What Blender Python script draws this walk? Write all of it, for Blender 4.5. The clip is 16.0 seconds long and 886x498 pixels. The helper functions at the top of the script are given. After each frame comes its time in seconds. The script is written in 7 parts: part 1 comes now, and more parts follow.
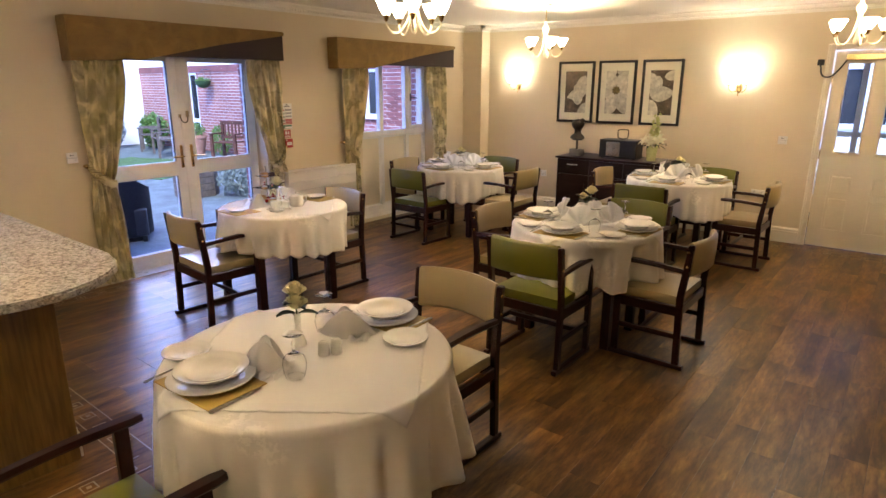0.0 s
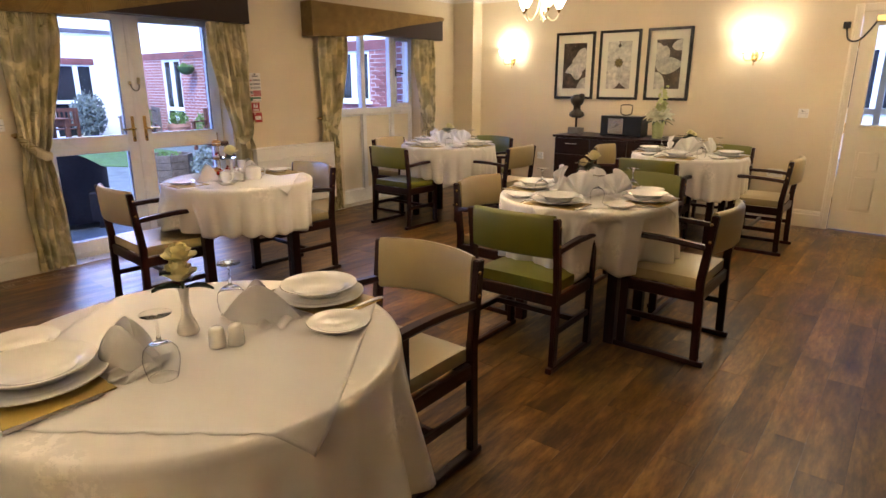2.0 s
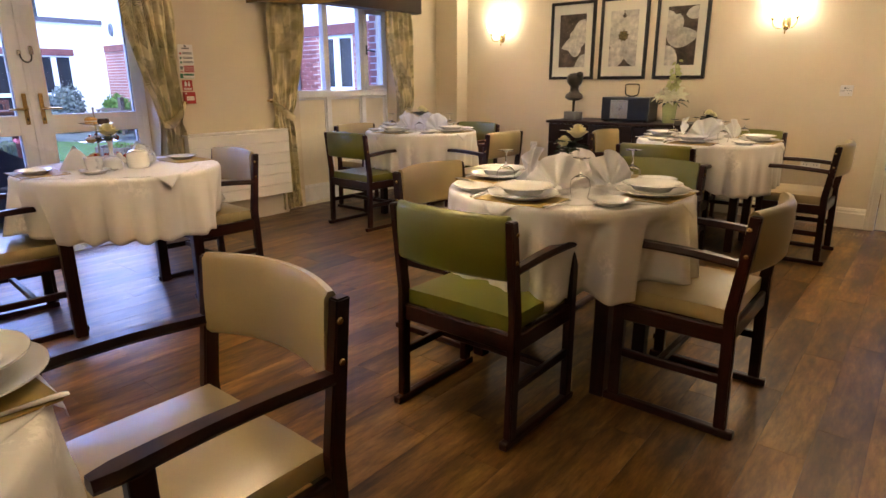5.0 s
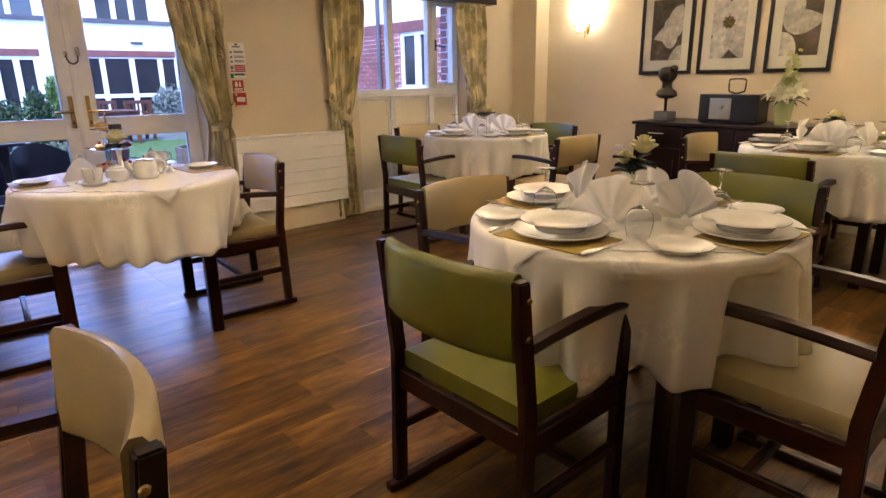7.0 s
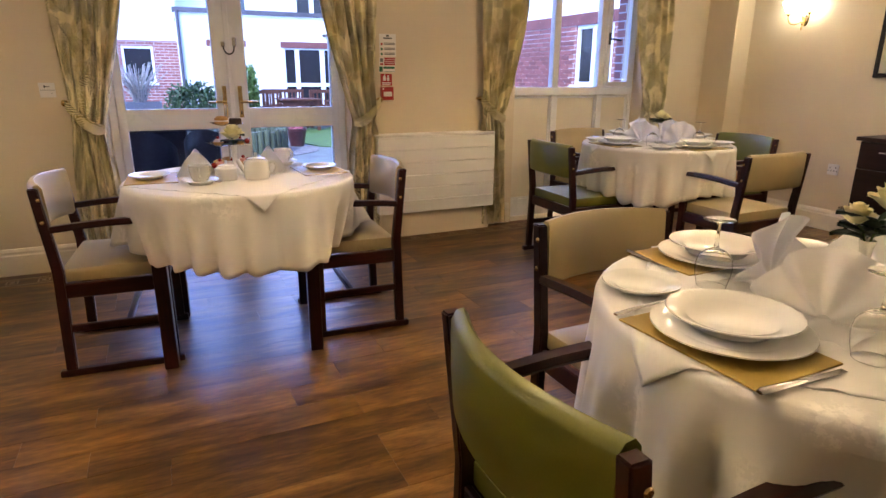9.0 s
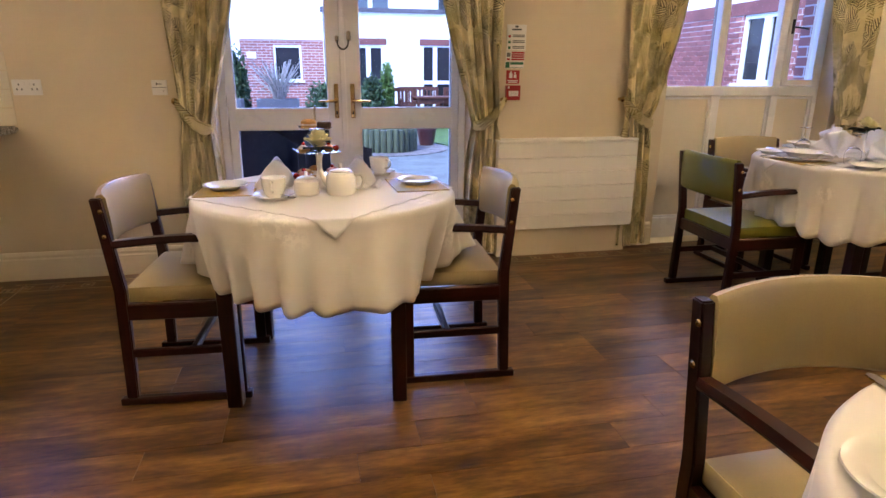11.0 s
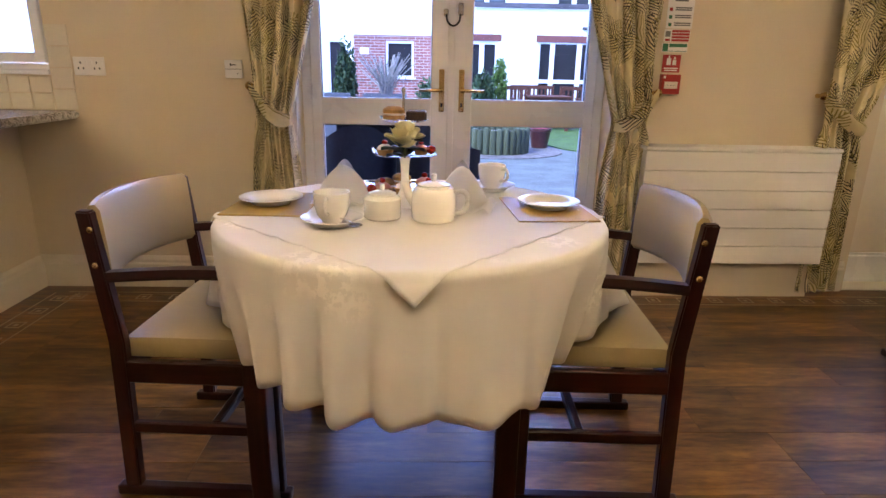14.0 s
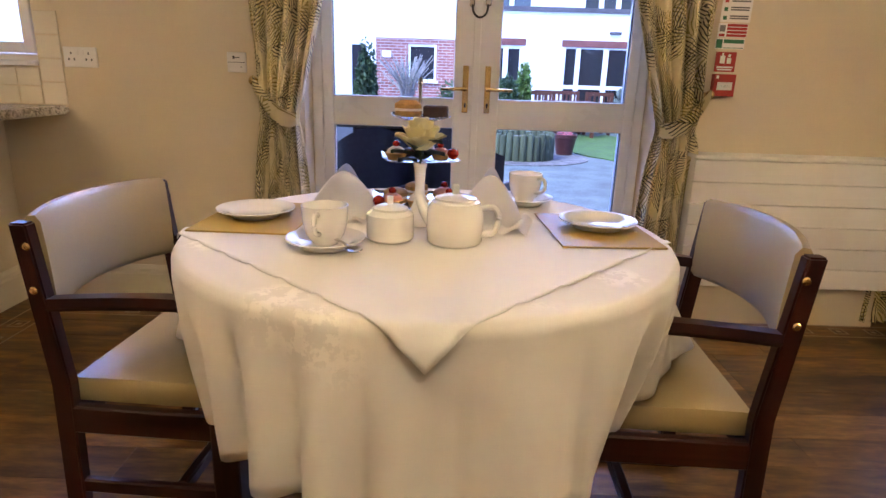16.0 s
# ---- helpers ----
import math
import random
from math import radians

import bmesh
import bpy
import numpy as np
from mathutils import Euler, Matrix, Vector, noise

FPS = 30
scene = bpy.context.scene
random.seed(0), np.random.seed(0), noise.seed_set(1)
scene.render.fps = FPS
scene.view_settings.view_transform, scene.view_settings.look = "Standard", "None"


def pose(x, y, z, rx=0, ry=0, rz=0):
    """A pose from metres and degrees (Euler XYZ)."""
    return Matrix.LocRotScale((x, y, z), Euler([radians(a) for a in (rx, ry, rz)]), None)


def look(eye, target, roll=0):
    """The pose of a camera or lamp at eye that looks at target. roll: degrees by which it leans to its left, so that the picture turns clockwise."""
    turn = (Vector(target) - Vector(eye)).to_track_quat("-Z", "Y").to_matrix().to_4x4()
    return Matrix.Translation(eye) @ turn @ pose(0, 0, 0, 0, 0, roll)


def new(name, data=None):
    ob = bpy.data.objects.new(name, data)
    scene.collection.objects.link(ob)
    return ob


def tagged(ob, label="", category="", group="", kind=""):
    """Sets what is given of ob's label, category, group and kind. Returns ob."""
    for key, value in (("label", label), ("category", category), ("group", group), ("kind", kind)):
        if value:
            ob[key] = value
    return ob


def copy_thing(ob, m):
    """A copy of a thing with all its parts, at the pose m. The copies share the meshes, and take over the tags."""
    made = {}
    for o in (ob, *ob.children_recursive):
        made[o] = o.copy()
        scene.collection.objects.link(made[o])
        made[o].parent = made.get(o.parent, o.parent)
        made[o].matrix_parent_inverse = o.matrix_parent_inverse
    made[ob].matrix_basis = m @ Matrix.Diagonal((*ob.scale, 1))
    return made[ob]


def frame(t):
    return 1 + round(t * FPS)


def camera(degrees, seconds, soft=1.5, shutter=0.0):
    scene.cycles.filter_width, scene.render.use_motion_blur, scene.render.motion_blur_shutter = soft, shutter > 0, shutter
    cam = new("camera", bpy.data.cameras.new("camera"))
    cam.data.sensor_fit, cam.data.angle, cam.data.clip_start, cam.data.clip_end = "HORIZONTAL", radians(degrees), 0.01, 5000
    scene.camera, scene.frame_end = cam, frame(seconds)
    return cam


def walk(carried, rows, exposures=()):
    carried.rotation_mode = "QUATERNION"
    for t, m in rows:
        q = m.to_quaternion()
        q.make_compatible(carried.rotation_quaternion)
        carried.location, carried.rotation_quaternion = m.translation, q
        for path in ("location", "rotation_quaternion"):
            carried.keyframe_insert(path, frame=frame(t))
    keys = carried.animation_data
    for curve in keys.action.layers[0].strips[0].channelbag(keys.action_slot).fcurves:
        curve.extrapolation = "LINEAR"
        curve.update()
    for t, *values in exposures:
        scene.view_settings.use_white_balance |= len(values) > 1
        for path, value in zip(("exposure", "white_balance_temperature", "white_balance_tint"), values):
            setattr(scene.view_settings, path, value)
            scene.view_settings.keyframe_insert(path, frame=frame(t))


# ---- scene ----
cam = camera(73.4, 16.0)
PATH = [
    (0, (-0.058, -0.013, 1.701), (-1.256, 1.498, 1.171), 0.1),
    (0.5, (-0.103, 0.106, 1.640), (-1.300, 1.618, 1.108), 0.0),
    (1, (-0.151, 0.239, 1.571), (-1.347, 1.750, 1.037), -0.0),
    (1.5, (-0.210, 0.363, 1.496), (-1.406, 1.875, 0.960), -0.1),
    (2, (-0.298, 0.512, 1.414), (-1.493, 2.023, 0.878), -0.0),
    (2.5, (-0.367, 0.654, 1.346), (-1.565, 2.163, 0.807), -0.0),
    (3, (-0.427, 0.810, 1.281), (-1.626, 2.316, 0.741), -0.1),
    (3.5, (-0.470, 0.971, 1.245), (-1.672, 2.475, 0.704), -0.1),
    (4, (-0.516, 1.149, 1.224), (-1.723, 2.649, 0.682), -0.1),
    (6.5, (-0.731, 1.927, 1.211), (-2.088, 3.292, 0.665), -0.8),
    (7, (-0.778, 2.073, 1.217), (-2.223, 3.343, 0.668), -0.9),
    (7.5, (-0.837, 2.199, 1.220), (-2.362, 3.369, 0.668), -0.4),
    (8, (-0.922, 2.329, 1.225), (-2.532, 3.378, 0.670), -0.1),
    (8.5, (-1.004, 2.436, 1.242), (-2.683, 3.365, 0.678), 0.2),
    (9, (-1.117, 2.524, 1.231), (-2.856, 3.336, 0.668), 0.4),
    (9.5, (-1.231, 2.615, 1.241), (-3.018, 3.311, 0.671), 0.4),
    (10, (-1.358, 2.699, 1.233), (-3.189, 3.267, 0.663), 0.2),
    (12.5, (-2.012, 2.843, 1.214), (-3.909, 3.108, 0.639), 1.1),
    (13, (-2.153, 2.851, 1.191), (-4.058, 3.056, 0.620), 1.2),
    (13.5, (-2.281, 2.854, 1.167), (-4.193, 2.987, 0.594), 1.1),
    (14, (-2.410, 2.858, 1.135), (-4.325, 2.924, 0.562), 1.1),
    (14.5, (-2.509, 2.864, 1.108), (-4.425, 2.894, 0.537), 1.2),
    (15, (-2.594, 2.862, 1.090), (-4.512, 2.876, 0.526), 1.5),
    (15.5, (-2.663, 2.863, 1.088), (-4.583, 2.870, 0.528), 1.7),
    (16, (-2.716, 2.859, 1.094), (-4.637, 2.862, 0.536), 1.8),
]
walk(cam, [(t, look(eye, target, roll)) for t, eye, target, roll in PATH],
     [(0.0, 2.38), (16.0, 2.36)])

# ---- light ----
world = bpy.data.worlds.new("overcast")
scene.world = world
world.use_nodes = True
wn = world.node_tree.nodes
sky = wn.new("ShaderNodeTexSky")
sky.sky_type = "NISHITA"
sky.sun_disc = False
sky.sun_elevation, sky.sun_rotation = radians(32), radians(-60)
sky.air_density, sky.dust_density, sky.ozone_density = 1.0, 0.6, 3.0
tint = wn.new("ShaderNodeMix")
tint.data_type, tint.blend_type = "RGBA", "MULTIPLY"
tint.inputs[0].default_value, tint.inputs[7].default_value = 1.0, (1.32, 1.46, 2.60, 1)     # late-afternoon cloud, cooler than the clear sky's edge
world.node_tree.links.new(sky.outputs["Color"], tint.inputs[6])
world.node_tree.links.new(tint.outputs[2], wn["Background"].inputs["Color"])
wn["Background"].inputs["Strength"].default_value = 0.15
sun = new("sun", bpy.data.lights.new("sun", "SUN"))
sun.data.energy, sun.data.angle, sun.data.color = 1.5, radians(25), (0.88, 0.94, 1.0)
sun.matrix_world = look((0, 0, 10), (-5, 6, 0))
LAMP = (1.0, 0.785, 0.55)       # warm filament bulbs
LAMP_POWER = 9.6


# ---- small makers ----
def part(name, bm, material, parent=None, label=""):
    me = bpy.data.meshes.new(name)
    bmesh.ops.recalc_face_normals(bm, faces=bm.faces)
    bm.to_mesh(me)
    bm.free()
    for m in (material if isinstance(material, (list, tuple)) else [material]):
        me.materials.append(m)
    ob = new(name, me)
    if parent:
        ob.parent = parent
    return tagged(ob, label)


def thing(name, label, category, m=None, group="", kind=""):
    ob = new(name)
    ob.empty_display_size = 0.1
    if m is not None:
        ob.matrix_basis = m
    return tagged(ob, label, category, group, kind)


def smooth(ob, angle=40):
    me = ob.data
    me.polygons.foreach_set("use_smooth", [True] * len(me.polygons))
    me.set_sharp_from_angle(angle=radians(angle))
    return ob


def box(bm, x0, x1, y0, y1, z0, z1, bevel=0.0, seg=1, m=None):
    made = bmesh.ops.create_cube(bm, size=1.0)["verts"]
    for v in made:
        v.co = Vector(((x0 + x1) / 2 + v.co.x * (x1 - x0), (y0 + y1) / 2 + v.co.y * (y1 - y0), (z0 + z1) / 2 + v.co.z * (z1 - z0)))
        if m is not None:
            v.co = m @ v.co
    if bevel > 0:
        edges = list({e for v in made for e in v.link_edges})
        bmesh.ops.bevel(bm, geom=edges, offset=bevel, segments=seg, profile=0.5, affect="EDGES")
    return bm


def boxed(*a, **k):
    return box(bmesh.new(), *a, **k)


def lathe(bm, profile, seg=24, centre=(0, 0, 0), close=False, wave=None):
    """A turned body: profile of (radius, z)."""
    rings = []
    for r, z in profile:
        ring = []
        for i in range(seg):
            a = 2 * math.pi * i / seg
            rr = r * (wave(a, z) if wave else 1.0)
            ring.append(bm.verts.new((centre[0] + rr * math.cos(a), centre[1] + rr * math.sin(a), centre[2] + z)))
        rings.append(ring)
    for a, b in zip(rings, rings[1:]):
        for i in range(seg):
            j = (i + 1) % seg
            bm.faces.new((a[i], a[j], b[j], b[i]))
    if close:
        bm.faces.new(rings[0][::-1])
        bm.faces.new(rings[-1])
    return bm


def tube(bm, pts, r, seg=8, flat=1.0, cap=True):
    """A bar along points; r may be a list; flat squashes it."""
    pts = [Vector(p) for p in pts]
    rings = []
    for i, p in enumerate(pts):
        d = (pts[min(i + 1, len(pts) - 1)] - pts[max(i - 1, 0)]).normalized()
        side = d.cross(Vector((0, 0, 1)))
        if side.length < 1e-3:
            side = Vector((1, 0, 0))
        side.normalize()
        up = side.cross(d).normalized()
        rr = r[i] if isinstance(r, (list, tuple)) else r
        rings.append([bm.verts.new(p + side * rr * math.cos(2 * math.pi * k / seg) + up * rr * flat * math.sin(2 * math.pi * k / seg)) for k in range(seg)])
    for a, b in zip(rings, rings[1:]):
        for k in range(seg):
            j = (k + 1) % seg
            bm.faces.new((a[k], a[j], b[j], b[k]))
    if cap:
        bm.faces.new(rings[0][::-1])
        bm.faces.new(rings[-1])
    return bm


def bend(pts, n=4):
    """More points on a smooth curve through pts."""
    p = [Vector(q) for q in pts]
    p = [2 * p[0] - p[1]] + p + [2 * p[-1] - p[-2]]
    out = []
    for i in range(1, len(p) - 2):
        for k in range(n):
            t = k / n
            a, b, c, d = p[i - 1:i + 3]
            out.append(0.5 * (2 * b + (c - a) * t + (2 * a - 5 * b + 4 * c - d) * t * t + (3 * b - a - 3 * c + d) * t ** 3))
    return out + [p[-2]]


def prism(bm, outline, z0, z1):
    """An outline of (x, y) raised from z0 to z1."""
    lo = [bm.verts.new((x, y, z0)) for x, y in outline]
    hi = [bm.verts.new((x, y, z1)) for x, y in outline]
    n = len(outline)
    for i in range(n):
        j = (i + 1) % n
        bm.faces.new((lo[i], lo[j], hi[j], hi[i]))
    bm.faces.new(lo[::-1])
    bm.faces.new(hi)
    return bm


def sheet(bm, nu, nv, fn, thick=0.0, uv=False):
    """A grid of points fn(u, v), u and v from 0 to 1."""
    lay = bm.loops.layers.uv.new("UVMap") if uv else None
    g = [[bm.verts.new(fn(i / nu, j / nv)) for j in range(nv + 1)] for i in range(nu + 1)]
    for i in range(nu):
        for j in range(nv):
            f = bm.faces.new((g[i][j], g[i + 1][j], g[i + 1][j + 1], g[i][j + 1]))
            if uv:
                for loop, (a, b) in zip(f.loops, ((i, j), (i + 1, j), (i + 1, j + 1), (i, j + 1))):
                    loop[lay].uv = (a / nu, b / nv)
    if thick:
        bmesh.ops.solidify(bm, geom=bm.faces[:], thickness=thick)
    return bm


# ---- materials ----
def material(name):
    m = bpy.data.materials.new(name)
    m.use_nodes = True
    return m, m.node_tree.nodes, m.node_tree.links, m.node_tree.nodes["Principled BSDF"]


def noise_node(n, l, vec, scale, detail=3.0, rough=0.55):
    t = n.new("ShaderNodeTexNoise")
    t.inputs["Scale"].default_value, t.inputs["Detail"].default_value, t.inputs["Roughness"].default_value = scale, detail, rough
    if vec is not None:
        l.new(vec, t.inputs["Vector"])
    return t


def ramp_node(n, l, fac, stops):
    r = n.new("ShaderNodeValToRGB")
    e = r.color_ramp.elements
    while len(e) < len(stops):
        e.new(0.5)
    for s, (p, c) in zip(e, stops):
        s.position, s.color = p, (*c, 1) if len(c) == 3 else c
    l.new(fac, r.inputs["Fac"])
    return r


def mix_node(n, l, fac, a, b, mode="MIX"):
    x = n.new("ShaderNodeMix")
    x.data_type, x.blend_type = "RGBA", mode
    for v, i in ((fac, 0), (a, 6), (b, 7)):
        if isinstance(v, (int, float)):
            x.inputs[i].default_value = v
        elif isinstance(v, tuple):
            x.inputs[i].default_value = (*v, 1)
        else:
            l.new(v, x.inputs[i])
    return x.outputs[2]


def bump_node(n, l, height, strength, distance, bsdf):
    b = n.new("ShaderNodeBump")
    b.inputs["Strength"].default_value, b.inputs["Distance"].default_value = strength, distance
    l.new(height, b.inputs["Height"])
    l.new(b.outputs["Normal"], bsdf.inputs["Normal"])


def surf(name, color, rough=0.5, metal=0.0, vary=0.12, coarse=2.0, fine=60.0, bump=0.1, dist=0.002, spec=0.5, stretch=(1, 1, 1), sheen=0.0, each=0.0):
    """A plain surface with stains at one scale and grain at another."""
    m, n, l, b = material(name)
    tc = n.new("ShaderNodeTexCoord")
    mp = n.new("ShaderNodeMapping")
    mp.inputs["Scale"].default_value = stretch
    l.new(tc.outputs["Object"], mp.inputs["Vector"])
    big, small = noise_node(n, l, mp.outputs[0], coarse, 4), noise_node(n, l, mp.outputs[0], fine, 3)
    lo, hi = tuple(c * (1 - vary) for c in color), tuple(min(1, c * (1 + vary)) for c in color)
    c1 = ramp_node(n, l, big.outputs["Fac"], [(0.3, lo), (0.7, hi)]).outputs[0]
    c2 = ramp_node(n, l, small.outputs["Fac"], [(0.3, (1 - vary,) * 3), (0.7, (1.0,) * 3)]).outputs[0]
    c = mix_node(n, l, 1.0, c1, c2, "MULTIPLY")
    if each:
        oi = n.new("ShaderNodeObjectInfo")
        c = mix_node(n, l, 1.0, c, ramp_node(n, l, oi.outputs["Random"], [(0, (1 - each,) * 3), (1, (1.0,) * 3)]).outputs[0], "MULTIPLY")
    l.new(c, b.inputs["Base Color"])
    r = n.new("ShaderNodeMapRange")
    r.inputs[3].default_value, r.inputs[4].default_value = max(0.02, rough * 0.85), min(1, rough * 1.15)
    l.new(big.outputs["Fac"], r.inputs[0])
    l.new(r.outputs[0], b.inputs["Roughness"])
    b.inputs["Metallic"].default_value, b.inputs["Specular IOR Level"].default_value = metal, spec
    b.inputs["Sheen Weight"].default_value = sheen
    if bump:
        bump_node(n, l, small.outputs["Fac"], bump, dist, b)
    return m


def glow(name, color, strength):
    m, n, l, b = material(name)
    b.inputs["Base Color"].default_value = (0.9, 0.85, 0.75, 1)
    b.inputs["Emission Color"].default_value, b.inputs["Emission Strength"].default_value = (*color, 1), strength
    return m


def clear_glass(name, tint=(1, 1, 1), rough=0.0, ior=1.45):
    m, n, l, b = material(name)
    b.inputs["Base Color"].default_value = (*tint, 1)
    b.inputs["Roughness"].default_value, b.inputs["IOR"].default_value, b.inputs["Transmission Weight"].default_value = rough, ior, 1.0
    return m


def wood_grain(name, dark, light, rough=0.35, axis=2, scale=9.0, each=0.15, coat=0.15):
    m, n, l, b = material(name)
    tc, mp, oi = n.new("ShaderNodeTexCoord"), n.new("ShaderNodeMapping"), n.new("ShaderNodeObjectInfo")
    s = [scale] * 3
    s[axis] = scale * 0.08
    mp.inputs["Scale"].default_value = s
    add = n.new("ShaderNodeVectorMath")
    l.new(tc.outputs["Object"], add.inputs[0])
    l.new(oi.outputs["Random"], add.inputs[1])
    l.new(add.outputs[0], mp.inputs["Vector"])
    a, f = noise_node(n, l, mp.outputs[0], 1.5, 5, 0.6), noise_node(n, l, mp.outputs[0], 9.0, 3)
    c = ramp_node(n, l, a.outputs["Fac"], [(0.3, dark), (0.72, light)]).outputs[0]
    c = mix_node(n, l, 1.0, c, ramp_node(n, l, f.outputs["Fac"], [(0.35, (0.7,) * 3), (0.6, (1,) * 3)]).outputs[0], "MULTIPLY")
    c = mix_node(n, l, 1.0, c, ramp_node(n, l, oi.outputs["Random"], [(0, (1 - each,) * 3), (1, (1,) * 3)]).outputs[0], "MULTIPLY")
    l.new(c, b.inputs["Base Color"])
    b.inputs["Roughness"].default_value, b.inputs["Coat Weight"].default_value, b.inputs["Coat Roughness"].default_value = rough, coat, 0.2
    b.inputs["Specular IOR Level"].default_value = 0.35
    bump_node(n, l, f.outputs["Fac"], 0.12, 0.001, b)
    return m


def floor_wood(name, joined=False):
    """Rustic brown vinyl planks with dark knots, laid along y."""
    m, n, l, b = material(name)
    geo, mp = n.new("ShaderNodeNewGeometry"), n.new("ShaderNodeMapping")
    rnd = geo.outputs["Random Per Island"] if joined else n.new("ShaderNodeObjectInfo").outputs["Random"]
    mul, add = n.new("ShaderNodeVectorMath"), n.new("ShaderNodeVectorMath")
    mul.operation = "SCALE"
    mul.inputs[0].default_value = (13.0, 41.0, 5.0)
    l.new(rnd, mul.inputs["Scale"])
    l.new(geo.outputs["Position"], add.inputs[0])
    l.new(mul.outputs[0], add.inputs[1])
    l.new(add.outputs[0], mp.inputs["Vector"])
    mp.inputs["Scale"].default_value = (6.0, 1.15, 1.0)
    grain, streak, knots = noise_node(n, l, mp.outputs[0], 1.8, 8, 0.68), noise_node(n, l, mp.outputs[0], 9.0, 5, 0.65), noise_node(n, l, mp.outputs[0], 1.0, 5, 0.65)
    c = ramp_node(n, l, grain.outputs["Fac"], [(0.24, (0.044, 0.018, 0.005)), (0.42, (0.150, 0.067, 0.015)), (0.58, (0.262, 0.128, 0.030)), (0.78, (0.42, 0.228, 0.062))]).outputs[0]
    c = mix_node(n, l, 1.0, c, ramp_node(n, l, streak.outputs["Fac"], [(0.34, (0.60,) * 3), (0.60, (1.04,) * 3)]).outputs[0], "MULTIPLY")
    c = mix_node(n, l, 1.0, c, ramp_node(n, l, knots.outputs["Fac"], [(0.34, (0.34, 0.30, 0.27)), (0.54, (1,) * 3)]).outputs[0], "MULTIPLY")
    c = mix_node(n, l, 1.0, c, ramp_node(n, l, rnd, [(0, (0.78,) * 3), (1, (1.22,) * 3)]).outputs[0], "MULTIPLY")
    l.new(c, b.inputs["Base Color"])
    r = n.new("ShaderNodeMapRange")
    r.inputs[3].default_value, r.inputs[4].default_value = 0.27, 0.42
    b.inputs["Specular IOR Level"].default_value = 0.3
    l.new(streak.outputs["Fac"], r.inputs[0])
    l.new(r.outputs[0], b.inputs["Roughness"])
    bump_node(n, l, streak.outputs["Fac"], 0.12, 0.0010, b)
    return m


def leaf_print(name, ground, ink, pale, scale=7.0, sheen=0.2):
    """Woven cloth printed with fern fronds, each turned its own way. The cloth's UV is in metres."""
    m, n, l, b = material(name)
    tc = n.new("ShaderNodeTexCoord")

    def calc(op, x, y=0.0, z=0.0):
        q = n.new("ShaderNodeMath")
        q.operation = op
        for i, v in enumerate((x, y, z)):
            if isinstance(v, (int, float)):
                q.inputs[i].default_value = v
            else:
                l.new(v, q.inputs[i])
        return q.outputs[0]

    def fronds(density, shift, length, width, pitch, weight):
        """Where ink lies: a bent midrib with slanting leaflets in every cell."""
        mp = n.new("ShaderNodeMapping")
        mp.inputs["Location"].default_value, mp.inputs["Scale"].default_value = (shift, shift * 1.7, 0), (density, density * 0.8, 1)
        wob, bent = noise_node(n, l, tc.outputs["UV"], 9.0, 2), n.new("ShaderNodeVectorMath")
        bent.operation = "MULTIPLY_ADD"
        bent.inputs[1].default_value = (0.045, 0.045, 0.0)
        l.new(wob.outputs["Color"], bent.inputs[0])
        l.new(tc.outputs["UV"], bent.inputs[2])
        l.new(bent.outputs[0], mp.inputs["Vector"])
        cell = n.new("ShaderNodeTexVoronoi")
        cell.voronoi_dimensions = "2D"
        cell.inputs["Scale"].default_value = 1.0
        l.new(mp.outputs[0], cell.inputs["Vector"])
        away, rnd = n.new("ShaderNodeVectorMath"), n.new("ShaderNodeSeparateColor")
        away.operation = "SUBTRACT"
        l.new(mp.outputs[0], away.inputs[0])
        l.new(cell.outputs["Position"], away.inputs[1])
        l.new(cell.outputs["Color"], rnd.inputs[0])
        xy = n.new("ShaderNodeSeparateXYZ")
        l.new(away.outputs[0], xy.inputs[0])
        x, y = calc("DIVIDE", xy.outputs[0], density), calc("DIVIDE", xy.outputs[1], density * 0.8)
        ang = calc("MULTIPLY", calc("SUBTRACT", rnd.outputs[0], 0.5), 3.4)
        c, s = calc("COSINE", ang), calc("SINE", ang)
        along = calc("ADD", calc("MULTIPLY", y, c), calc("MULTIPLY", x, s))
        side = calc("SUBTRACT", calc("MULTIPLY", x, c), calc("MULTIPLY", y, s))
        side = calc("MULTIPLY_ADD", calc("MULTIPLY", along, along), calc("MULTIPLY", calc("SUBTRACT", rnd.outputs[1], 0.5), 7.0), side)
        off = calc("ABSOLUTE", side)
        leaflet = calc("SINE", calc("MULTIPLY", calc("MULTIPLY_ADD", off, -1.5, along), 6.283 / pitch))
        thin = calc("MULTIPLY_ADD", off, 0.55 / width, weight)
        inside = calc("MULTIPLY", calc("LESS_THAN", off, calc("MULTIPLY", calc("SUBTRACT", 1.0, calc("POWER", calc("ABSOLUTE", calc("DIVIDE", along, length)), 2.0)), width)), calc("LESS_THAN", calc("ABSOLUTE", along), length))
        rib = calc("LESS_THAN", off, 0.0016)
        return calc("MULTIPLY", inside, calc("MAXIMUM", calc("GREATER_THAN", leaflet, thin), rib))

    back = fronds(scale * 0.8, 3.7, 0.12, 0.080, 0.027, 0.25)
    front = fronds(scale, 0.0, 0.12, 0.075, 0.024, 0.30)
    tone = noise_node(n, l, tc.outputs["UV"], 14.0, 3)
    c = mix_node(n, l, back, ground, pale)
    c = mix_node(n, l, front, c, ink)
    c = mix_node(n, l, 1.0, c, ramp_node(n, l, tone.outputs["Fac"], [(0.3, (0.84, 0.82, 0.76)), (0.7, (1,) * 3)]).outputs[0], "MULTIPLY")
    l.new(c, b.inputs["Base Color"])
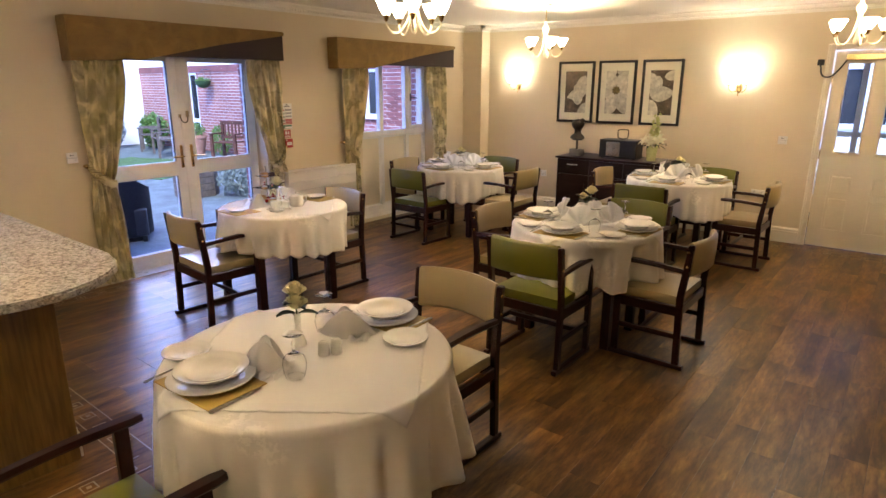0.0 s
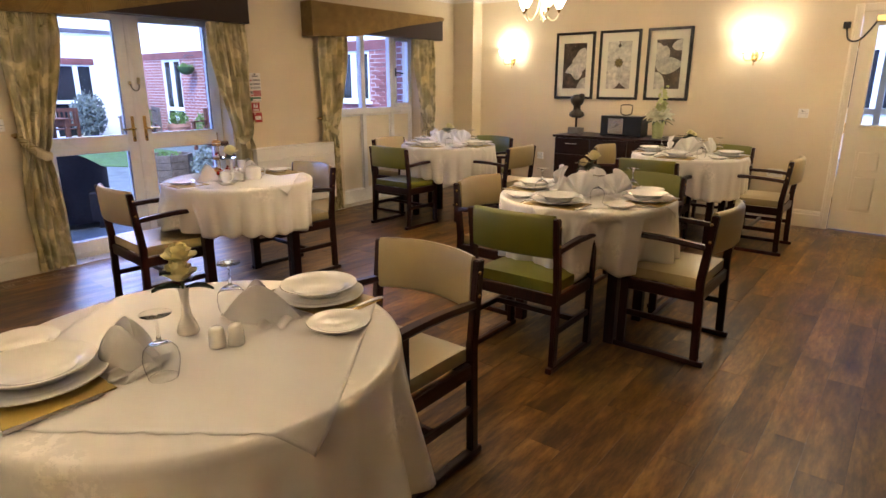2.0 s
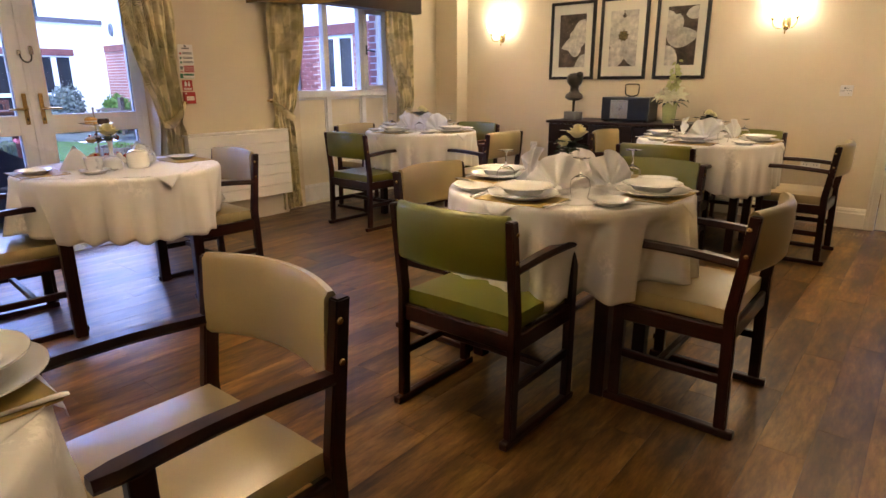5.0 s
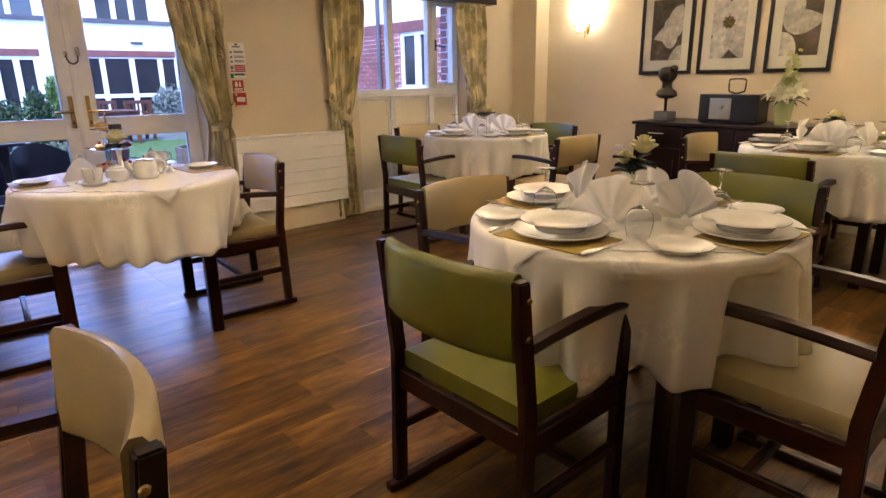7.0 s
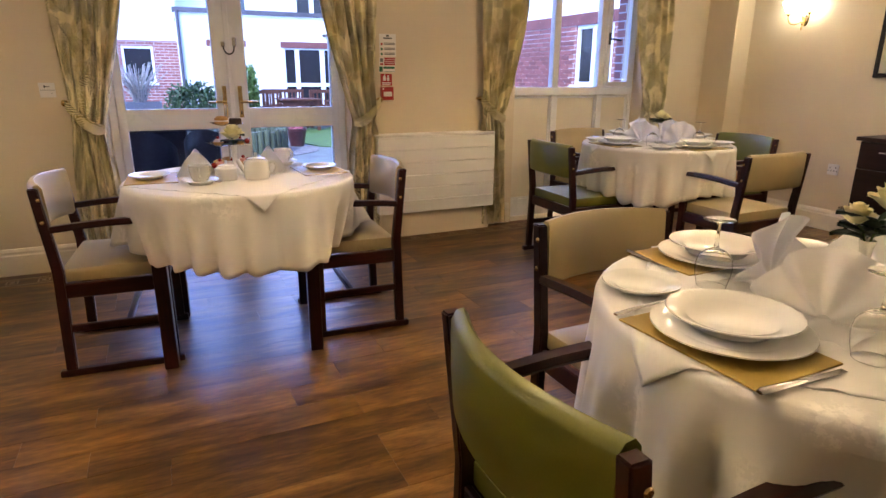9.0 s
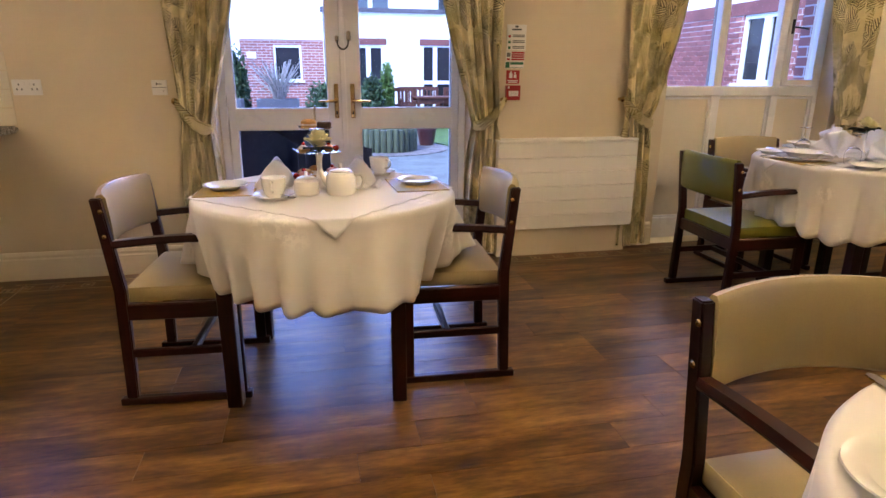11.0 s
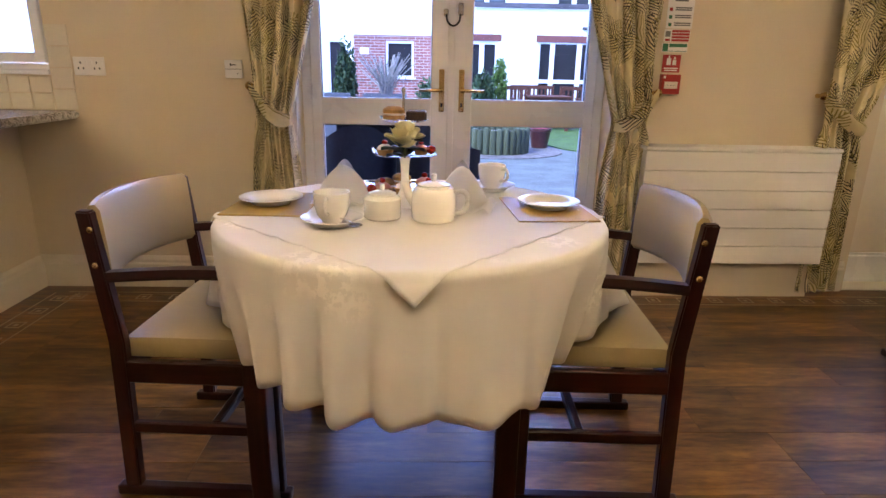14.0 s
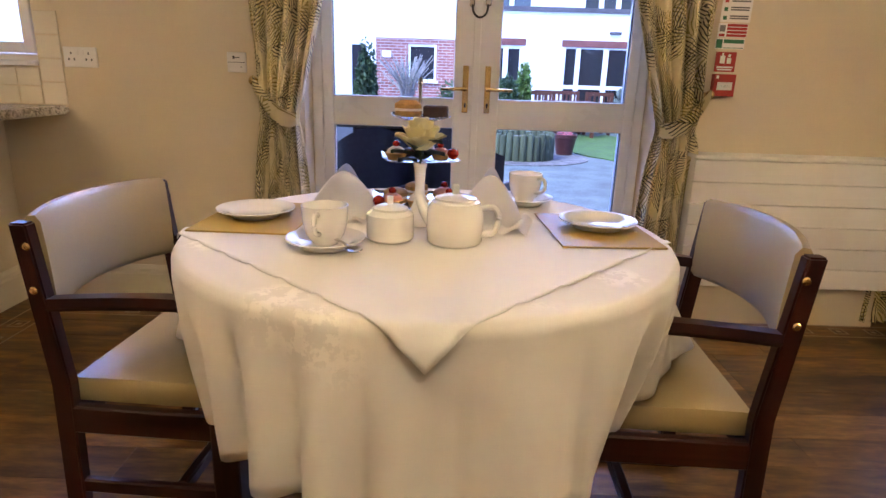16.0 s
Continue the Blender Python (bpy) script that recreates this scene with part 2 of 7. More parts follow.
    b.inputs["Roughness"].default_value, b.inputs["Sheen Weight"].default_value = 0.8, sheen
    fine = noise_node(n, l, tc.outputs["UV"], 300.0, 2)
    bump_node(n, l, fine.outputs["Fac"], 0.3, 0.001, b)
    return m


def linen(name, color, damask=0.0):
    """White table linen with a faint woven sprig."""
    m, n, l, b = material(name)
    tc = n.new("ShaderNodeTexCoord")
    weave, soft = noise_node(n, l, tc.outputs["Object"], 420.0, 2), noise_node(n, l, tc.outputs["Object"], 3.0, 3)
    sprig, cells = noise_node(n, l, tc.outputs["Object"], 45.0, 3, 0.7), n.new("ShaderNodeTexVoronoi")
    cells.inputs["Scale"].default_value = 5.5
    l.new(tc.outputs["Object"], cells.inputs["Vector"])
    spot = ramp_node(n, l, cells.outputs["Distance"], [(0.22, (1,) * 3), (0.34, (0,) * 3)]).outputs[0]
    vein = ramp_node(n, l, sprig.outputs["Fac"], [(0.48, (0,) * 3), (0.54, (1,) * 3)]).outputs[0]
    both = mix_node(n, l, 1.0, spot, vein, "MULTIPLY")
    c = ramp_node(n, l, soft.outputs["Fac"], [(0.3, tuple(x * 0.94 for x in color)), (0.7, color)]).outputs[0]
    if damask:
        c = mix_node(n, l, both, c, tuple(min(1.0, x * 1.12) for x in color))
    l.new(c, b.inputs["Base Color"])
    rr = n.new("ShaderNodeMapRange")
    rr.inputs[3].default_value, rr.inputs[4].default_value = 0.85, 0.85 - damask
    l.new(both, rr.inputs[0])
    l.new(rr.outputs[0], b.inputs["Roughness"])
    b.inputs["Sheen Weight"].default_value = 0.15
    h = mix_node(n, l, 0.25 if damask else 0.0, weave.outputs["Fac"], both)
    crease = noise_node(n, l, tc.outputs["Object"], 7.0, 3, 0.6)
    fine, wide = n.new("ShaderNodeBump"), n.new("ShaderNodeBump")
    wide.inputs["Strength"].default_value, wide.inputs["Distance"].default_value = 0.3, 0.006
    fine.inputs["Strength"].default_value, fine.inputs["Distance"].default_value = 0.25, 0.0008
    l.new(crease.outputs["Fac"], wide.inputs["Height"])
    l.new(wide.outputs["Normal"], fine.inputs["Normal"])
    l.new(h, fine.inputs["Height"])
    l.new(fine.outputs["Normal"], b.inputs["Normal"])
    return m


def granite(name):
    m, n, l, b = material(name)
    tc = n.new("ShaderNodeTexCoord")
    v1, v2, z = n.new("ShaderNodeTexVoronoi"), n.new("ShaderNodeTexVoronoi"), noise_node(n, l, tc.outputs["Object"], 90.0, 4, 0.7)
    v1.inputs["Scale"].default_value, v2.inputs["Scale"].default_value = 75.0, 160.0
    for v in (v1, v2):
        l.new(tc.outputs["Object"], v.inputs["Vector"])
    s1, s2 = n.new("ShaderNodeSeparateColor"), n.new("ShaderNodeSeparateColor")
    l.new(v1.outputs["Color"], s1.inputs[0])
    l.new(v2.outputs["Color"], s2.inputs[0])
    c = ramp_node(n, l, s1.outputs[0], [(0.0, (0.12, 0.10, 0.085)), (0.30, (0.30, 0.27, 0.23)), (0.55, (0.52, 0.48, 0.43)), (1.0, (0.66, 0.62, 0.56))]).outputs[0]
    c = mix_node(n, l, 0.4, c, ramp_node(n, l, s2.outputs[1], [(0.0, (0.05, 0.045, 0.04)), (0.35, (0.45, 0.42, 0.38)), (1, (0.7, 0.66, 0.6))]).outputs[0])
    l.new(c, b.inputs["Base Color"])
    b.inputs["Roughness"].default_value = 0.22
    bump_node(n, l, z.outputs["Fac"], 0.05, 0.0005, b)
    return m


M_WALL = surf("cream wall paint", (0.70, 0.60, 0.43), 0.85, vary=0.03, coarse=1.2, fine=140, bump=0.15, dist=0.0015, spec=0.25)
M_CEIL = surf("ceiling paint", (0.80, 0.76, 0.68), 0.9, vary=0.03, fine=90, bump=0.1, spec=0.2)
M_TRIM = surf("cream gloss paint", (0.76, 0.69, 0.54), 0.38, vary=0.03, fine=50, bump=0.04)
M_UPVC = surf("white plastic frame", (0.80, 0.79, 0.78), 0.28, vary=0.025, fine=30, bump=0.02)
M_RAD = surf("white enamel", (0.86, 0.83, 0.76), 0.35, vary=0.02, fine=40, bump=0.03)
M_PLANK, M_PLANK_FAR = floor_wood("brown vinyl plank"), floor_wood("brown vinyl plank joined", True)
M_JOINT = surf("dark floor joint", (0.035, 0.018, 0.010), 0.6)
M_INLAY = surf("pale floor inlay", (0.40, 0.31, 0.21), 0.45, vary=0.2)
M_FRAME = wood_grain("dark mahogany stain", (0.015, 0.0030, 0.0020), (0.054, 0.0095, 0.0052), 0.30, axis=2, coat=0.05)
M_FRAME_Y = wood_grain("dark mahogany stain along", (0.015, 0.0030, 0.0020), (0.058, 0.0102, 0.0056), 0.28, axis=1, coat=0.05)
M_VENEER = wood_grain("espresso veneer", (0.014, 0.005, 0.0035), (0.030, 0.010, 0.0065), 0.34, axis=0, coat=0.0)
M_OAK = wood_grain("oak laminate", (0.20, 0.11, 0.03), (0.29, 0.165, 0.05), 0.42, axis=2, scale=7)
M_CREAM = surf("cream vinyl upholstery", (0.43, 0.335, 0.165), 0.30, vary=0.06, coarse=3, fine=260, bump=0.12, dist=0.0008)
M_GREEN = surf("olive green vinyl upholstery", (0.165, 0.160, 0.013), 0.38, vary=0.08, coarse=3, fine=260, bump=0.12, dist=0.0008)
M_GREENGREY = surf("sage green vinyl upholstery", (0.15, 0.158, 0.035), 0.4, vary=0.08, coarse=3, fine=260, bump=0.12, dist=0.0008)
M_BRASS = surf("brass", (0.72, 0.52, 0.24), 0.25, 1.0, vary=0.08)
M_CHROME = surf("steel", (0.68, 0.67, 0.65), 0.16, 1.0, vary=0.05, bump=0)
M_CLOTH = linen("white damask tablecloth", (0.80, 0.77, 0.70), 0.3)
M_SLIP = linen("white slip cloth", (0.78, 0.76, 0.71))
M_NAPKIN = linen("white napkin linen", (0.92, 0.90, 0.86))
M_CHINA = surf("white glazed china", (0.84, 0.82, 0.76), 0.10, vary=0.015, bump=0)
M_MAT = surf("mustard place mat", (0.40, 0.27, 0.055), 0.5, vary=0.08, fine=200, bump=0.08)
M_GLASSWARE = clear_glass("wine glass", ior=1.22)
M_PANE = clear_glass("window pane", (0.98, 1.0, 1.0), ior=1.05)
M_CURTAIN = leaf_print("fern printed curtain", (0.86, 0.76, 0.47), (0.040, 0.030, 0.010), (0.38, 0.31, 0.08))
M_PELMET = leaf_print("old gold pelmet fabric", (0.30, 0.185, 0.045), (0.20, 0.115, 0.027), (0.25, 0.15, 0.036))
M_PELMET_DARK = surf("dark brown pelmet fabric", (0.035, 0.016, 0.010), 0.8, vary=0.15, fine=220, bump=0.2, dist=0.001, sheen=0.2)
M_GRANITE = granite("speckled granite")
M_SHADE = [glow("lit frosted glass", LAMP, LAMP_POWER * 0.6), glow("lit inside of frosted glass", LAMP, LAMP_POWER * 3.0)]
M_SHADE_WALL = [glow("lit frosted wall glass", (1.0, 0.93, 0.80), LAMP_POWER * 0.52), glow("lit inside of frosted wall glass", (1.0, 0.93, 0.80), LAMP_POWER * 1.5)]
M_CANDLE = surf("cream lacquered metal", (0.72, 0.66, 0.48), 0.3, vary=0.05)
M_BLACK = surf("black plastic", (0.012, 0.012, 0.013), 0.3, vary=0.2)
M_WHITE = surf("white plastic", (0.80, 0.78, 0.74), 0.35, vary=0.02)
M_RED = surf("red plastic", (0.40, 0.020, 0.015), 0.4, vary=0.06)
M_GREENSIGN = surf("green sign print", (0.02, 0.16, 0.07), 0.5)
M_INKY = surf("sign print", (0.10, 0.10, 0.10), 0.6)
M_TILE = surf("cream wall tile", (0.74, 0.68, 0.54), 0.18, vary=0.03, bump=0.02, each=0.06)
M_BRONZE = surf("dark bronze", (0.055, 0.042, 0.030), 0.4, 0.5, vary=0.3, fine=40, bump=0.3)
M_STONE = surf("grey stone plinth", (0.20, 0.20, 0.19), 0.6, vary=0.15)

# ---- the room ----
WX, WY, EX, SY, CEIL = -5.47, 7.49, 2.6, -3.2, 2.52      # window wall, picture wall, east wall, south wall, ceiling
TH = 0.30


def setting(name, bm, mat, label, category):
    return tagged(part(name, bm, mat, None), label, category, kind="structure")


# window wall with its three openings: kitchen window, garden doors, panelled window
FD = (2.218, 3.806, -0.02, 2.03)
W2 = (5.20, 6.57, 0.0, 2.03)
KW = (-0.35, 1.043, 1.085, 2.03)
bm = bmesh.new()
x0, x1 = WX - TH, WX
edges = [SY - TH, KW[0], KW[1], FD[0], FD[1], W2[0], W2[1], WY + TH]
for a, b in zip(edges[0::2], edges[1::2]):
    box(bm, x0, x1, a, b, -0.1, CEIL + 0.1)
for y0, y1, z0, z1 in (FD, W2, KW):
    box(bm, x0, x1, y0, y1, z1, CEIL + 0.1)
    if z0 > 0.5:
        box(bm, x0, x1, y0, y1, -0.1, z0)
setting("wall_west", bm, M_WALL, "cream painted wall with garden doors and windows", "wall")
# picture wall with its door opening
DX0, DX1, DZ = -0.88, -0.05, 2.05
bm = bmesh.new()
box(bm, WX, DX0 - 0.03, WY, WY + 0.15, -0.1, CEIL + 0.1)
box(bm, DX1 + 0.03, EX, WY, WY + 0.15, -0.1, CEIL + 0.1)
box(bm, DX0 - 0.03, DX1 + 0.03, WY, WY + 0.15, DZ + 0.03, CEIL + 0.1)
setting("wall_north", bm, M_WALL, "cream painted wall with framed prints and a panelled door", "wall")
setting("wall_east", boxed(EX, EX + 0.15, SY - 0.15, WY + 0.15, -0.1, CEIL + 0.1), M_WALL, "cream painted plain wall", "wall")
setting("wall_south", boxed(WX, EX, SY - 0.15, SY, -0.1, CEIL + 0.1), M_WALL, "cream painted plain wall", "wall")
setting("pier", boxed(WX - 0.01, -5.148, 7.285, WY + 0.01, -0.02, CEIL), M_WALL, "cream painted boxed corner pier", "pier")
setting("ceiling", boxed(WX - TH, EX + 0.15, SY - 0.15, WY + 0.15, CEIL, CEIL + 0.12), M_CEIL, "off-white painted ceiling", "ceiling")
# a lobby behind the panelled door, closed round
bm = bmesh.new()
box(bm, -2.2, -1.75, 9.6, 9.7, -0.1, CEIL + 0.1)
box(bm, -1.75, 1.4, 9.6, 9.7, 2.2, CEIL + 0.1)
box(bm, -1.75, 1.4, 9.6, 9.7, -0.1, 0.25)
box(bm, -2.3, -2.2, WY + 0.15, 9.7, -0.1, CEIL + 0.1)
box(bm, 1.4, 1.5, WY + 0.15, 9.7, -0.1, CEIL + 0.1)
box(bm, -2.2, 1.4, WY + 0.16, 9.6, CEIL, CEIL + 0.1)
setting("lobby_wall", bm, M_WALL, "plain wall of the lobby behind the door", "wall")
lw = thing("window_4", "white framed lobby window, closed", "window", kind="structure")
part("window_frame", (lambda b: [box(b, x - 0.035, x + 0.035, 9.62, 9.68, 0.25, 2.2) for x in (-1.715, -1.25, -0.75, -0.25, 0.3, 0.85, 1.365)] and box(b, -1.75, 1.4, 9.625, 9.675, 1.05, 1.12))(bmesh.new()), M_UPVC, lw)
setting("lobby_floor", boxed(-2.2, 1.4, WY + 0.14, 9.6, -0.1, 0.0), M_JOINT, "dark floor of the lobby", "floor")


def cornice_run(bm, a, b, inward):
    """Coving with a dentil row along a wall from a to b."""
    a, b, n = Vector((*a, 0)), Vector((*b, 0)), Vector((*inward, 0))
    prof = [(0.0, -0.085), (0.010, -0.085), (0.010, -0.066), (0.022, -0.060), (0.026, -0.040), (0.050, -0.022), (0.072, -0.014), (0.078, 0.0), (0.0, 0.0)]
    lo = [bm.verts.new(a + n * d + Vector((0, 0, CEIL + z))) for d, z in prof]
    hi = [bm.verts.new(b + n * d + Vector((0, 0, CEIL + z))) for d, z in prof]
    for i in range(len(prof)):
        j = (i + 1) % len(prof)
        bm.faces.new((lo[i], lo[j], hi[j], hi[i]))
    u = (b - a).normalized()
    k = int((b - a).length / 0.035)
    for i in range(k):
        p = a + u * (0.01 + 0.035 * i)
        q = p + u * 0.018 + n * 0.034
        box(bm, *sorted((p.x, q.x)), *sorted((p.y, q.y)), CEIL - 0.062, CEIL - 0.042)


bm = bmesh.new()
cornice_run(bm, (WX, 0.9), (WX, 7.285), (1, 0))
cornice_run(bm, (WX + 0.02, 7.285), (-5.148, 7.285), (0, -1))
cornice_run(bm, (-5.148, 7.285), (-5.148, WY), (1, 0))
cornice_run(bm, (-5.148, WY), (EX, WY), (0, -1))
tagged(part("cornice", bm, M_CEIL), "white plaster cornice with a dentil row", "cornice", kind="structure")


def skirting(a, b, inward, mat=None):
    a, b, n = Vector((*a, 0)), Vector((*b, 0)), Vector((*inward, 0))
    prof = [(0.0, 0.0), (0.020, 0.0), (0.020, 0.125), (0.014, 0.135), (0.014, 0.150), (0.006, 0.168), (0.0, 0.170)]
    bm = bmesh.new()
    lo = [bm.verts.new(a + n * d + Vector((0, 0, z))) for d, z in prof]
    hi = [bm.verts.new(b + n * d + Vector((0, 0, z))) for d, z in prof]
    for i in range(len(prof)):
        j = (i + 1) % len(prof)
        bm.faces.new((lo[i], lo[j], hi[j], hi[i]))
    bm.faces.new(lo[::-1])
    bm.faces.new(hi)
    tagged(part("baseboard", bm, mat or M_TRIM), "cream gloss moulded skirting board", "skirting", kind="structure")


BARY = 0.84
skirting((WX, BARY), (WX, FD[0] - 0.03), (1, 0))
skirting((WX, FD[1] + 0.03), (WX, W2[0] - 0.02), (1, 0))
skirting((WX, W2[1] + 0.02), (WX, 7.285), (1, 0))
skirting((WX + 0.02, 7.285), (-5.13, 7.285), (0, -1))
skirting((-5.148, 7.285), (-5.148, WY), (1, 0))
skirting((-5.13, WY), (-0.96, WY), (0, -1))
skirting((0.03, WY), (EX, WY), (0, -1))
skirting((WX + 0.02, BARY), (-2.93, BARY), (0, 1))
skirting((EX, SY), (EX, WY), (-1, 0))
skirting((WX, SY), (EX, SY), (0, 1))


# ---- panelled door in the picture wall ----
door = thing("door_1", "cream painted panelled door with two narrow glazed lights, closed", "door", pose(0, WY, 0), kind="structure")
DW = DX1 - DX0
dc = (DX0 + DX1) / 2
lights = [(DX0 + 0.125, DX0 + 0.335), (DX1 - 0.335, DX1 - 0.125)]
bm = bmesh.new()
ya, yb = 0.012, 0.052
box(bm, DX0, lights[0][0], ya, yb, 0.008, DZ)
box(bm, lights[1][1], DX1, ya, yb, 0.008, DZ)
box(bm, lights[0][1], lights[1][0], ya, yb, 0.008, DZ)
for a, b in lights:
    box(bm, a, b, ya, yb, 1.925, DZ)
    box(bm, a, b, ya, yb, 0.80, 1.035)
    box(bm, a, b, ya, yb, 0.008, 0.20)
    box(bm, a, b, ya + 0.012, yb, 0.20, 0.80)
part("leaf", bm, M_TRIM, door)
for a, b in lights:
    bm = bmesh.new()
    for z0, z1 in ((1.025, 1.935),):
        box(bm, a - 0.014, a, 0.0, ya + 0.02, z0, z1, 0.003)
        box(bm, b, b + 0.014, 0.0, ya + 0.02, z0, z1, 0.003)
        box(bm, a, b, 0.0, ya + 0.02, z1 - 0.014, z1, 0.003)
        box(bm, a - 0.02, b + 0.02, -0.012, ya + 0.02, z0 - 0.012, z0 + 0.012, 0.004)
    part("glazing_bead", bm, M_TRIM, door)
    part("pane", boxed(a, b, 0.028, 0.034, 1.03, 1.93), M_PANE, door, "clear glass pane").visible_shadow = False
    part("raised_panel", boxed(a + 0.02, b - 0.02, ya + 0.001, ya + 0.02, 0.22, 0.54, 0.008), M_TRIM, door)
    part("raised_panel", boxed(a + 0.02, b - 0.02, ya + 0.001, ya + 0.02, 0.60, 0.78, 0.008), M_TRIM, door)
for z in (0.25, 1.0, 1.78):
    part("hinge", tube(bmesh.new(), [(DX0 - 0.004, 0.004, z - 0.05), (DX0 - 0.004, 0.004, z + 0.05)], 0.007), M_BRASS, door, "brass hinge")
part("closer", boxed(DX0 + 0.10, DX0 + 0.42, -0.045, 0.010, 1.955, 2.015, 0.006, 2), M_BRASS, door, "brass-coloured overhead door closer")
bm = tube(bmesh.new(), bend([(DX0 + 0.12, -0.02, 1.985), (DX0 + 0.06, -0.035, 1.88), (DX0 - 0.01, -0.035, 1.80), (DX0 - 0.09, -0.035, 1.81), (DX0 - 0.12, -0.02, 1.92)]), 0.008)
smooth(part("cable_loop", bm, M_BLACK, door))
part("contact_box", boxed(DX0 - 0.15, DX0 - 0.09, -0.03, 0.0, 1.91, 1.97, 0.004), M_BLACK, door, "black contact box")
bm = bmesh.new()
for a, b in ((DX0 - 0.075, DX0 - 0.004), (DX1 + 0.004, DX1 + 0.075)):
    box(bm, a, b, -0.022, 0.0, 0.0, DZ + 0.07, 0.006, 2)
    box(bm, a + 0.01, a + 0.028, -0.028, -0.02, 0.0, DZ + 0.06, 0.003)
box(bm, DX0 - 0.004, DX1 + 0.004, -0.022, 0.0, DZ + 0.004, DZ + 0.07, 0.006, 2)
part("architrave", bm, M_TRIM, door)


# ---- windows ----
def bar_frame(bm, x0, x1, ya, yb, za, zb, w, bevel=0.006):
    """A rectangular frame of bars of width w between ya..yb and za..zb."""
    ws = w if isinstance(w, tuple) else (w, w, w, w)      # left, right, bottom, top
    box(bm, x0, x1, ya, ya + ws[0], za, zb, bevel, 2)
    box(bm, x0, x1, yb - ws[1], yb, za, zb, bevel, 2)
    if ws[2]:
        box(bm, x0, x1, ya + ws[0] - 0.001, yb - ws[1] + 0.001, za, za + ws[2], bevel, 2)
    box(bm, x0, x1, ya + ws[0] - 0.001, yb - ws[1] + 0.001, zb - ws[3], zb, bevel, 2)
    return bm


GX = WX - 0.20                                           # plane of the garden frames
fd = thing("garden_doors", "white plastic double garden doors with glass panes, closed", "door", kind="structure")
part("door_frame", bar_frame(bmesh.new(), GX - 0.035, GX + 0.03, FD[0], FD[1], FD[2], FD[3], (0.05, 0.05, 0.06, 0.06)), M_UPVC, fd)
MID = 2.997
for side in (0, 1):
    ya, yb = (FD[0] + 0.052, MID - 0.003) if side == 0 else (MID + 0.003, FD[1] - 0.052)
    bm = bar_frame(bmesh.new(), GX - 0.02, GX + 0.042, ya, yb, FD[2] + 0.062, FD[3] - 0.062, (0.04 + 0.012, 0.105, 0.10, 0.055) if side == 0 else (0.105, 0.04 + 0.012, 0.10, 0.055))
    ga, gb = (ya + 0.05, yb - 0.103) if side == 0 else (ya + 0.103, yb - 0.05)
    box(bm, GX - 0.018, GX + 0.040, ga - 0.001, gb + 0.001, 0.855, 0.995, 0.004, 2)
    leaf = part("door_leaf", bm, M_UPVC, fd)
    for z0, z1 in ((0.14, 0.857), (0.993, 1.915)):
        part("pane", boxed(GX + 0.006, GX + 0.012, ga, gb, z0, z1), M_PANE, leaf, "clear glass pane").visible_shadow = False
        bm = bmesh.new()
        bar_frame(bm, GX + 0.014, GX + 0.036, ga - 0.004, gb + 0.004, z0 - 0.004, z1 + 0.004, 0.006, 0.0)
        part("gasket", bm, M_BLACK, leaf, "black rubber gasket")
    hy = MID - 0.052 if side == 0 else MID + 0.052
    plate = part("handle_plate", boxed(GX + 0.043, GX + 0.053, hy - 0.014, hy + 0.014, 0.93, 1.145, 0.004, 2), M_BRASS, fd, "brass handle plate with keyhole")
    away = -1 if side == 0 else 1
    smooth(part("lever", tube(bmesh.new(), [(GX + 0.05, hy, 1.04), (GX + 0.085, hy, 1.04), (GX + 0.092, hy + 0.02 * away, 1.04), (GX + 0.088, hy + 0.115 * away, 1.038)], [0.011, 0.010, 0.009, 0.007]), M_BRASS, plate))
    part("keyhole", boxed(GX + 0.0525, GX + 0.055, hy - 0.004, hy + 0.004, 0.955, 0.975), M_BLACK, plate)
part("meeting_stile", boxed(GX + 0.042, GX + 0.05, MID - 0.022, MID + 0.012, 0.05, 1.96, 0.003), M_UPVC, fd)
# restrictor cable high on the meeting stiles
bm = tube(bmesh.new(), bend([(GX + 0.06, MID - 0.035, 1.42), (GX + 0.075, MID - 0.028, 1.375), (GX + 0.075, MID, 1.355), (GX + 0.075, MID + 0.03, 1.375), (GX + 0.06, MID + 0.038, 1.43)]), 0.005)
smooth(part("restrictor_cable", bm, M_BLACK, fd))
part("restrictor_lock", boxed(GX + 0.043, GX + 0.07, MID + 0.025, MID + 0.052, 1.405, 1.465, 0.005), M_CHROME, fd, "steel restrictor lock")
part("restrictor_stud", boxed(GX + 0.043, GX + 0.068, MID - 0.048, MID - 0.024, 1.40, 1.435, 0.004), M_CHROME, fd)
tagged(part("threshold", boxed(WX - TH, WX + 0.004, FD[0], FD[1], -0.12, 0.006), M_UPVC), "white plastic door threshold", "threshold", kind="structure")

w2 = thing("window_2", "white framed window over painted panels, closed", "window", kind="structure")
X2 = WX - 0.17
SILLZ = 1.133
yl = [5.22, 5.695, 6.19, 6.555]
bm = bar_frame(bmesh.new(), X2 - 0.035, X2 + 0.03, W2[0], W2[1], 0.0, W2[3], (0.05, 0.04, 0.16, 0.06))
for y in yl[1:3]:
    box(bm, X2 - 0.034, X2 + 0.034, y - 0.032, y + 0.032, 0.15, 1.98, 0.006, 2)
box(bm, X2 - 0.03, X2 + 0.04, W2[0] + 0.04, W2[1] - 0.03, SILLZ - 0.07, SILLZ + 0.0, 0.006, 2)
part("window_frame", bm, M_UPVC, w2)
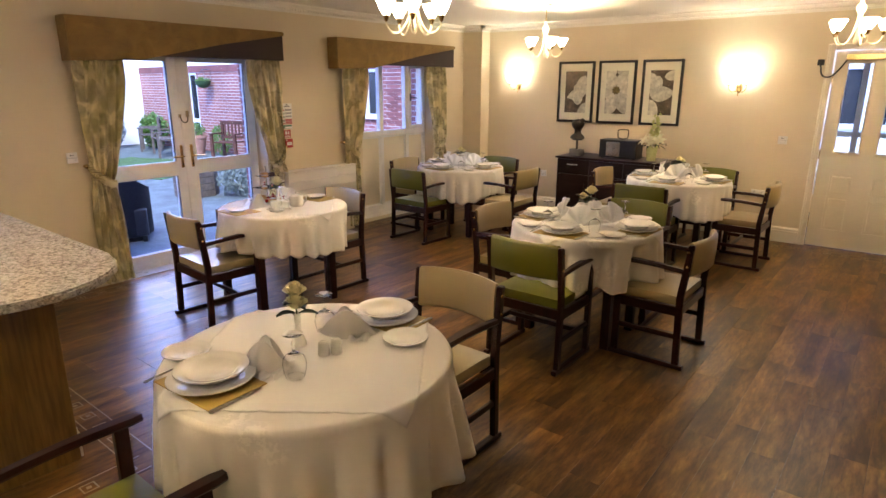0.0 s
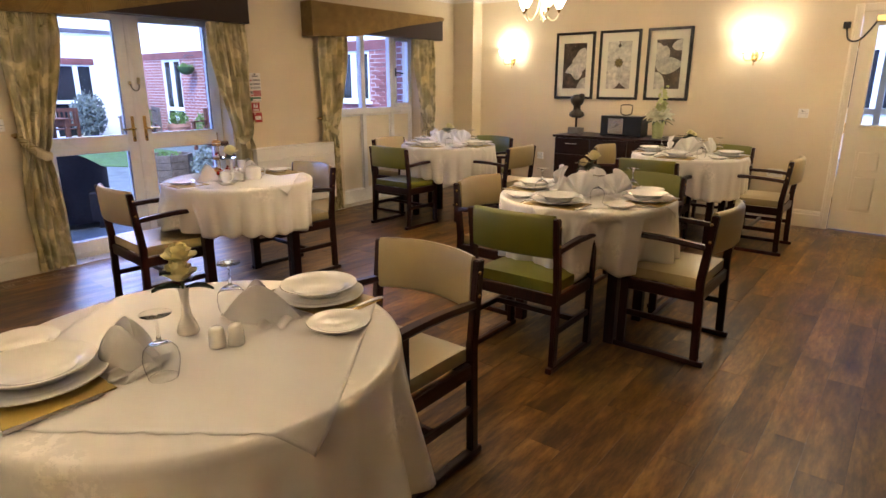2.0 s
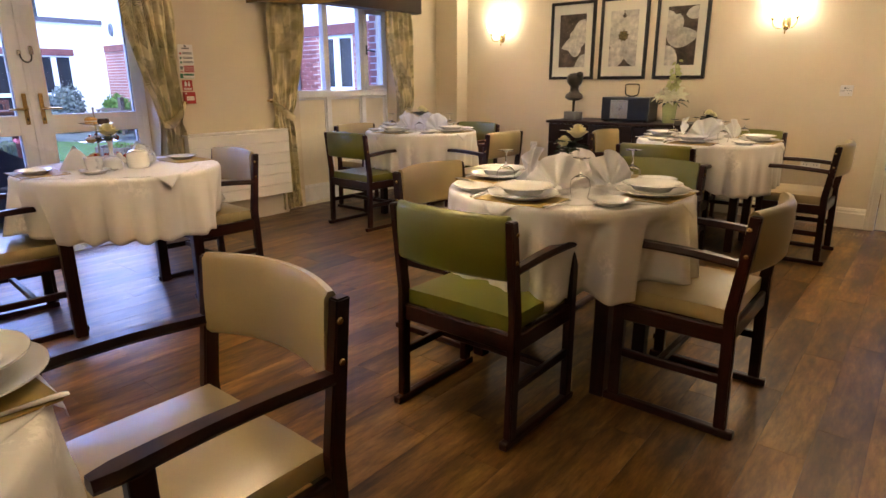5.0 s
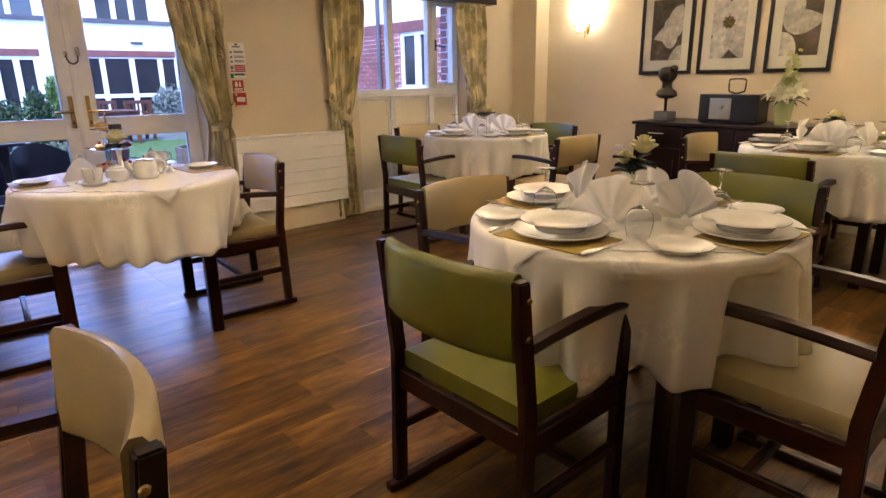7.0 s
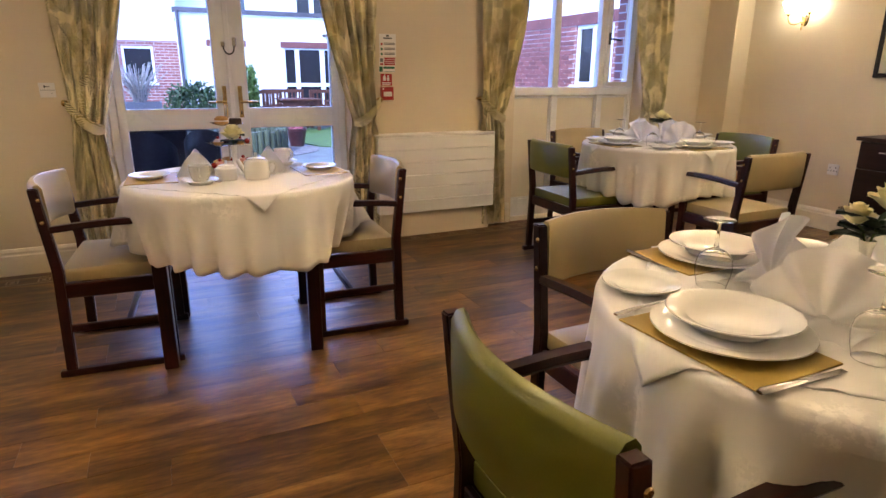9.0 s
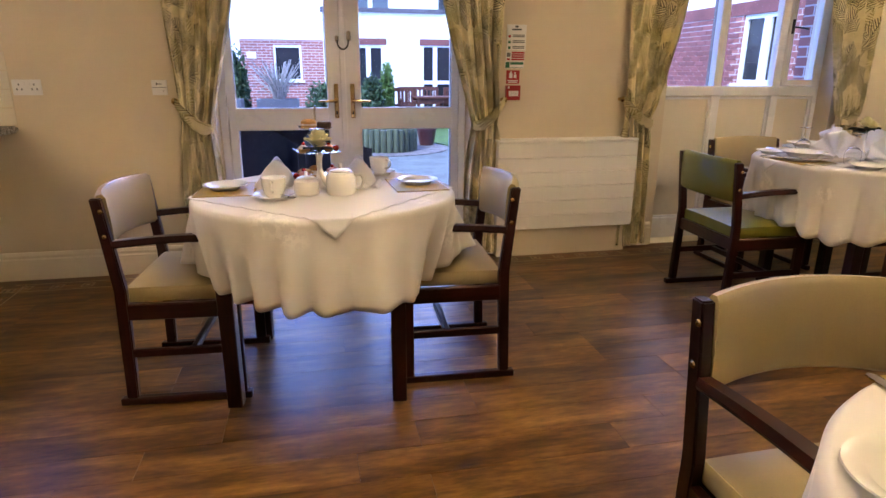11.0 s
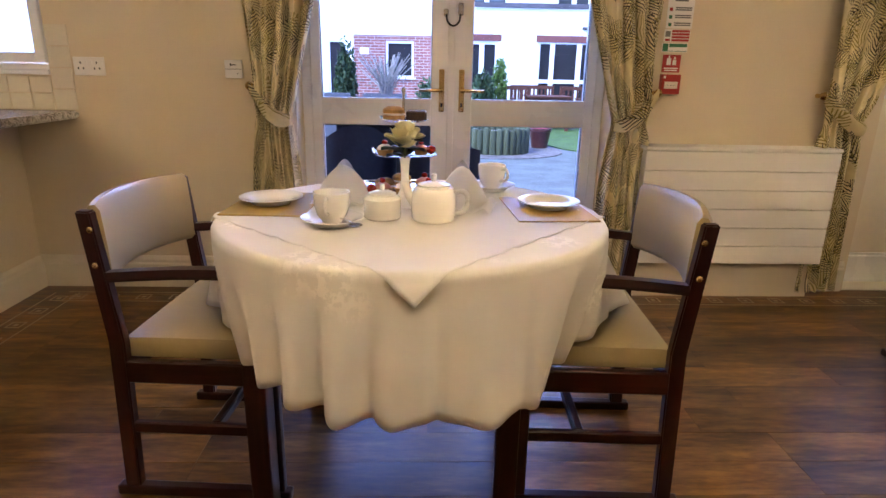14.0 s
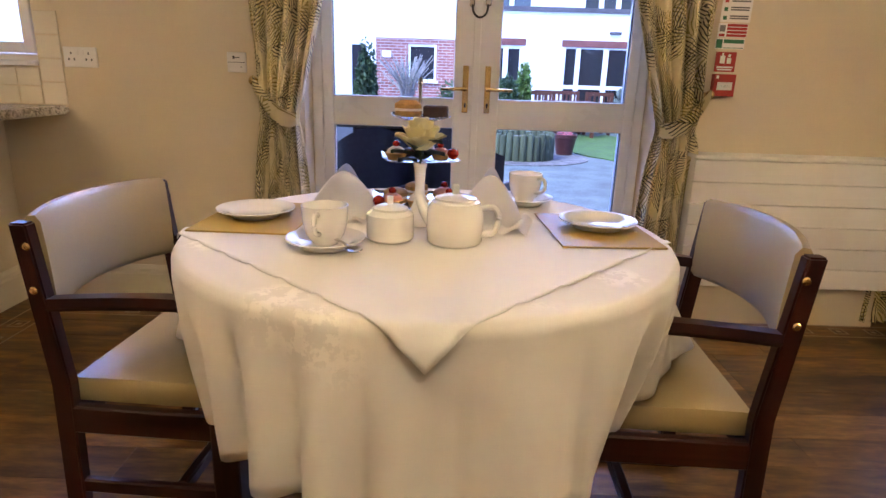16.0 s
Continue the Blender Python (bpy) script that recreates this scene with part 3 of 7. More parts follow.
for i in range(3):
    a, b = yl[i] + 0.03, yl[i + 1] - 0.03
    part("panel", boxed(X2 - 0.02, X2 + 0.006, a, b, 0.15, SILLZ - 0.06), M_TRIM, w2, "cream painted lower panel")
    bm = bar_frame(bmesh.new(), X2 + 0.004, X2 + 0.016, a - 0.004, b + 0.004, 0.155, SILLZ - 0.075, 0.02, 0.003)
    part("panel_moulding", bm, M_UPVC, w2)
    part("pane", boxed(X2 - 0.004, X2 + 0.002, a, b, SILLZ - 0.01, 1.98), M_PANE, w2, "clear glass pane").visible_shadow = False
bm = bar_frame(bmesh.new(), X2 - 0.01, X2 + 0.045, yl[2] + 0.034, W2[1] - 0.042, SILLZ + 0.002, 1.968, 0.045)
part("casement", bm, M_UPVC, w2)
part("handle", tube(tube(bmesh.new(), [(X2 + 0.05, yl[2] + 0.055, 1.50), (X2 + 0.05, yl[2] + 0.055, 1.60)], 0.010), [(X2 + 0.06, yl[2] + 0.055, 1.545), (X2 + 0.075, yl[2] + 0.075, 1.545), (X2 + 0.075, yl[2] + 0.16, 1.535)], 0.007), M_BLACK, w2, "dark window handle")
tagged(part("trim_floor", boxed(WX - TH, WX, W2[0], W2[1], -0.12, 0.003), M_TRIM), "cream painted floor of the window reveal", "reveal", kind="structure")

kw = thing("window_3", "white plastic kitchen window, closed", "window", kind="structure")
part("window_frame", bar_frame(bmesh.new(), WX - 0.14, WX - 0.08, KW[0], KW[1], KW[2], KW[3], 0.05), M_UPVC, kw)
bm = bar_frame(bmesh.new(), WX - 0.115, WX - 0.065, KW[0] + 0.052, 0.31, KW[2] + 0.052, KW[3] - 0.052, 0.05)
part("casement", bm, M_UPVC, kw)
part("casement", bar_frame(bmesh.new(), WX - 0.115, WX - 0.065, 0.335, KW[1] - 0.052, KW[2] + 0.052, KW[3] - 0.052, 0.05), M_UPVC, kw)
part("mullion", boxed(WX - 0.14, WX - 0.078, 0.30, 0.345, KW[2] + 0.05, KW[3] - 0.05), M_UPVC, kw)
for a, b in ((KW[0] + 0.1, 0.265), (0.38, KW[1] - 0.1)):
    part("pane", boxed(WX - 0.10, WX - 0.094, a, b, KW[2] + 0.1, KW[3] - 0.1), M_PANE, kw, "clear glass pane").visible_shadow = False
part("window_sill", boxed(WX - 0.13, WX + 0.018, KW[0], KW[1], KW[2] - 0.001, KW[2] + 0.022, 0.004), M_UPVC, kw)


# ---- pelmets and curtains ----
def pelmet(y0, y1, label):
    t = thing("pelmet", label, "pelmet", pose(WX, y0, 0))
    w, d, z0, z1 = y1 - y0, 0.16, 1.945, 2.215
    dark = boxed(0.0, d - 0.006, 0.01, w, z0, z1 - 0.01, 0.004)
    part("dark_panel", dark, M_PELMET_DARK, t, "dark brown fabric panel")
    bm = bmesh.new()
    lay = bm.loops.layers.uv.new("UVMap")
    outline = [(0, 1.885), (w * 0.27, 1.905), (w * 0.66, 2.07), (w + 0.004, 2.185), (w + 0.004, z1), (0, z1)]
    f = [bm.verts.new((d + 0.010, y, z)) for y, z in outline]
    k = [bm.verts.new((d - 0.004, y, z)) for y, z in outline]
    bm.faces.new(f)
    bm.faces.new(k[::-1])
    for i in range(6):
        j = (i + 1) % 6
        bm.faces.new((f[i], k[i], k[j], f[j]))
    box(bm, 0.0, d - 0.004, -0.003, 0.010, 1.885, z1)
    for face in bm.faces:
        for loop in face.loops:
            loop[lay].uv = (loop.vert.co.y + loop.vert.co.x, loop.vert.co.z)
    part("gold_panel", bm, M_PELMET, t, "old gold leaf-pattern fabric panel")
    part("top_board", boxed(0.0, d, 0.0, w, z1, z1 + 0.008), M_PELMET, t)
    return t


pelmet(1.97, 3.985, "old gold and dark brown fabric pelmet over the garden doors")
pelmet(4.71, 6.855, "old gold and dark brown fabric pelmet over the panelled window")


def curtain(name_y, hook_y, lean, seed, z_low=0.03):
    """A gathered curtain tied back towards hook_y. lean: +1 where the tie pulls towards +y."""
    rng = random.Random(seed)
    t = thing("curtain", "cream curtain with an olive fern print, tied back", "curtain", pose(WX + 0.005, name_y, 0), "tied-back curtains")
    tie, top = 0.90, 1.95
    ph = rng.uniform(0, 6)
    off = (hook_y - name_y) * 0.45

    def fn(u, v):
        z = z_low + (top - z_low) * v
        if z > tie:
            k = (z - tie) / (top - tie)
            half, mid = 0.085 + 0.115 * min(1, k * 1.25) ** 0.8, off * (1 - k) ** 1.5
        else:
            k = (tie - z) / (tie - z_low)
            half, mid = 0.085 + 0.045 * min(1, k * 2.0) ** 0.7, off * (1 - 0.15 * k)
        s = (u - 0.5) * 2
        pinch = math.exp(-((z - tie) / 0.06) ** 2)
        amp = 0.032 * (1 - 0.55 * pinch)
        w = math.sin(s * 15.5 + ph + 0.9 * math.sin(z * 2.1 + ph)) + 0.45 * math.sin(s * 31 + ph * 2 + 1.3 * z)
        x = 0.075 + amp * w * (0.8 + 0.3 * math.sin(z * 3 + u * 5)) - 0.012 * pinch
        return Vector((x, mid + half * s + 0.006 * math.sin(z * 7 + u * 9), z))

    bm = bmesh.new()
    sheet(bm, 90, 60, fn, uv=True)
    lay = bm.loops.layers.uv.active
    for f in bm.faces:
        for loop in f.loops:
            loop[lay].uv = (loop[lay].uv[0] * 0.95 + seed * 0.37, loop[lay].uv[1] * 1.9)
    smooth(part("drape", bm, M_CURTAIN, t), 80)
    # the sash round the waist, up to the wall knob
    hy = hook_y - name_y
    far = off - lean * 0.09
    bm = bmesh.new()

    def band(u, v):
        a = u
        y = hy + (far - hy) * a
        z = 1.045 - 0.15 * math.sin(min(1, a * 1.1) * math.pi / 2) + (v - 0.5) * 0.085 * (0.45 + 0.55 * math.sin(math.pi * (0.15 + 0.75 * a)))
        x = 0.03 + 0.095 * math.sin(math.pi * min(1, a * 0.62 + 0.1)) + 0.012 * math.sin(v * 3.1)
        return Vector((x, y, z))

    sheet(bm, 24, 5, band, thick=0.012, uv=True)
    for f in bm.faces:
        for loop in f.loops:
            loop[bm.loops.layers.uv.active].uv = (loop.vert.co.y + 5, loop.vert.co.z)
    smooth(part("tieback", bm, M_CURTAIN, t), 80)
    bm = lathe(bmesh.new(), [(0.0, 0.0), (0.012, 0.0), (0.008, 0.03), (0.018, 0.045), (0.020, 0.058), (0.010, 0.068), (0.0, 0.070)], 14)
    bmesh.ops.transform(bm, matrix=pose(-0.003, hy, 1.05, 0, 90, 0), verts=bm.verts)
    smooth(part("wall_knob", bm, M_BRASS, t, "turned brass tieback knob"))
    return t


curtain(2.205, 2.01, -1, 1)
curtain(3.77, 4.01, 1, 2)
curtain(5.06, 4.85, -1, 3)
curtain(6.56, 6.80, 1, 4, 0.05)


# ---- breakfast bar ----
bar = thing("breakfast_bar", "cream half wall with an oak end panel under the counter", "counter base", pose(0, 0, 0))
part("half_wall", boxed(WX + 0.002, -2.95, 0.70, BARY, 0.0, 0.878), M_WALL, bar)
part("end_panel", boxed(-2.95, -2.91, 0.22, BARY + 0.004, 0.0, 0.878, 0.003), M_OAK, bar, "oak laminate end panel")
out = [(WX + 0.003, 0.25), (-3.05, 0.25)]
for i in range(13):
    a = -math.pi / 2 + math.pi * i / 12
    out.append((-3.05 + 0.46 * math.cos(a), 0.70 + 0.45 * math.sin(a)))
out.append((WX + 0.003, 1.15))
bm = prism(bmesh.new(), out, 0.879, 0.917)
bmesh.ops.bevel(bm, geom=[e for e in bm.edges if abs(e.verts[0].co.z - e.verts[1].co.z) < 1e-4], offset=0.008, segments=2, affect="EDGES")
tagged(part("worktop", bm, M_GRANITE), "grey speckled granite worktop with a rounded end", "worktop")
tiles = thing("tile_splashback", "cream square wall tiles round the kitchen window", "wall tiles", pose(WX, 0, 0), kind="structure")
tile_cells = [(1.048, 1.153, 0.92 + 0.10 * i, 1.015 + 0.10 * i) for i in range(4)] + [(1.048 - 0.105 * (i + 1), 1.048 - 0.105 * i - 0.004, 0.92 + 0.08 * j, 0.996 + 0.08 * j) for i in range(8) for j in range(2)]
for a, b, c, d in tile_cells:
    part("tile", boxed(0.0, 0.007, a, b - 0.002, c, d, 0.0015), M_TILE, tiles)


# ---- floor ----
bm = boxed(WX - 0.02, EX + 0.02, SY - 0.02, WY + 0.14, -0.1, -0.003)
floor = setting("floor", bm, M_JOINT, "brown rustic wood-effect vinyl plank floor", "floor")
PW, PL = 0.152, 0.914
near = {}
bm_far = bmesh.new()
rng = random.Random(7)
row = 0
count = 0
x = WX
while x < EX:
    y = SY - rng.choice((0.1, 0.32, 0.55, 0.77))
    while y < WY:
        ya, yb = max(y, SY), min(y + PL, WY + 0.012)
        xa, xb = x, min(x + PW, EX)
        if yb - ya > 0.03:
            whole = abs((yb - ya) - PL) < 1e-4 and abs((xb - xa) - PW) < 1e-4
            if whole and -5.0 < x < 0.2 and 0.6 < (ya + yb) / 2 < 6.4 and count < 270:
                if not near:
                    b = boxed(0, PW - 0.0012, 0, PL - 0.0012, -0.003, 0.0)
                    near["ob"] = part("plank", b, M_PLANK, floor)
                    near["ob"].location = (xa, ya, 0)
                else:
                    o = near["ob"].copy()
                    scene.collection.objects.link(o)
                    o.location = (xa, ya, 0)
                count += 1
            else:
                box(bm_far, xa, xb - 0.0012, ya, yb - 0.0012, -0.003, 0.0)
        y += PL
    x += PW
tagged(part("planks", bm_far, M_PLANK_FAR, floor), kind="stuff")
# inlaid border of two pale lines and small squares round the room
bm = bmesh.new()


def inlay(ax, ay, bx, by):
    d = Vector((bx - ax, by - ay, 0))
    n = d.length
    rot = Matrix.Translation((ax, ay, 0)) @ Matrix.Rotation(math.atan2(d.y, d.x), 4, "Z")
    for s in (-0.062, 0.062):
        box(bm, 0, n, s - 0.003, s + 0.003, 0.0001, 0.0012, m=rot)
    k = int(n / 0.165)
    for i in range(k):
        c = 0.08 + i * 0.165
        for a, b, e, f in ((-0.032, 0.032, -0.032, -0.026), (-0.032, 0.032, 0.026, 0.032), (-0.032, -0.026, -0.026, 0.026), (0.026, 0.032, -0.026, 0.026), (-0.010, 0.010, -0.010, 0.010)):
            box(bm, c + a, c + b, e, f, 0.0001, 0.0012, m=rot)


inlay(WX + 0.17, 1.02, WX + 0.17, 7.06)
inlay(WX + 0.12, 1.02, -2.72, 1.02)
inlay(-2.66, 1.02, -2.66, -2.6)
inlay(WX + 0.3, 7.24, 2.3, 7.24)
tagged(part("floor_inlay", bm, M_INLAY), "pale inlaid border lines with small squares", "floor border", kind="structure")

# ---- dining chairs ----
def dining_chair(cover, label):
    """Origin on the floor under the seat; the sitter faces +y. Outer width 0.53, depth 0.47."""
    c = thing("dining_chair", label, "chair", group="dining chairs")
    hw = 0.262
    for s in (-1, 1):
        xa, xb = sorted((s * hw, s * (hw - 0.030)))
        post = bmesh.new()
        lo = [(xa, -0.225), (xb, -0.225), (xb, -0.183), (xa, -0.183)]
        v0 = [post.verts.new((x, y, 0.028)) for x, y in lo]
        v1 = [post.verts.new((x, y + 0.012, 0.46)) for x, y in lo]
        v2 = [post.verts.new((x, y - 0.022 + (0.006 if i > 1 else 0.0) * -1, 0.80)) for i, (x, y) in enumerate(lo)]
        for a, b in ((v0, v1), (v1, v2)):
            for i in range(4):
                post.faces.new((a[i], a[(i + 1) % 4], b[(i + 1) % 4], b[i]))
        post.faces.new(v0[::-1])
        post.faces.new(v2)
        bmesh.ops.bevel(post, geom=post.edges[:], offset=0.004, segments=2, affect="EDGES")
        rear = part("rear_leg", post, M_FRAME, c)
        for z in (0.755, 0.665):
            b = lathe(bmesh.new(), [(0.0, 0.0035), (0.006, 0.003), (0.0085, 0.0)], 10)
            bmesh.ops.transform(b, matrix=pose(s * (hw + 0.0005), -0.215, z, 0, 90 * s, 0), verts=b.verts)
            part("bolt", b, M_BRASS, rear, "brass bolt head")
        part("front_leg", boxed(xa, xb, 0.170, 0.215, 0.028, 0.635, 0.005, 2), M_FRAME, c)
        part("runner", boxed(xa - 0.002, xb + 0.002, -0.250, 0.232, 0.0, 0.030, 0.006, 2), M_FRAME_Y, c)
        part("side_stretcher", boxed(xa + 0.005, xb - 0.005, -0.19, 0.18, 0.195, 0.228, 0.004), M_FRAME_Y, c)
        part("seat_rail", boxed(xa + 0.003, xb - 0.003, -0.195, 0.175, 0.345, 0.408, 0.004), M_FRAME_Y, c)
        # arm: a flat bar with a rounded front end and a slight sweep
        bm = bmesh.new()
        n = 12
        pts = []
        for i in range(n + 1):
            k = i / n
            y = 0.262 - 0.457 * k
            z = 0.637 + 0.010 * math.sin(math.pi * k) - 0.012 * k
            half = 0.024 - 0.006 * k if i else 0.016
            pts.append((y, z, half))
        prev = None
        for y, z, half in pts:
            ring = [bm.verts.new((s * (hw - 0.015) + dx, y, z + dz)) for dx, dz in ((-half, 0.004), (-half + 0.005, 0.022), (half - 0.005, 0.022), (half, 0.004), (half - 0.004, -0.004), (-half + 0.004, -0.004))]
            if prev:
                for k in range(6):
                    bm.faces.new((prev[k], prev[(k + 1) % 6], ring[(k + 1) % 6], ring[k]))
            else:
                bm.faces.new(ring)
            prev = ring
        bm.faces.new(prev[::-1])
        smooth(part("armrest", bm, M_FRAME_Y, c), 35)
    part("front_rail", boxed(-hw + 0.028, hw - 0.028, 0.178, 0.200, 0.345, 0.408, 0.004), M_FRAME, c)
    part("rear_rail", boxed(-hw + 0.028, hw - 0.028, -0.205, -0.185, 0.345, 0.408, 0.004), M_FRAME, c)
    part("cross_stretcher", boxed(-hw + 0.024, hw - 0.024, 0.02, 0.045, 0.197, 0.226, 0.004), M_FRAME, c)
    # padded seat, crowned
    bm = boxed(-0.229, 0.229, -0.182, 0.212, 0.408, 0.468)
    bmesh.ops.subdivide_edges(bm, edges=bm.edges[:], cuts=7, use_grid_fill=True)
    for v in bm.verts:
        fx, fy = 1 - (v.co.x / 0.235) ** 4, 1 - ((v.co.y - 0.015) / 0.205) ** 4
        if v.co.z > 0.45:
            v.co.z += 0.016 * max(0, fx) * max(0, fy) - 0.006
        k = 0.006 * (1 - ((v.co.z - 0.438) / 0.03) ** 2)
        v.co.x += math.copysign(k, v.co.x) if abs(v.co.x) > 0.22 else 0
        v.co.y += k if v.co.y > 0.2 else 0
    smooth(part("seat", bm, cover, c, "padded vinyl seat"), 60)
    # curved padded back between the posts
    bm = bmesh.new()

    def curve(u):
        s = (u - 0.5) * 2
        return s * 0.231, -0.212 - 0.052 * (1 - s * s)

    grid = []
    nu, prof = 18, [(-0.012, 0.600), (-0.020, 0.612), (-0.022, 0.70), (-0.018, 0.790), (-0.006, 0.808), (0.010, 0.810), (0.020, 0.796), (0.022, 0.70), (0.020, 0.612), (0.008, 0.599)]
    for i in range(nu + 1):
        x, y = curve(i / nu)
        s = (i / nu - 0.5) * 2
        grid.append([bm.verts.new((x, y + d - 0.05 * (z - 0.6), z + (0.006 * (1 - s * s) if z > 0.75 else 0.008 * (1 - s * s)))) for d, z in prof])
    m = len(prof)
    for i in range(nu):
        for k in range(m):
            bm.faces.new((grid[i][k], grid[i][(k + 1) % m], grid[i + 1][(k + 1) % m], grid[i + 1][k]))
    bm.faces.new(grid[0][::-1])
    bm.faces.new(grid[-1])
    smooth(part("backrest", bm, cover, c, "padded curved vinyl backrest"), 55)
    return c


cream_chair = dining_chair(M_CREAM, "dark-stained wooden armchair with cream vinyl seat and back")
green_chair = dining_chair(M_GREEN, "dark-stained wooden armchair with olive green vinyl seat and back")
sage_chair = dining_chair(M_GREENGREY, "dark-stained wooden armchair with sage green vinyl seat and back")
placed = set()


def seat_at(proto, x, y, turn):
    m = pose(x, y, 0, 0, 0, turn)
    if proto.name not in placed:
        placed.add(proto.name)
        proto.matrix_basis = m
        return proto
    return copy_thing(proto, m)


# turn 0 faces +y, 90 faces -x, 180 faces -y, -90 faces +x
seat_at(cream_chair, -1.725, 1.985, 180)
seat_at(green_chair, -1.68, 0.475, 0)
seat_at(cream_chair, -4.056, 2.291, -4)
seat_at(cream_chair, -4.017, 3.324, 177)
seat_at(green_chair, -1.816, 3.215, 0)
seat_at(cream_chair, -1.23, 3.78, 90)
seat_at(cream_chair, -2.345, 3.775, -90)
seat_at(green_chair, -1.745, 4.43, 180)
seat_at(green_chair, -4.41, 5.07, -2)
seat_at(cream_chair, -3.64, 5.72, 90)
seat_at(cream_chair, -4.93, 5.63, -90)
seat_at(sage_chair, -4.28, 6.30, 180)
seat_at(cream_chair, -1.305, 6.331, 90)
seat_at(cream_chair, -2.58, 6.345, -90)
seat_at(green_chair, -2.03, 5.64, 0)
seat_at(green_chair, -1.82, 6.88, 180)

# ---- tables ----
TOP = 0.780


def dining_table(x, y, lx=0.29, ly=0.21, ox=0.0, oy=0.0, skew=0.0):
    t = thing("dining_table", "dark-stained round wooden dining table under a white cloth", "table", pose(x, y, 0), "round tables")
    bm = lathe(bmesh.new(), [(0.0, TOP - 0.028), (0.470, TOP - 0.028), (0.480, TOP - 0.02), (0.480, TOP - 0.006), (0.474, TOP), (0.0, TOP)], 48)
    part("tabletop", bm, M_FRAME, t)
    turned = Matrix.Translation((ox, oy, 0)) @ Matrix.Rotation(radians(skew), 4, "Z")
    legs = []
    for sx in (-1, 1):
        for sy in (-1, 1):
            legs.append(part("leg", boxed(sx * lx - 0.028, sx * lx + 0.028, sy * ly - 0.028, sy * ly + 0.028, 0.0, TOP - 0.028, 0.005, 2), M_FRAME, t))
        legs.append(part("apron", boxed(sx * lx - 0.012, sx * lx + 0.012, -ly + 0.03, ly - 0.03, TOP - 0.105, TOP - 0.028), M_FRAME_Y, t))
    for sy in (-1, 1):
        legs.append(part("apron", boxed(-lx + 0.03, lx - 0.03, sy * ly - 0.012, sy * ly + 0.012, TOP - 0.105, TOP - 0.028), M_FRAME, t))
    for leg in legs:
        leg.matrix_basis = turned
    return t


def tablecloth(x, y, turn, drop, seed, corners=(), r=0.50, folds=21, tucks=()):
    """A round cloth; folds deepen towards the hem. corners: (angle, width, extra drop) of longer points.
    tucks: (angle, width, inward, lift, power of its growth downwards) where a pushed-in chair gathers the cloth."""
    rng = random.Random(seed)
    amps = [rng.uniform(0.6, 1.25) for _ in range(40)]
    ph = rng.uniform(0, 6)

    def reach(a):
        d = drop + 0.012 * math.sin(3 * a + ph)
        for ang, wid, extra in corners:
            q = (a - radians(ang) + math.pi) % (2 * math.pi) - math.pi
            d += extra * math.exp(-(q / radians(wid)) ** 2)
        for ang, wid, inward, lift, power in tucks:
            d -= lift * near(a, ang, wid)
        return d

    def near(a, ang, wid):
        q = (a - radians(ang) + math.pi) % (2 * math.pi) - math.pi
        return math.exp(-(q / radians(wid)) ** 4)

    def fold(a):
        w = a + 0.09 * math.sin(2 * a + ph) + 0.05 * math.sin(5 * a + 2 * ph)
        lobe = 2.0 * abs(math.cos(w * folds / 2)) ** 0.9 - 1.2
        f = 0.72 * lobe + 0.30 * math.sin((folds + 8) * a + 2.3 * ph + 0.9 * math.sin(3 * a + ph)) + 0.24 * math.sin((folds - 12) * a + 4.1 * ph)
        i = a * 40 / (2 * math.pi)
        return f * (amps[int(i) % 40] * (1 - i % 1.0) + amps[(int(i) + 1) % 40] * (i % 1.0))

    seg, bm = 264, bmesh.new()
    centre = bm.verts.new((0, 0, TOP + 0.003))
    rings = []
    for s in [0.18 * r, 0.5 * r, 0.8 * r, r - 0.02, r - 0.006, r]:
        rings.append([bm.verts.new((s * math.cos(2 * math.pi * i / seg), s * math.sin(2 * math.pi * i / seg), TOP + (0.003 if s < r - 0.001 else 0.0005))) for i in range(seg)])
    for j in range(1, 19):
        k = (j / 18) ** 1.35
        ring = []
        for i in range(seg):
            a = 2 * math.pi * i / seg
            d = reach(a)
            f = fold(a)
            rr = r + 0.006 + 0.013 * k + (0.003 + 0.028 * k ** 0.85) * f * min(1, k * 2.5)
            rr -= sum(inward * near(a, ang, wid) * max(0.0, (k - 0.11) / 0.89) ** power for ang, wid, inward, lift, power in tucks)
            z = TOP - 0.004 - d * k - 0.010 * k * k * f
            ring.append(bm.verts.new((rr * math.cos(a), rr * math.sin(a), z)))
        rings.append(ring)
    for i in range(seg):
        bm.faces.new((centre, rings[0][i], rings[0][(i + 1) % seg]))
    for a, b in zip(rings, rings[1:]):
        for i in range(seg):
            j = (i + 1) % seg
            bm.faces.new((a[i], b[i], b[j], a[j]))
    ob = part("tablecloth", bm, M_CLOTH)
    ob.matrix_basis = pose(x, y, 0, 0, 0, turn)
    sol = ob.modifiers.new("cloth thickness", "SOLIDIFY")
    sol.thickness, sol.offset = 0.0015, 1.0
    return tagged(smooth(ob, 70), "white damask tablecloth hanging in soft folds over a round table", "tablecloth", "tablecloths")


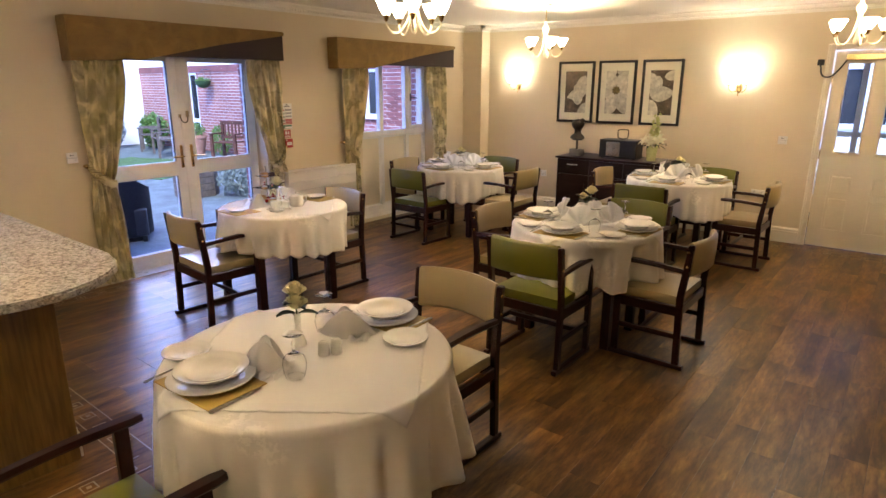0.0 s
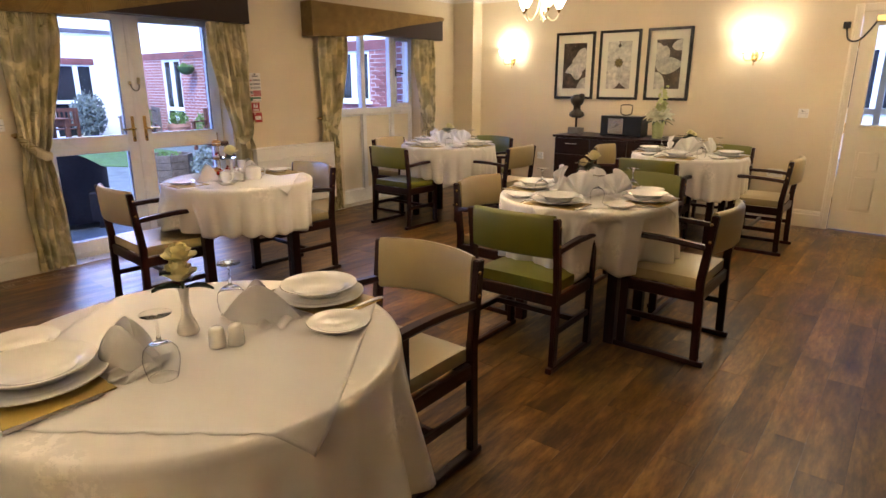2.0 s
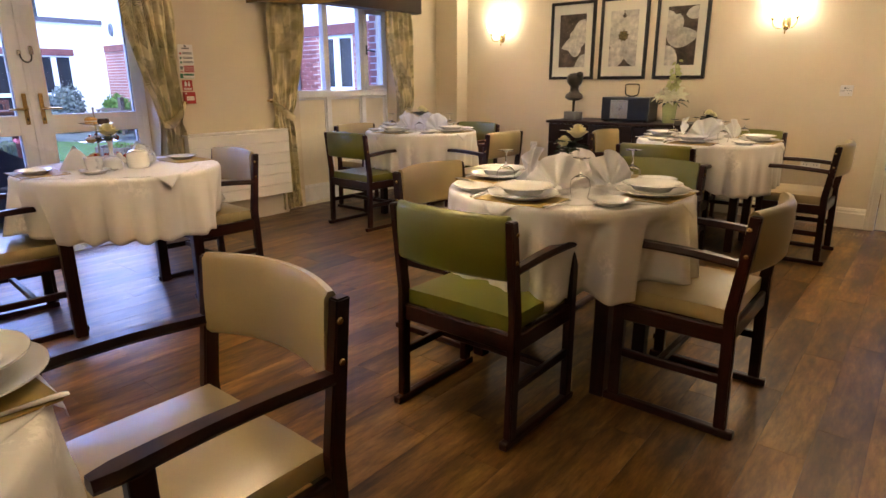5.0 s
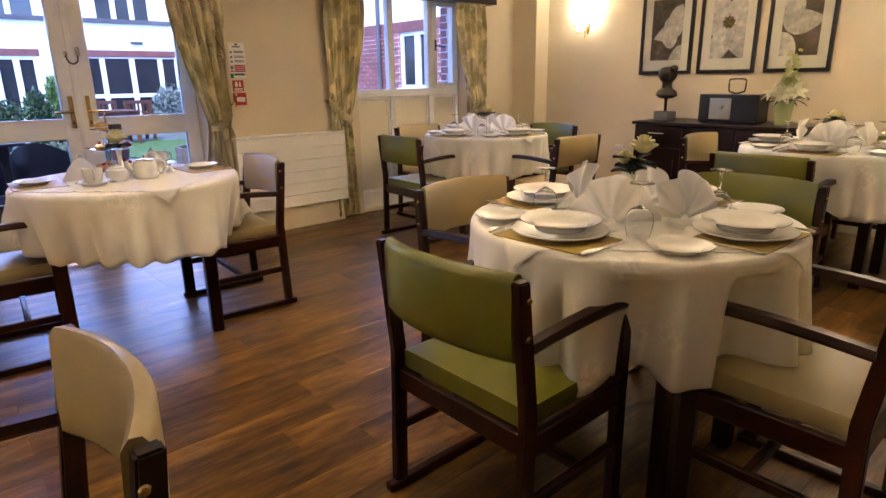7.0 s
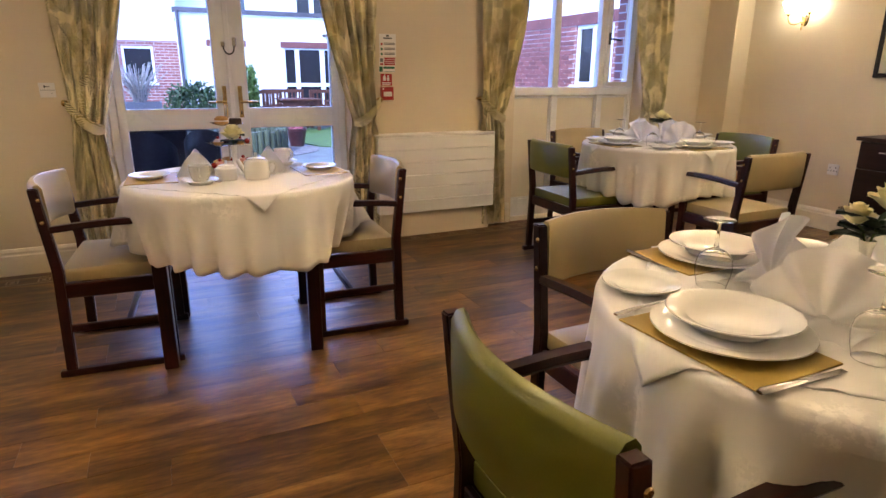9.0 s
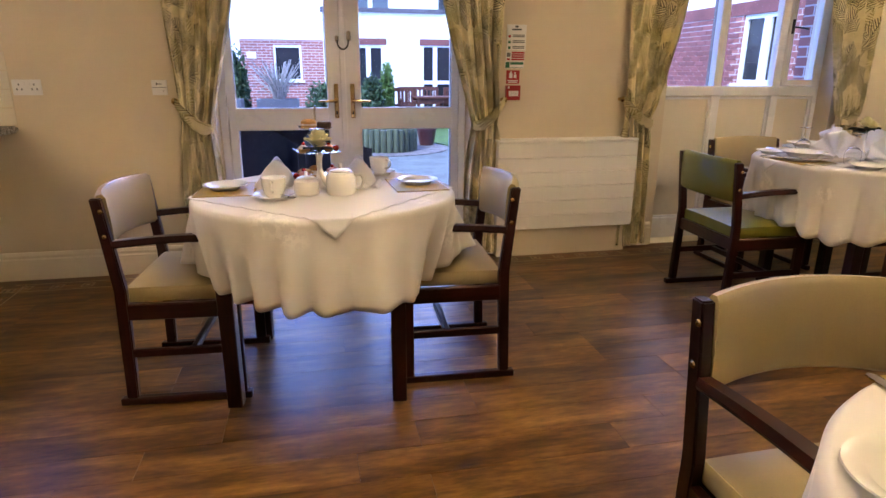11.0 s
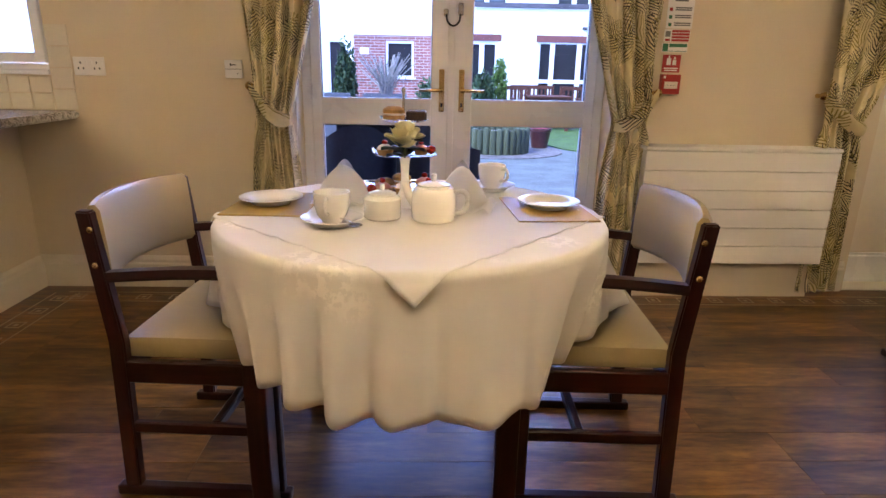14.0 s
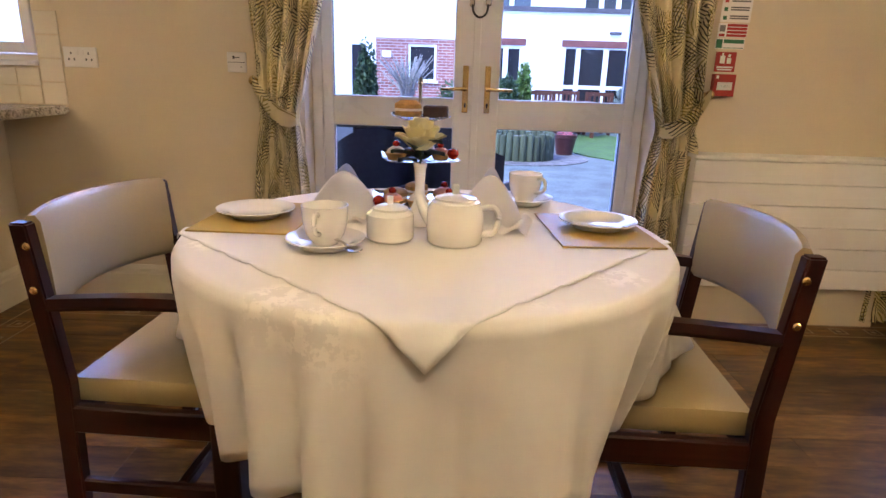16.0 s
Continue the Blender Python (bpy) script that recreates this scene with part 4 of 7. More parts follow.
def slip_cloth(x, y, turn, half, seed, shift=(0, 0), r=0.508):
    """A square cloth laid over the round one, its corners hanging over the edge. half: half its diagonal."""
    rng = random.Random(seed)
    ph = rng.uniform(0, 6)
    n = 72
    bm = bmesh.new()
    side = half / math.sqrt(2)
    off = Matrix.Rotation(-radians(turn + 45), 2) @ Vector(shift)

    def fn(u, v):
        px, py = (u - 0.5) * 2 * side + off.x, (v - 0.5) * 2 * side + off.y
        d = math.hypot(px, py)
        edge = max(abs(u - 0.5), abs(v - 0.5)) > 0.49 and d < r
        lift = 0.0030 + (0.0045 * max(0, math.sin(ph + 47 * u + 41 * v)) ** 2 if edge else 0) + 0.0012 * max(0, math.sin(9 * u + ph) * math.sin(7 * v))
        if d <= r:
            return Vector((px, py, TOP + 0.002 + lift))
        k = r / d
        over = d - r
        out = 0.010 + 0.012 * min(1, over / 0.08)
        return Vector((px * k + px / d * out * min(1, over / 0.03), py * k + py / d * out * min(1, over / 0.03), TOP + 0.002 + lift - over))

    sheet(bm, n, n, fn)
    ob = part("slip_cloth", bm, M_SLIP)
    ob.matrix_basis = pose(x, y, 0, 0, 0, turn + 45)
    sol = ob.modifiers.new("cloth thickness", "SOLIDIFY")
    sol.thickness, sol.offset = 0.0012, 1.0
    return tagged(smooth(ob, 70), "white square slip cloth laid cornerwise over the tablecloth", "slip cloth", "slip cloths")


T1, T2, T3, T4, T5 = (-1.635, 1.215), (-3.92, 2.83), (-1.78, 3.75), (-4.285, 5.645), (-1.945, 6.265)
SLIPS = ((-8, 0.565, (0.01, 0)), (2, 0.50, (0.056, -0.005)), (-2, 0.575, (0.0, 0.0)), (-5, 0.57, (0, 0)), (-2, 0.57, (0, 0)))
for i, (c, (slip_turn, half, shift)) in enumerate(zip((T1, T2, T3, T4, T5), SLIPS)):
    dining_table(*c, *((0.30, 0.31, -0.08, -0.035, -7) if i == 1 else (0.30, 0.30, 0.0, 0.0, 22) if i == 0 else (0.29, 0.21)))
    turn = 40 * i
    tucks = ()
    if i == 1:
        tucks = ((62 - turn, 25, 0.105, 0.0, 1.2), (-62 - turn, 25, 0.06, 0.0, 1.2), (103 - turn, 36, -0.10, 0.03, 1.2), (-105 - turn, 32, -0.03, 0.06, 1.2))
    elif i == 0:
        tucks = ((28 - turn, 16, -0.05, 0.0, 1.0), (-20 - turn, 12, -0.02, 0.0, 1.0))
    elif i == 2:
        tucks = tuple((ang - turn, 22, -0.01, 0.02, 1.2) for ang in (90, -90, 0, 180)) + ((-53 - turn, 8, 0.17, 0.0, 0.45), (-20 - turn, 8, 0.15, 0.0, 0.45), (-37 - turn, 7, 0.06, 0.0, 1.0))
    elif i > 2:
        tucks = tuple((ang - turn, 24, 0.02, 0.05, 1.2) for ang in (90, -90, 0, 180))
    tablecloth(*c, turn, (0.36, 0.298, 0.34, 0.34, 0.34)[i], 11 + i, ((-37 - turn, 9, 0.005),) if i == 2 else (), r=(0.50, 0.486, 0.50, 0.50, 0.50)[i], tucks=tucks)
    slip_cloth(*c, slip_turn, half, 31 + i, shift, r=0.494 if i == 1 else 0.508)

# ---- lamps ----
def tulip(r0, r1, h):
    """A frilled tulip shade, open at the top."""
    prof = [(r0, 0.0), (r0 * 1.35, h * 0.12), (r1 * 0.70, h * 0.45), (r1 * 0.82, h * 0.75), (r1, h), (r1 * 0.97, h), (r1 * 0.78, h * 0.74), (r1 * 0.64, h * 0.45), (r0 * 1.1, h * 0.14)]
    return lathe(bmesh.new(), prof, 20, wave=lambda a, z: 1 + (0.07 * math.cos(5 * a) if z > h * 0.7 else 0.0))


def lit_shade(sh, mats, arm):
    """A shade whose inner wall shows the bulb's light more strongly than its frosted outside."""
    ob = smooth(part("shade", sh, mats, arm, "lit frosted glass tulip shade"))
    ob.data.polygons.foreach_set("material_index", [1 if i // 20 >= 5 else 0 for i in range(len(ob.data.polygons))])


def chandelier(x, y, turn, low):
    t = thing("chandelier", "brass and cream five-arm chandelier with lit frosted tulip shades", "chandelier", pose(x, y, low, 0, 0, turn), "ceiling chandeliers")
    up = CEIL - low
    smooth(part("rose", lathe(bmesh.new(), [(0.0, up - 0.001), (0.06, up - 0.001), (0.058, up - 0.015), (0.03, up - 0.035), (0.012, up - 0.045), (0.0, up - 0.045)], 20), M_BRASS, t))
    part("chain", tube(bmesh.new(), [(0, 0, 0.36), (0, 0, up - 0.04)], 0.006), M_BRASS, t)
    smooth(part("stem", lathe(bmesh.new(), [(0.0, 0.01), (0.012, 0.015), (0.022, 0.04), (0.012, 0.07), (0.010, 0.20), (0.020, 0.25), (0.034, 0.275), (0.034, 0.30), (0.016, 0.325), (0.008, 0.36), (0.0, 0.365)], 16), M_CANDLE, t))
    for i in range(5):
        a = 2 * math.pi * i / 5
        c, s = math.cos(a), math.sin(a)
        path = [(0.012, 0.23), (0.030, 0.12), (0.065, 0.045), (0.105, 0.012), (0.145, 0.018), (0.172, 0.055), (0.176, 0.085)]
        arm = smooth(part("arm", tube(bmesh.new(), bend([(c * r, s * r, z) for r, z in path], 3), 0.0065), M_CANDLE, t, "slim curved brass arm"))
        cup = lathe(bmesh.new(), [(0.006, 0.075), (0.012, 0.085), (0.020, 0.112), (0.017, 0.114), (0.0, 0.10)], 12, (c * 0.176, s * 0.176, 0))
        smooth(part("cup", cup, M_BRASS, arm))
        sh = tulip(0.018, 0.060, 0.085)
        bmesh.ops.translate(sh, vec=(c * 0.176, s * 0.176, 0.112), verts=sh.verts)
        lit_shade(sh, M_SHADE, arm)
    return t


chandelier(-2.62, 2.93, 20, 2.0)
chandelier(-3.33, 5.84, 35, 1.985)
chandelier(-0.60, 6.02, 10, 2.015)
# two unseen copies, added to light the kitchen end and room behind the walk
chandelier(-3.30, 0.0, 50, 2.0)
chandelier(-0.90, -0.80, 5, 2.06)


def wall_light(x, z):
    t = thing("wall_light", "brass two-arm wall light with lit frosted glass shades", "wall light", pose(x, WY, z), "wall lights")
    b = lathe(bmesh.new(), [(0.0, 0.014), (0.025, 0.012), (0.034, 0.0)], 16)
    bmesh.ops.transform(b, matrix=pose(0, 0, 0, 90, 0, 0) @ Matrix.Diagonal((1, 1.8, 1, 1)), verts=b.verts)
    smooth(part("back_plate", b, M_BRASS, t))
    part("finial", lathe(bmesh.new(), [(0.0, -0.10), (0.007, -0.08), (0.004, -0.06), (0.010, -0.03), (0.0, 0.0)], 10, (0, -0.035, 0)), M_BRASS, t)
    for s in (-1, 1):
        path = [(0, -0.012, -0.01), (s * 0.03, -0.06, -0.045), (s * 0.07, -0.085, -0.04), (s * 0.092, -0.09, 0.0), (s * 0.092, -0.09, 0.03)]
        arm = smooth(part("arm", tube(bmesh.new(), bend(path), 0.005), M_BRASS, t, "curved brass arm"))
        part("cup", lathe(bmesh.new(), [(0.006, 0.02), (0.016, 0.032), (0.013, 0.045), (0.0, 0.045)], 12, (s * 0.092, -0.09, 0)), M_BRASS, arm)
        sh = tulip(0.016, 0.055, 0.085)
        bmesh.ops.translate(sh, vec=(s * 0.092, -0.09, 0.045), verts=sh.verts)
        lit_shade(sh, M_SHADE_WALL, arm)
    return t


wall_light(-4.645, 1.70)
wall_light(-1.755, 1.685)

# ---- things on the table ----
M_STEM = surf("leaf stem", (0.06, 0.10, 0.03), 0.5)
M_LEAF = surf("dark rose leaf", (0.018, 0.045, 0.016), 0.4, vary=0.25, coarse=20)
M_ROSE = surf("pale yellow petals", (0.92, 0.84, 0.48), 0.6, vary=0.1, coarse=25, bump=0.05)
TZ = TOP + 0.0075                                     # top of the cloths


def put(ob, label, category, group=""):
    return tagged(ob, label, category, group)


def plate(x, y, r, z=TZ, deep=0.0, label="white glazed china dinner plate", group="plates"):
    h = 0.016 + deep
    prof = [(0.0, 0.002), (r * 0.55, 0.002), (r * 0.60, 0.0), (r * 0.63, 0.003), (r * 0.70, h * 0.55), (r * 0.97, h), (r, h + 0.001), (r * 0.995, h + 0.0035), (r * 0.95, h + 0.003), (r * 0.69, h * 0.62 + 0.002), (r * 0.60, 0.0065), (0.0, 0.006)]
    ob = smooth(part("plate", lathe(bmesh.new(), prof, 48), M_CHINA), 50)
    ob.location = (x, y, z)
    return put(ob, label, "plate", group)


def place_mat(x, y, w, d, turn):
    ob = part("place_mat", boxed(-w / 2, w / 2, -d / 2, d / 2, 0.0, 0.004, 0.0012), M_MAT)
    ob.matrix_basis = pose(x, y, TZ - 0.001, 0, 0, turn)
    return put(ob, "mustard yellow rectangular place mat", "place mat", "place mats")


def cutlery(kind, x, y, turn, z=TZ):
    bm = bmesh.new()
    if kind == "knife":
        tube(bm, [(0, -0.10, 0.005), (0, -0.09, 0.006), (0, -0.02, 0.005), (0, 0.0, 0.004)], [0.006, 0.0085, 0.006, 0.004], 8, 0.5)
        box(bm, -0.006, 0.006, -0.002, 0.085, 0.0032, 0.0048, 0.0008)
    else:
        tube(bm, [(0, -0.10, 0.003), (0, -0.06, 0.006), (0, 0.02, 0.009), (0, 0.04, 0.007)], [0.006, 0.006, 0.0035, 0.005], 8, 0.4)
        if kind == "fork":
            box(bm, -0.011, 0.011, 0.036, 0.058, 0.004, 0.0065, 0.001)
            for i in range(4):
                box(bm, -0.011 + 0.0063 * i, -0.0082 + 0.0063 * i, 0.057, 0.095, 0.005, 0.007)
        else:
            lathe(bm, [(0.0, 0.002), (0.010, 0.003), (0.016, 0.007), (0.0155, 0.008), (0.009, 0.0045), (0.0, 0.0035)], 14, (0, 0.058, 0))
    ob = smooth(part(kind, bm, M_CHROME))
    ob.matrix_basis = pose(x, y, z, 0, 0, turn)
    return put(ob, "stainless steel table " + kind, kind, "cutlery")


glass_proto = []


def wine_glass(x, y, z=TZ):
    """An upturned stemmed glass standing on its rim."""
    if not glass_proto:
        prof = [(0.031, 0.0), (0.037, 0.025), (0.039, 0.045), (0.035, 0.066), (0.022, 0.080), (0.0055, 0.088), (0.0038, 0.10), (0.0036, 0.135), (0.006, 0.143), (0.028, 0.148), (0.033, 0.149),
                (0.033, 0.1505), (0.010, 0.151), (0.0, 0.151)]
        inner = [(0.0, 0.080), (0.021, 0.0775), (0.0338, 0.065), (0.0377, 0.045), (0.0357, 0.025), (0.0298, 0.0)]
        ob = smooth(part("wine_glass", lathe(bmesh.new(), inner + prof, 28), M_GLASSWARE), 60)
        put(ob, "clear stemmed wine glass standing upside down", "wine glass", "wine glasses")
        ob.location = (x, y, z)
        glass_proto.append(ob)
        return ob
    return copy_thing(glass_proto[0], pose(x, y, z))


def napkin_fan(x, y, turn, seed, size=0.145, lean=10):
    """A pleated fan standing on its folded foot."""
    rng = random.Random(seed)
    ph = rng.uniform(0, 6)
    t = thing("napkin", "white linen napkin folded into a standing fan", "napkin", pose(x, y, TZ, lean, 0, turn), "napkins")

    def fan(u, v):
        a = radians(-84 + 168 * u)
        r = size * (0.10 + 0.90 * v) * (1 + 0.05 * math.sin(5 * u + ph) + 0.03 * math.sin(26 * u))
        pleat = 0.020 * v * math.sin(u * 4.0 * 2 * math.pi + ph + 0.8 * math.sin(5 * u)) * (0.8 + 0.4 * math.sin(3 * u + ph)) + 0.035 * v * v * math.cos(3.1 * (u - 0.5))
        return Vector((r * math.sin(a) * 0.92, pleat + 0.03 * v * (u - 0.5), 0.012 + r * math.cos(a) * 0.98))

    smooth(part("fan", sheet(bmesh.new(), 84, 10, fan, thick=0.0016), M_NAPKIN, t), 70)

    def foot(u, v):
        return Vector(((u - 0.5) * 0.15, -0.085 + 0.11 * v, 0.003 + 0.016 * math.sin(math.pi * min(1, v * 1.1)) * (0.7 + 0.3 * math.cos(6 * u + ph)) + 0.004 * math.sin(14 * u)))

    smooth(part("foot", sheet(bmesh.new(), 16, 8, foot, thick=0.003), M_NAPKIN, t), 70)
    return t


def napkin_peak(x, y, turn, seed, h=0.115, w=0.17):
    """A napkin folded into a soft open peak with a loose tail."""
    rng = random.Random(seed)
    ph = rng.uniform(0, 6)
    t = thing("napkin", "white linen napkin folded into a soft peak", "napkin", pose(x, y, TZ, 0, 0, turn), "napkins")

    def hood(u, v):
        s = (u - 0.5) * 2
        top = h * (1 - abs(s) ** 1.9) * (1 + 0.06 * math.sin(7 * s + ph))
        y = 0.070 * (1 - s * s) * (1 - 0.95 * v ** 2.2) - 0.02 + 0.012 * math.sin(4 * s + ph) * v
        return Vector((s * w * 0.5 * (1 - 0.25 * v), y, 0.002 + top * v + 0.004 * math.sin(11 * u + ph) * v * (1 - v)))

    smooth(part("front_fold", sheet(bmesh.new(), 30, 12, hood, thick=0.002), M_NAPKIN, t), 75)

    def back(u, v):
        s = (u - 0.5) * 2
        top = h * 0.94 * (1 - abs(s) ** 1.7)
        return Vector((s * w * 0.46, -0.055 * (1 - s * s) * (1 - 0.8 * v) - 0.016, 0.002 + top * v))

    smooth(part("back_fold", sheet(bmesh.new(), 24, 10, back, thick=0.002), M_NAPKIN, t), 75)

    def tail(u, v):
        return Vector((0.015 + 0.075 * u, -0.095 + 0.13 * v + 0.014 * math.sin(u * 9 + ph), 0.003 + 0.016 * (0.5 + 0.5 * math.sin(u * 9 + 1)) * (1 - 0.6 * abs(v - 0.6)) + 0.004 * v))

    smooth(part("tail", sheet(bmesh.new(), 20, 8, tail, thick=0.002), M_NAPKIN, t), 75)
    return t


def rose_bloom(parent, c, r, seed):
    """A half-open rose: a closed bud and rings of cupped petals."""
    rng = random.Random(seed)
    c = Vector(c)
    core = smooth(part("rose", lathe(bmesh.new(), [(0.0, -0.35 * r), (0.22 * r, -0.2 * r), (0.34 * r, 0.25 * r), (0.22 * r, 0.62 * r), (0.05 * r, 0.72 * r), (0.0, 0.70 * r)], 14, c, wave=lambda a, z: 1 + 0.10 * math.sin(3 * a + z * 90)), M_ROSE, parent, "pale yellow open rose"), 80)
    for ring, (n, rad, hgt, tilt) in enumerate(((3, 0.32, 1.28, 0.05), (4, 0.50, 1.20, 0.15), (5, 0.74, 1.02, 0.35), (6, 0.98, 0.78, 0.60))):
        for i in range(n):
            a = 2 * math.pi * (i + 0.4 * ring + rng.uniform(-0.1, 0.1)) / n
            wide = 1.15 * math.pi / n

            def petal(u, v):
                s = (u - 0.5) * 2
                ang = a + s * wide * (0.55 + 0.6 * math.sin(math.pi * (0.15 + 0.6 * v)))
                rr = r * rad * (0.30 + 0.70 * v ** 0.8 + 0.10 * tilt * v * v)
                z = r * (hgt * v - 0.25 * tilt * v ** 4 - 0.12 * s * s * v)
                return c + Vector((rr * math.cos(ang), rr * math.sin(ang), z - r * 0.35))

            smooth(part("petal", sheet(bmesh.new(), 5, 5, petal), M_ROSE, core), 80)


def leaf_blade(bm, base, heading, length, width, rise, droop=0.3):
    base = Vector(base)
    d, n = Vector((math.cos(heading), math.sin(heading), 0)), Vector((-math.sin(heading), math.cos(heading), 0))

    def fn(u, v):
        w = width * math.sin(math.pi * min(1, v ** 0.8 * 0.97 + 0.015)) * (u - 0.5)
        return base + d * length * v + n * w + Vector((0, 0, rise * v - droop * length * v * v + abs(u - 0.5) * width * 0.35))

    sheet(bm, 2, 6, fn)
    return bm


def bud_vase(x, y, blooms, height=0.135, seed=1, leafy=8):
    v = thing("bud_vase", "slim white china bud vase with pale yellow roses", "vase", pose(x, y, TZ), "bud vases")
    k = height / 0.135
    prof = [(0.0, 0.0), (0.026, 0.0), (0.028, 0.006), (0.024, 0.025), (0.013, 0.05), (0.010, 0.085), (0.012, 0.12), (0.0155, 0.135), (0.0135, 0.135), (0.010, 0.118), (0.0, 0.10)]
    smooth(part("vase_body", lathe(bmesh.new(), [(r, z * k) for r, z in prof], 24), M_CHINA, v))
    rng = random.Random(seed)
    leaves = bmesh.new()
    for bx, by, bz, r in blooms:
        part("stem", tube(bmesh.new(), [(0, 0, height * 0.8), (bx * 0.4, by * 0.4, height + bz * 0.5), (bx, by, height + bz)], 0.0025, 6), M_STEM, v)
        rose_bloom(v, (bx, by, height + bz + r * 0.3), r, seed + int(bx * 900))
    for i in range(leafy):
        a = 2 * math.pi * i / leafy + rng.uniform(-0.3, 0.3)
        leaf_blade(leaves, (0.008 * math.cos(a), 0.008 * math.sin(a), height + rng.uniform(-0.005, 0.035)), a, rng.uniform(0.045, 0.072), rng.uniform(0.036, 0.05), rng.uniform(0.010, 0.045), 0.35)
    bmesh.ops.solidify(leaves, geom=leaves.faces[:], thickness=0.0008)
    smooth(part("foliage", leaves, M_LEAF, v, "dark green rose leaves"), 80)
    return v


def shaker(x, y, h=0.052):
    ob = smooth(part("salt_shaker", lathe(bmesh.new(), [(0.0, 0.0), (0.019, 0.0), (0.0205, 0.003), (0.019, h * 0.7), (0.0175, h * 0.9), (0.012, h), (0.0, h + 0.002)], 24), M_CHINA))
    ob.location = (x, y, TZ)
    return put(ob, "small white china salt or pepper shaker", "shaker", "cruets")


def setting_for(c, ang, seed, fan=True, glass=True, fan_turn=0.0):
    """One cover of a dinner table on the side that lies at ang degrees from its centre."""
    rot = Matrix.Translation((*c, 0)) @ Matrix.Rotation(radians(ang + 90), 4, "Z")

    def at(x, y):
        p = rot @ Vector((x, y, 0))
        return p.x, p.y

    rng = random.Random(seed)
    j = lambda s=0.008: rng.uniform(-s, s)
    t = ang + 90
    mx, my = at(0.005 + j(), -0.375 + j())
    place_mat(mx, my, 0.295, 0.205, t + j(3))
    px, py = at(j(0.006), -0.352 + j(0.006))
    plate(px, py, 0.136, TZ + 0.003)
    plate(px, py + 0.002, 0.113, TZ + 0.0195, 0.010, "white glazed china soup plate on a dinner plate")
    sx, sy = at(-0.265 + j(), -0.315 + j())
    plate(sx, sy, 0.082, TZ, 0, "white glazed china side plate")
    cutlery("knife", *at(0.165, -0.385), t + j(6))
    cutlery("fork", *at(-0.163, -0.375), t + j(6))
    if glass:
        wine_glass(*at(0.165 + j(), -0.205 + j()))
    if fan:
        napkin_fan(*at(0.035 + j(), -0.165 + j()), t + fan_turn + j(10), seed)


# table nearest the start of the walk: two covers
cx, cy = T1
place_mat(-1.70, 0.868, 0.30, 0.21, 2)
plate(-1.712, 0.882, 0.138, TZ + 0.003)
plate(-1.712, 0.884, 0.116, TZ + 0.0195, 0.010, "white glazed china soup plate on a dinner plate")
plate(-1.955, 0.93, 0.082, TZ, 0, "white glazed china side plate")
cutlery("knife", -1.537, 0.862, 4)
cutlery("fork", -1.868, 0.835, 4)
place_mat(-1.632, 1.612, 0.30, 0.20, -178)
plate(-1.648, 1.612, 0.136, TZ + 0.003)
plate(-1.648, 1.614, 0.114, TZ + 0.0195, 0.010, "white glazed china soup plate on a dinner plate")
plate(-1.432, 1.497, 0.085, TZ, 0, "white glazed china side plate")
cutlery("knife", -1.50, 1.625, 175)
cutlery("fork", -1.79, 1.62, 178)
napkin_peak(-1.660, 1.06, 20, 4, 0.105, 0.20)
napkin_peak(-1.655, 1.42, 35, 9, 0.105, 0.24)
wine_glass(-1.737, 1.375)
wine_glass(-1.525, 1.065)
shaker(-1.575, 1.228)
shaker(-1.552, 1.266, 0.055)
bud_vase(-1.712, 1.228, [(-0.014, 0.006, 0.062, 0.042), (0.014, -0.014, 0.028, 0.042)], 0.125, 3, 6)

# the other dinner tables: four covers each
for i, c in enumerate((T3, T4, T5)):
    for k, ang in enumerate((-90, 0, 180, 90)):
        setting_for(c, ang, 50 + 10 * i + k, fan_turn=(8, -20, 15, -8)[k])
    bud_vase(c[0] - 0.02, c[1] + 0.035, [(0.026, 0.012, 0.070, 0.044), (-0.018, -0.022, 0.036, 0.033)] if i == 0 else [(0.0, 0.0, 0.04, 0.040), (0.030, 0.012, 0.028, 0.033)], 0.13, 20 + i, 14)
    shaker(c[0] + 0.04, c[1] - 0.03)
    shaker(c[0] + 0.075, c[1] - 0.005)

# tea table
place_mat(-3.98, 2.463, 0.285, 0.21, -2)
place_mat(-3.953, 3.184, 0.285, 0.205, 3)
plate(-3.98, 2.452, 0.083, TZ + 0.003, 0, "white glazed china tea plate on a place mat")
plate(-3.967, 3.193, 0.083, TZ + 0.003, 0, "white glazed china tea plate on a place mat")


def tea_cup(x, y, turn):
    plate(x, y, 0.073, TZ, 0, "white glazed china saucer", "saucers")
    c = thing("tea_cup", "white glazed china tea cup on a saucer", "cup", pose(x, y, TZ + 0.006, 0, 0, turn), "tea cups")
    prof = [(0.0, 0.0), (0.022, 0.0), (0.024, 0.004), (0.034, 0.018), (0.040, 0.040), (0.0425, 0.072), (0.0405, 0.072), (0.0375, 0.040), (0.031, 0.020), (0.0, 0.008)]
    smooth(part("cup_body", lathe(bmesh.new(), prof, 32), M_CHINA, c))
    smooth(part("handle", tube(bmesh.new(), bend([(0.038, 0, 0.062), (0.058, 0, 0.064), (0.066, 0, 0.050), (0.060, 0, 0.034), (0.036, 0, 0.026)]), 0.0045, 8), M_CHINA, c))


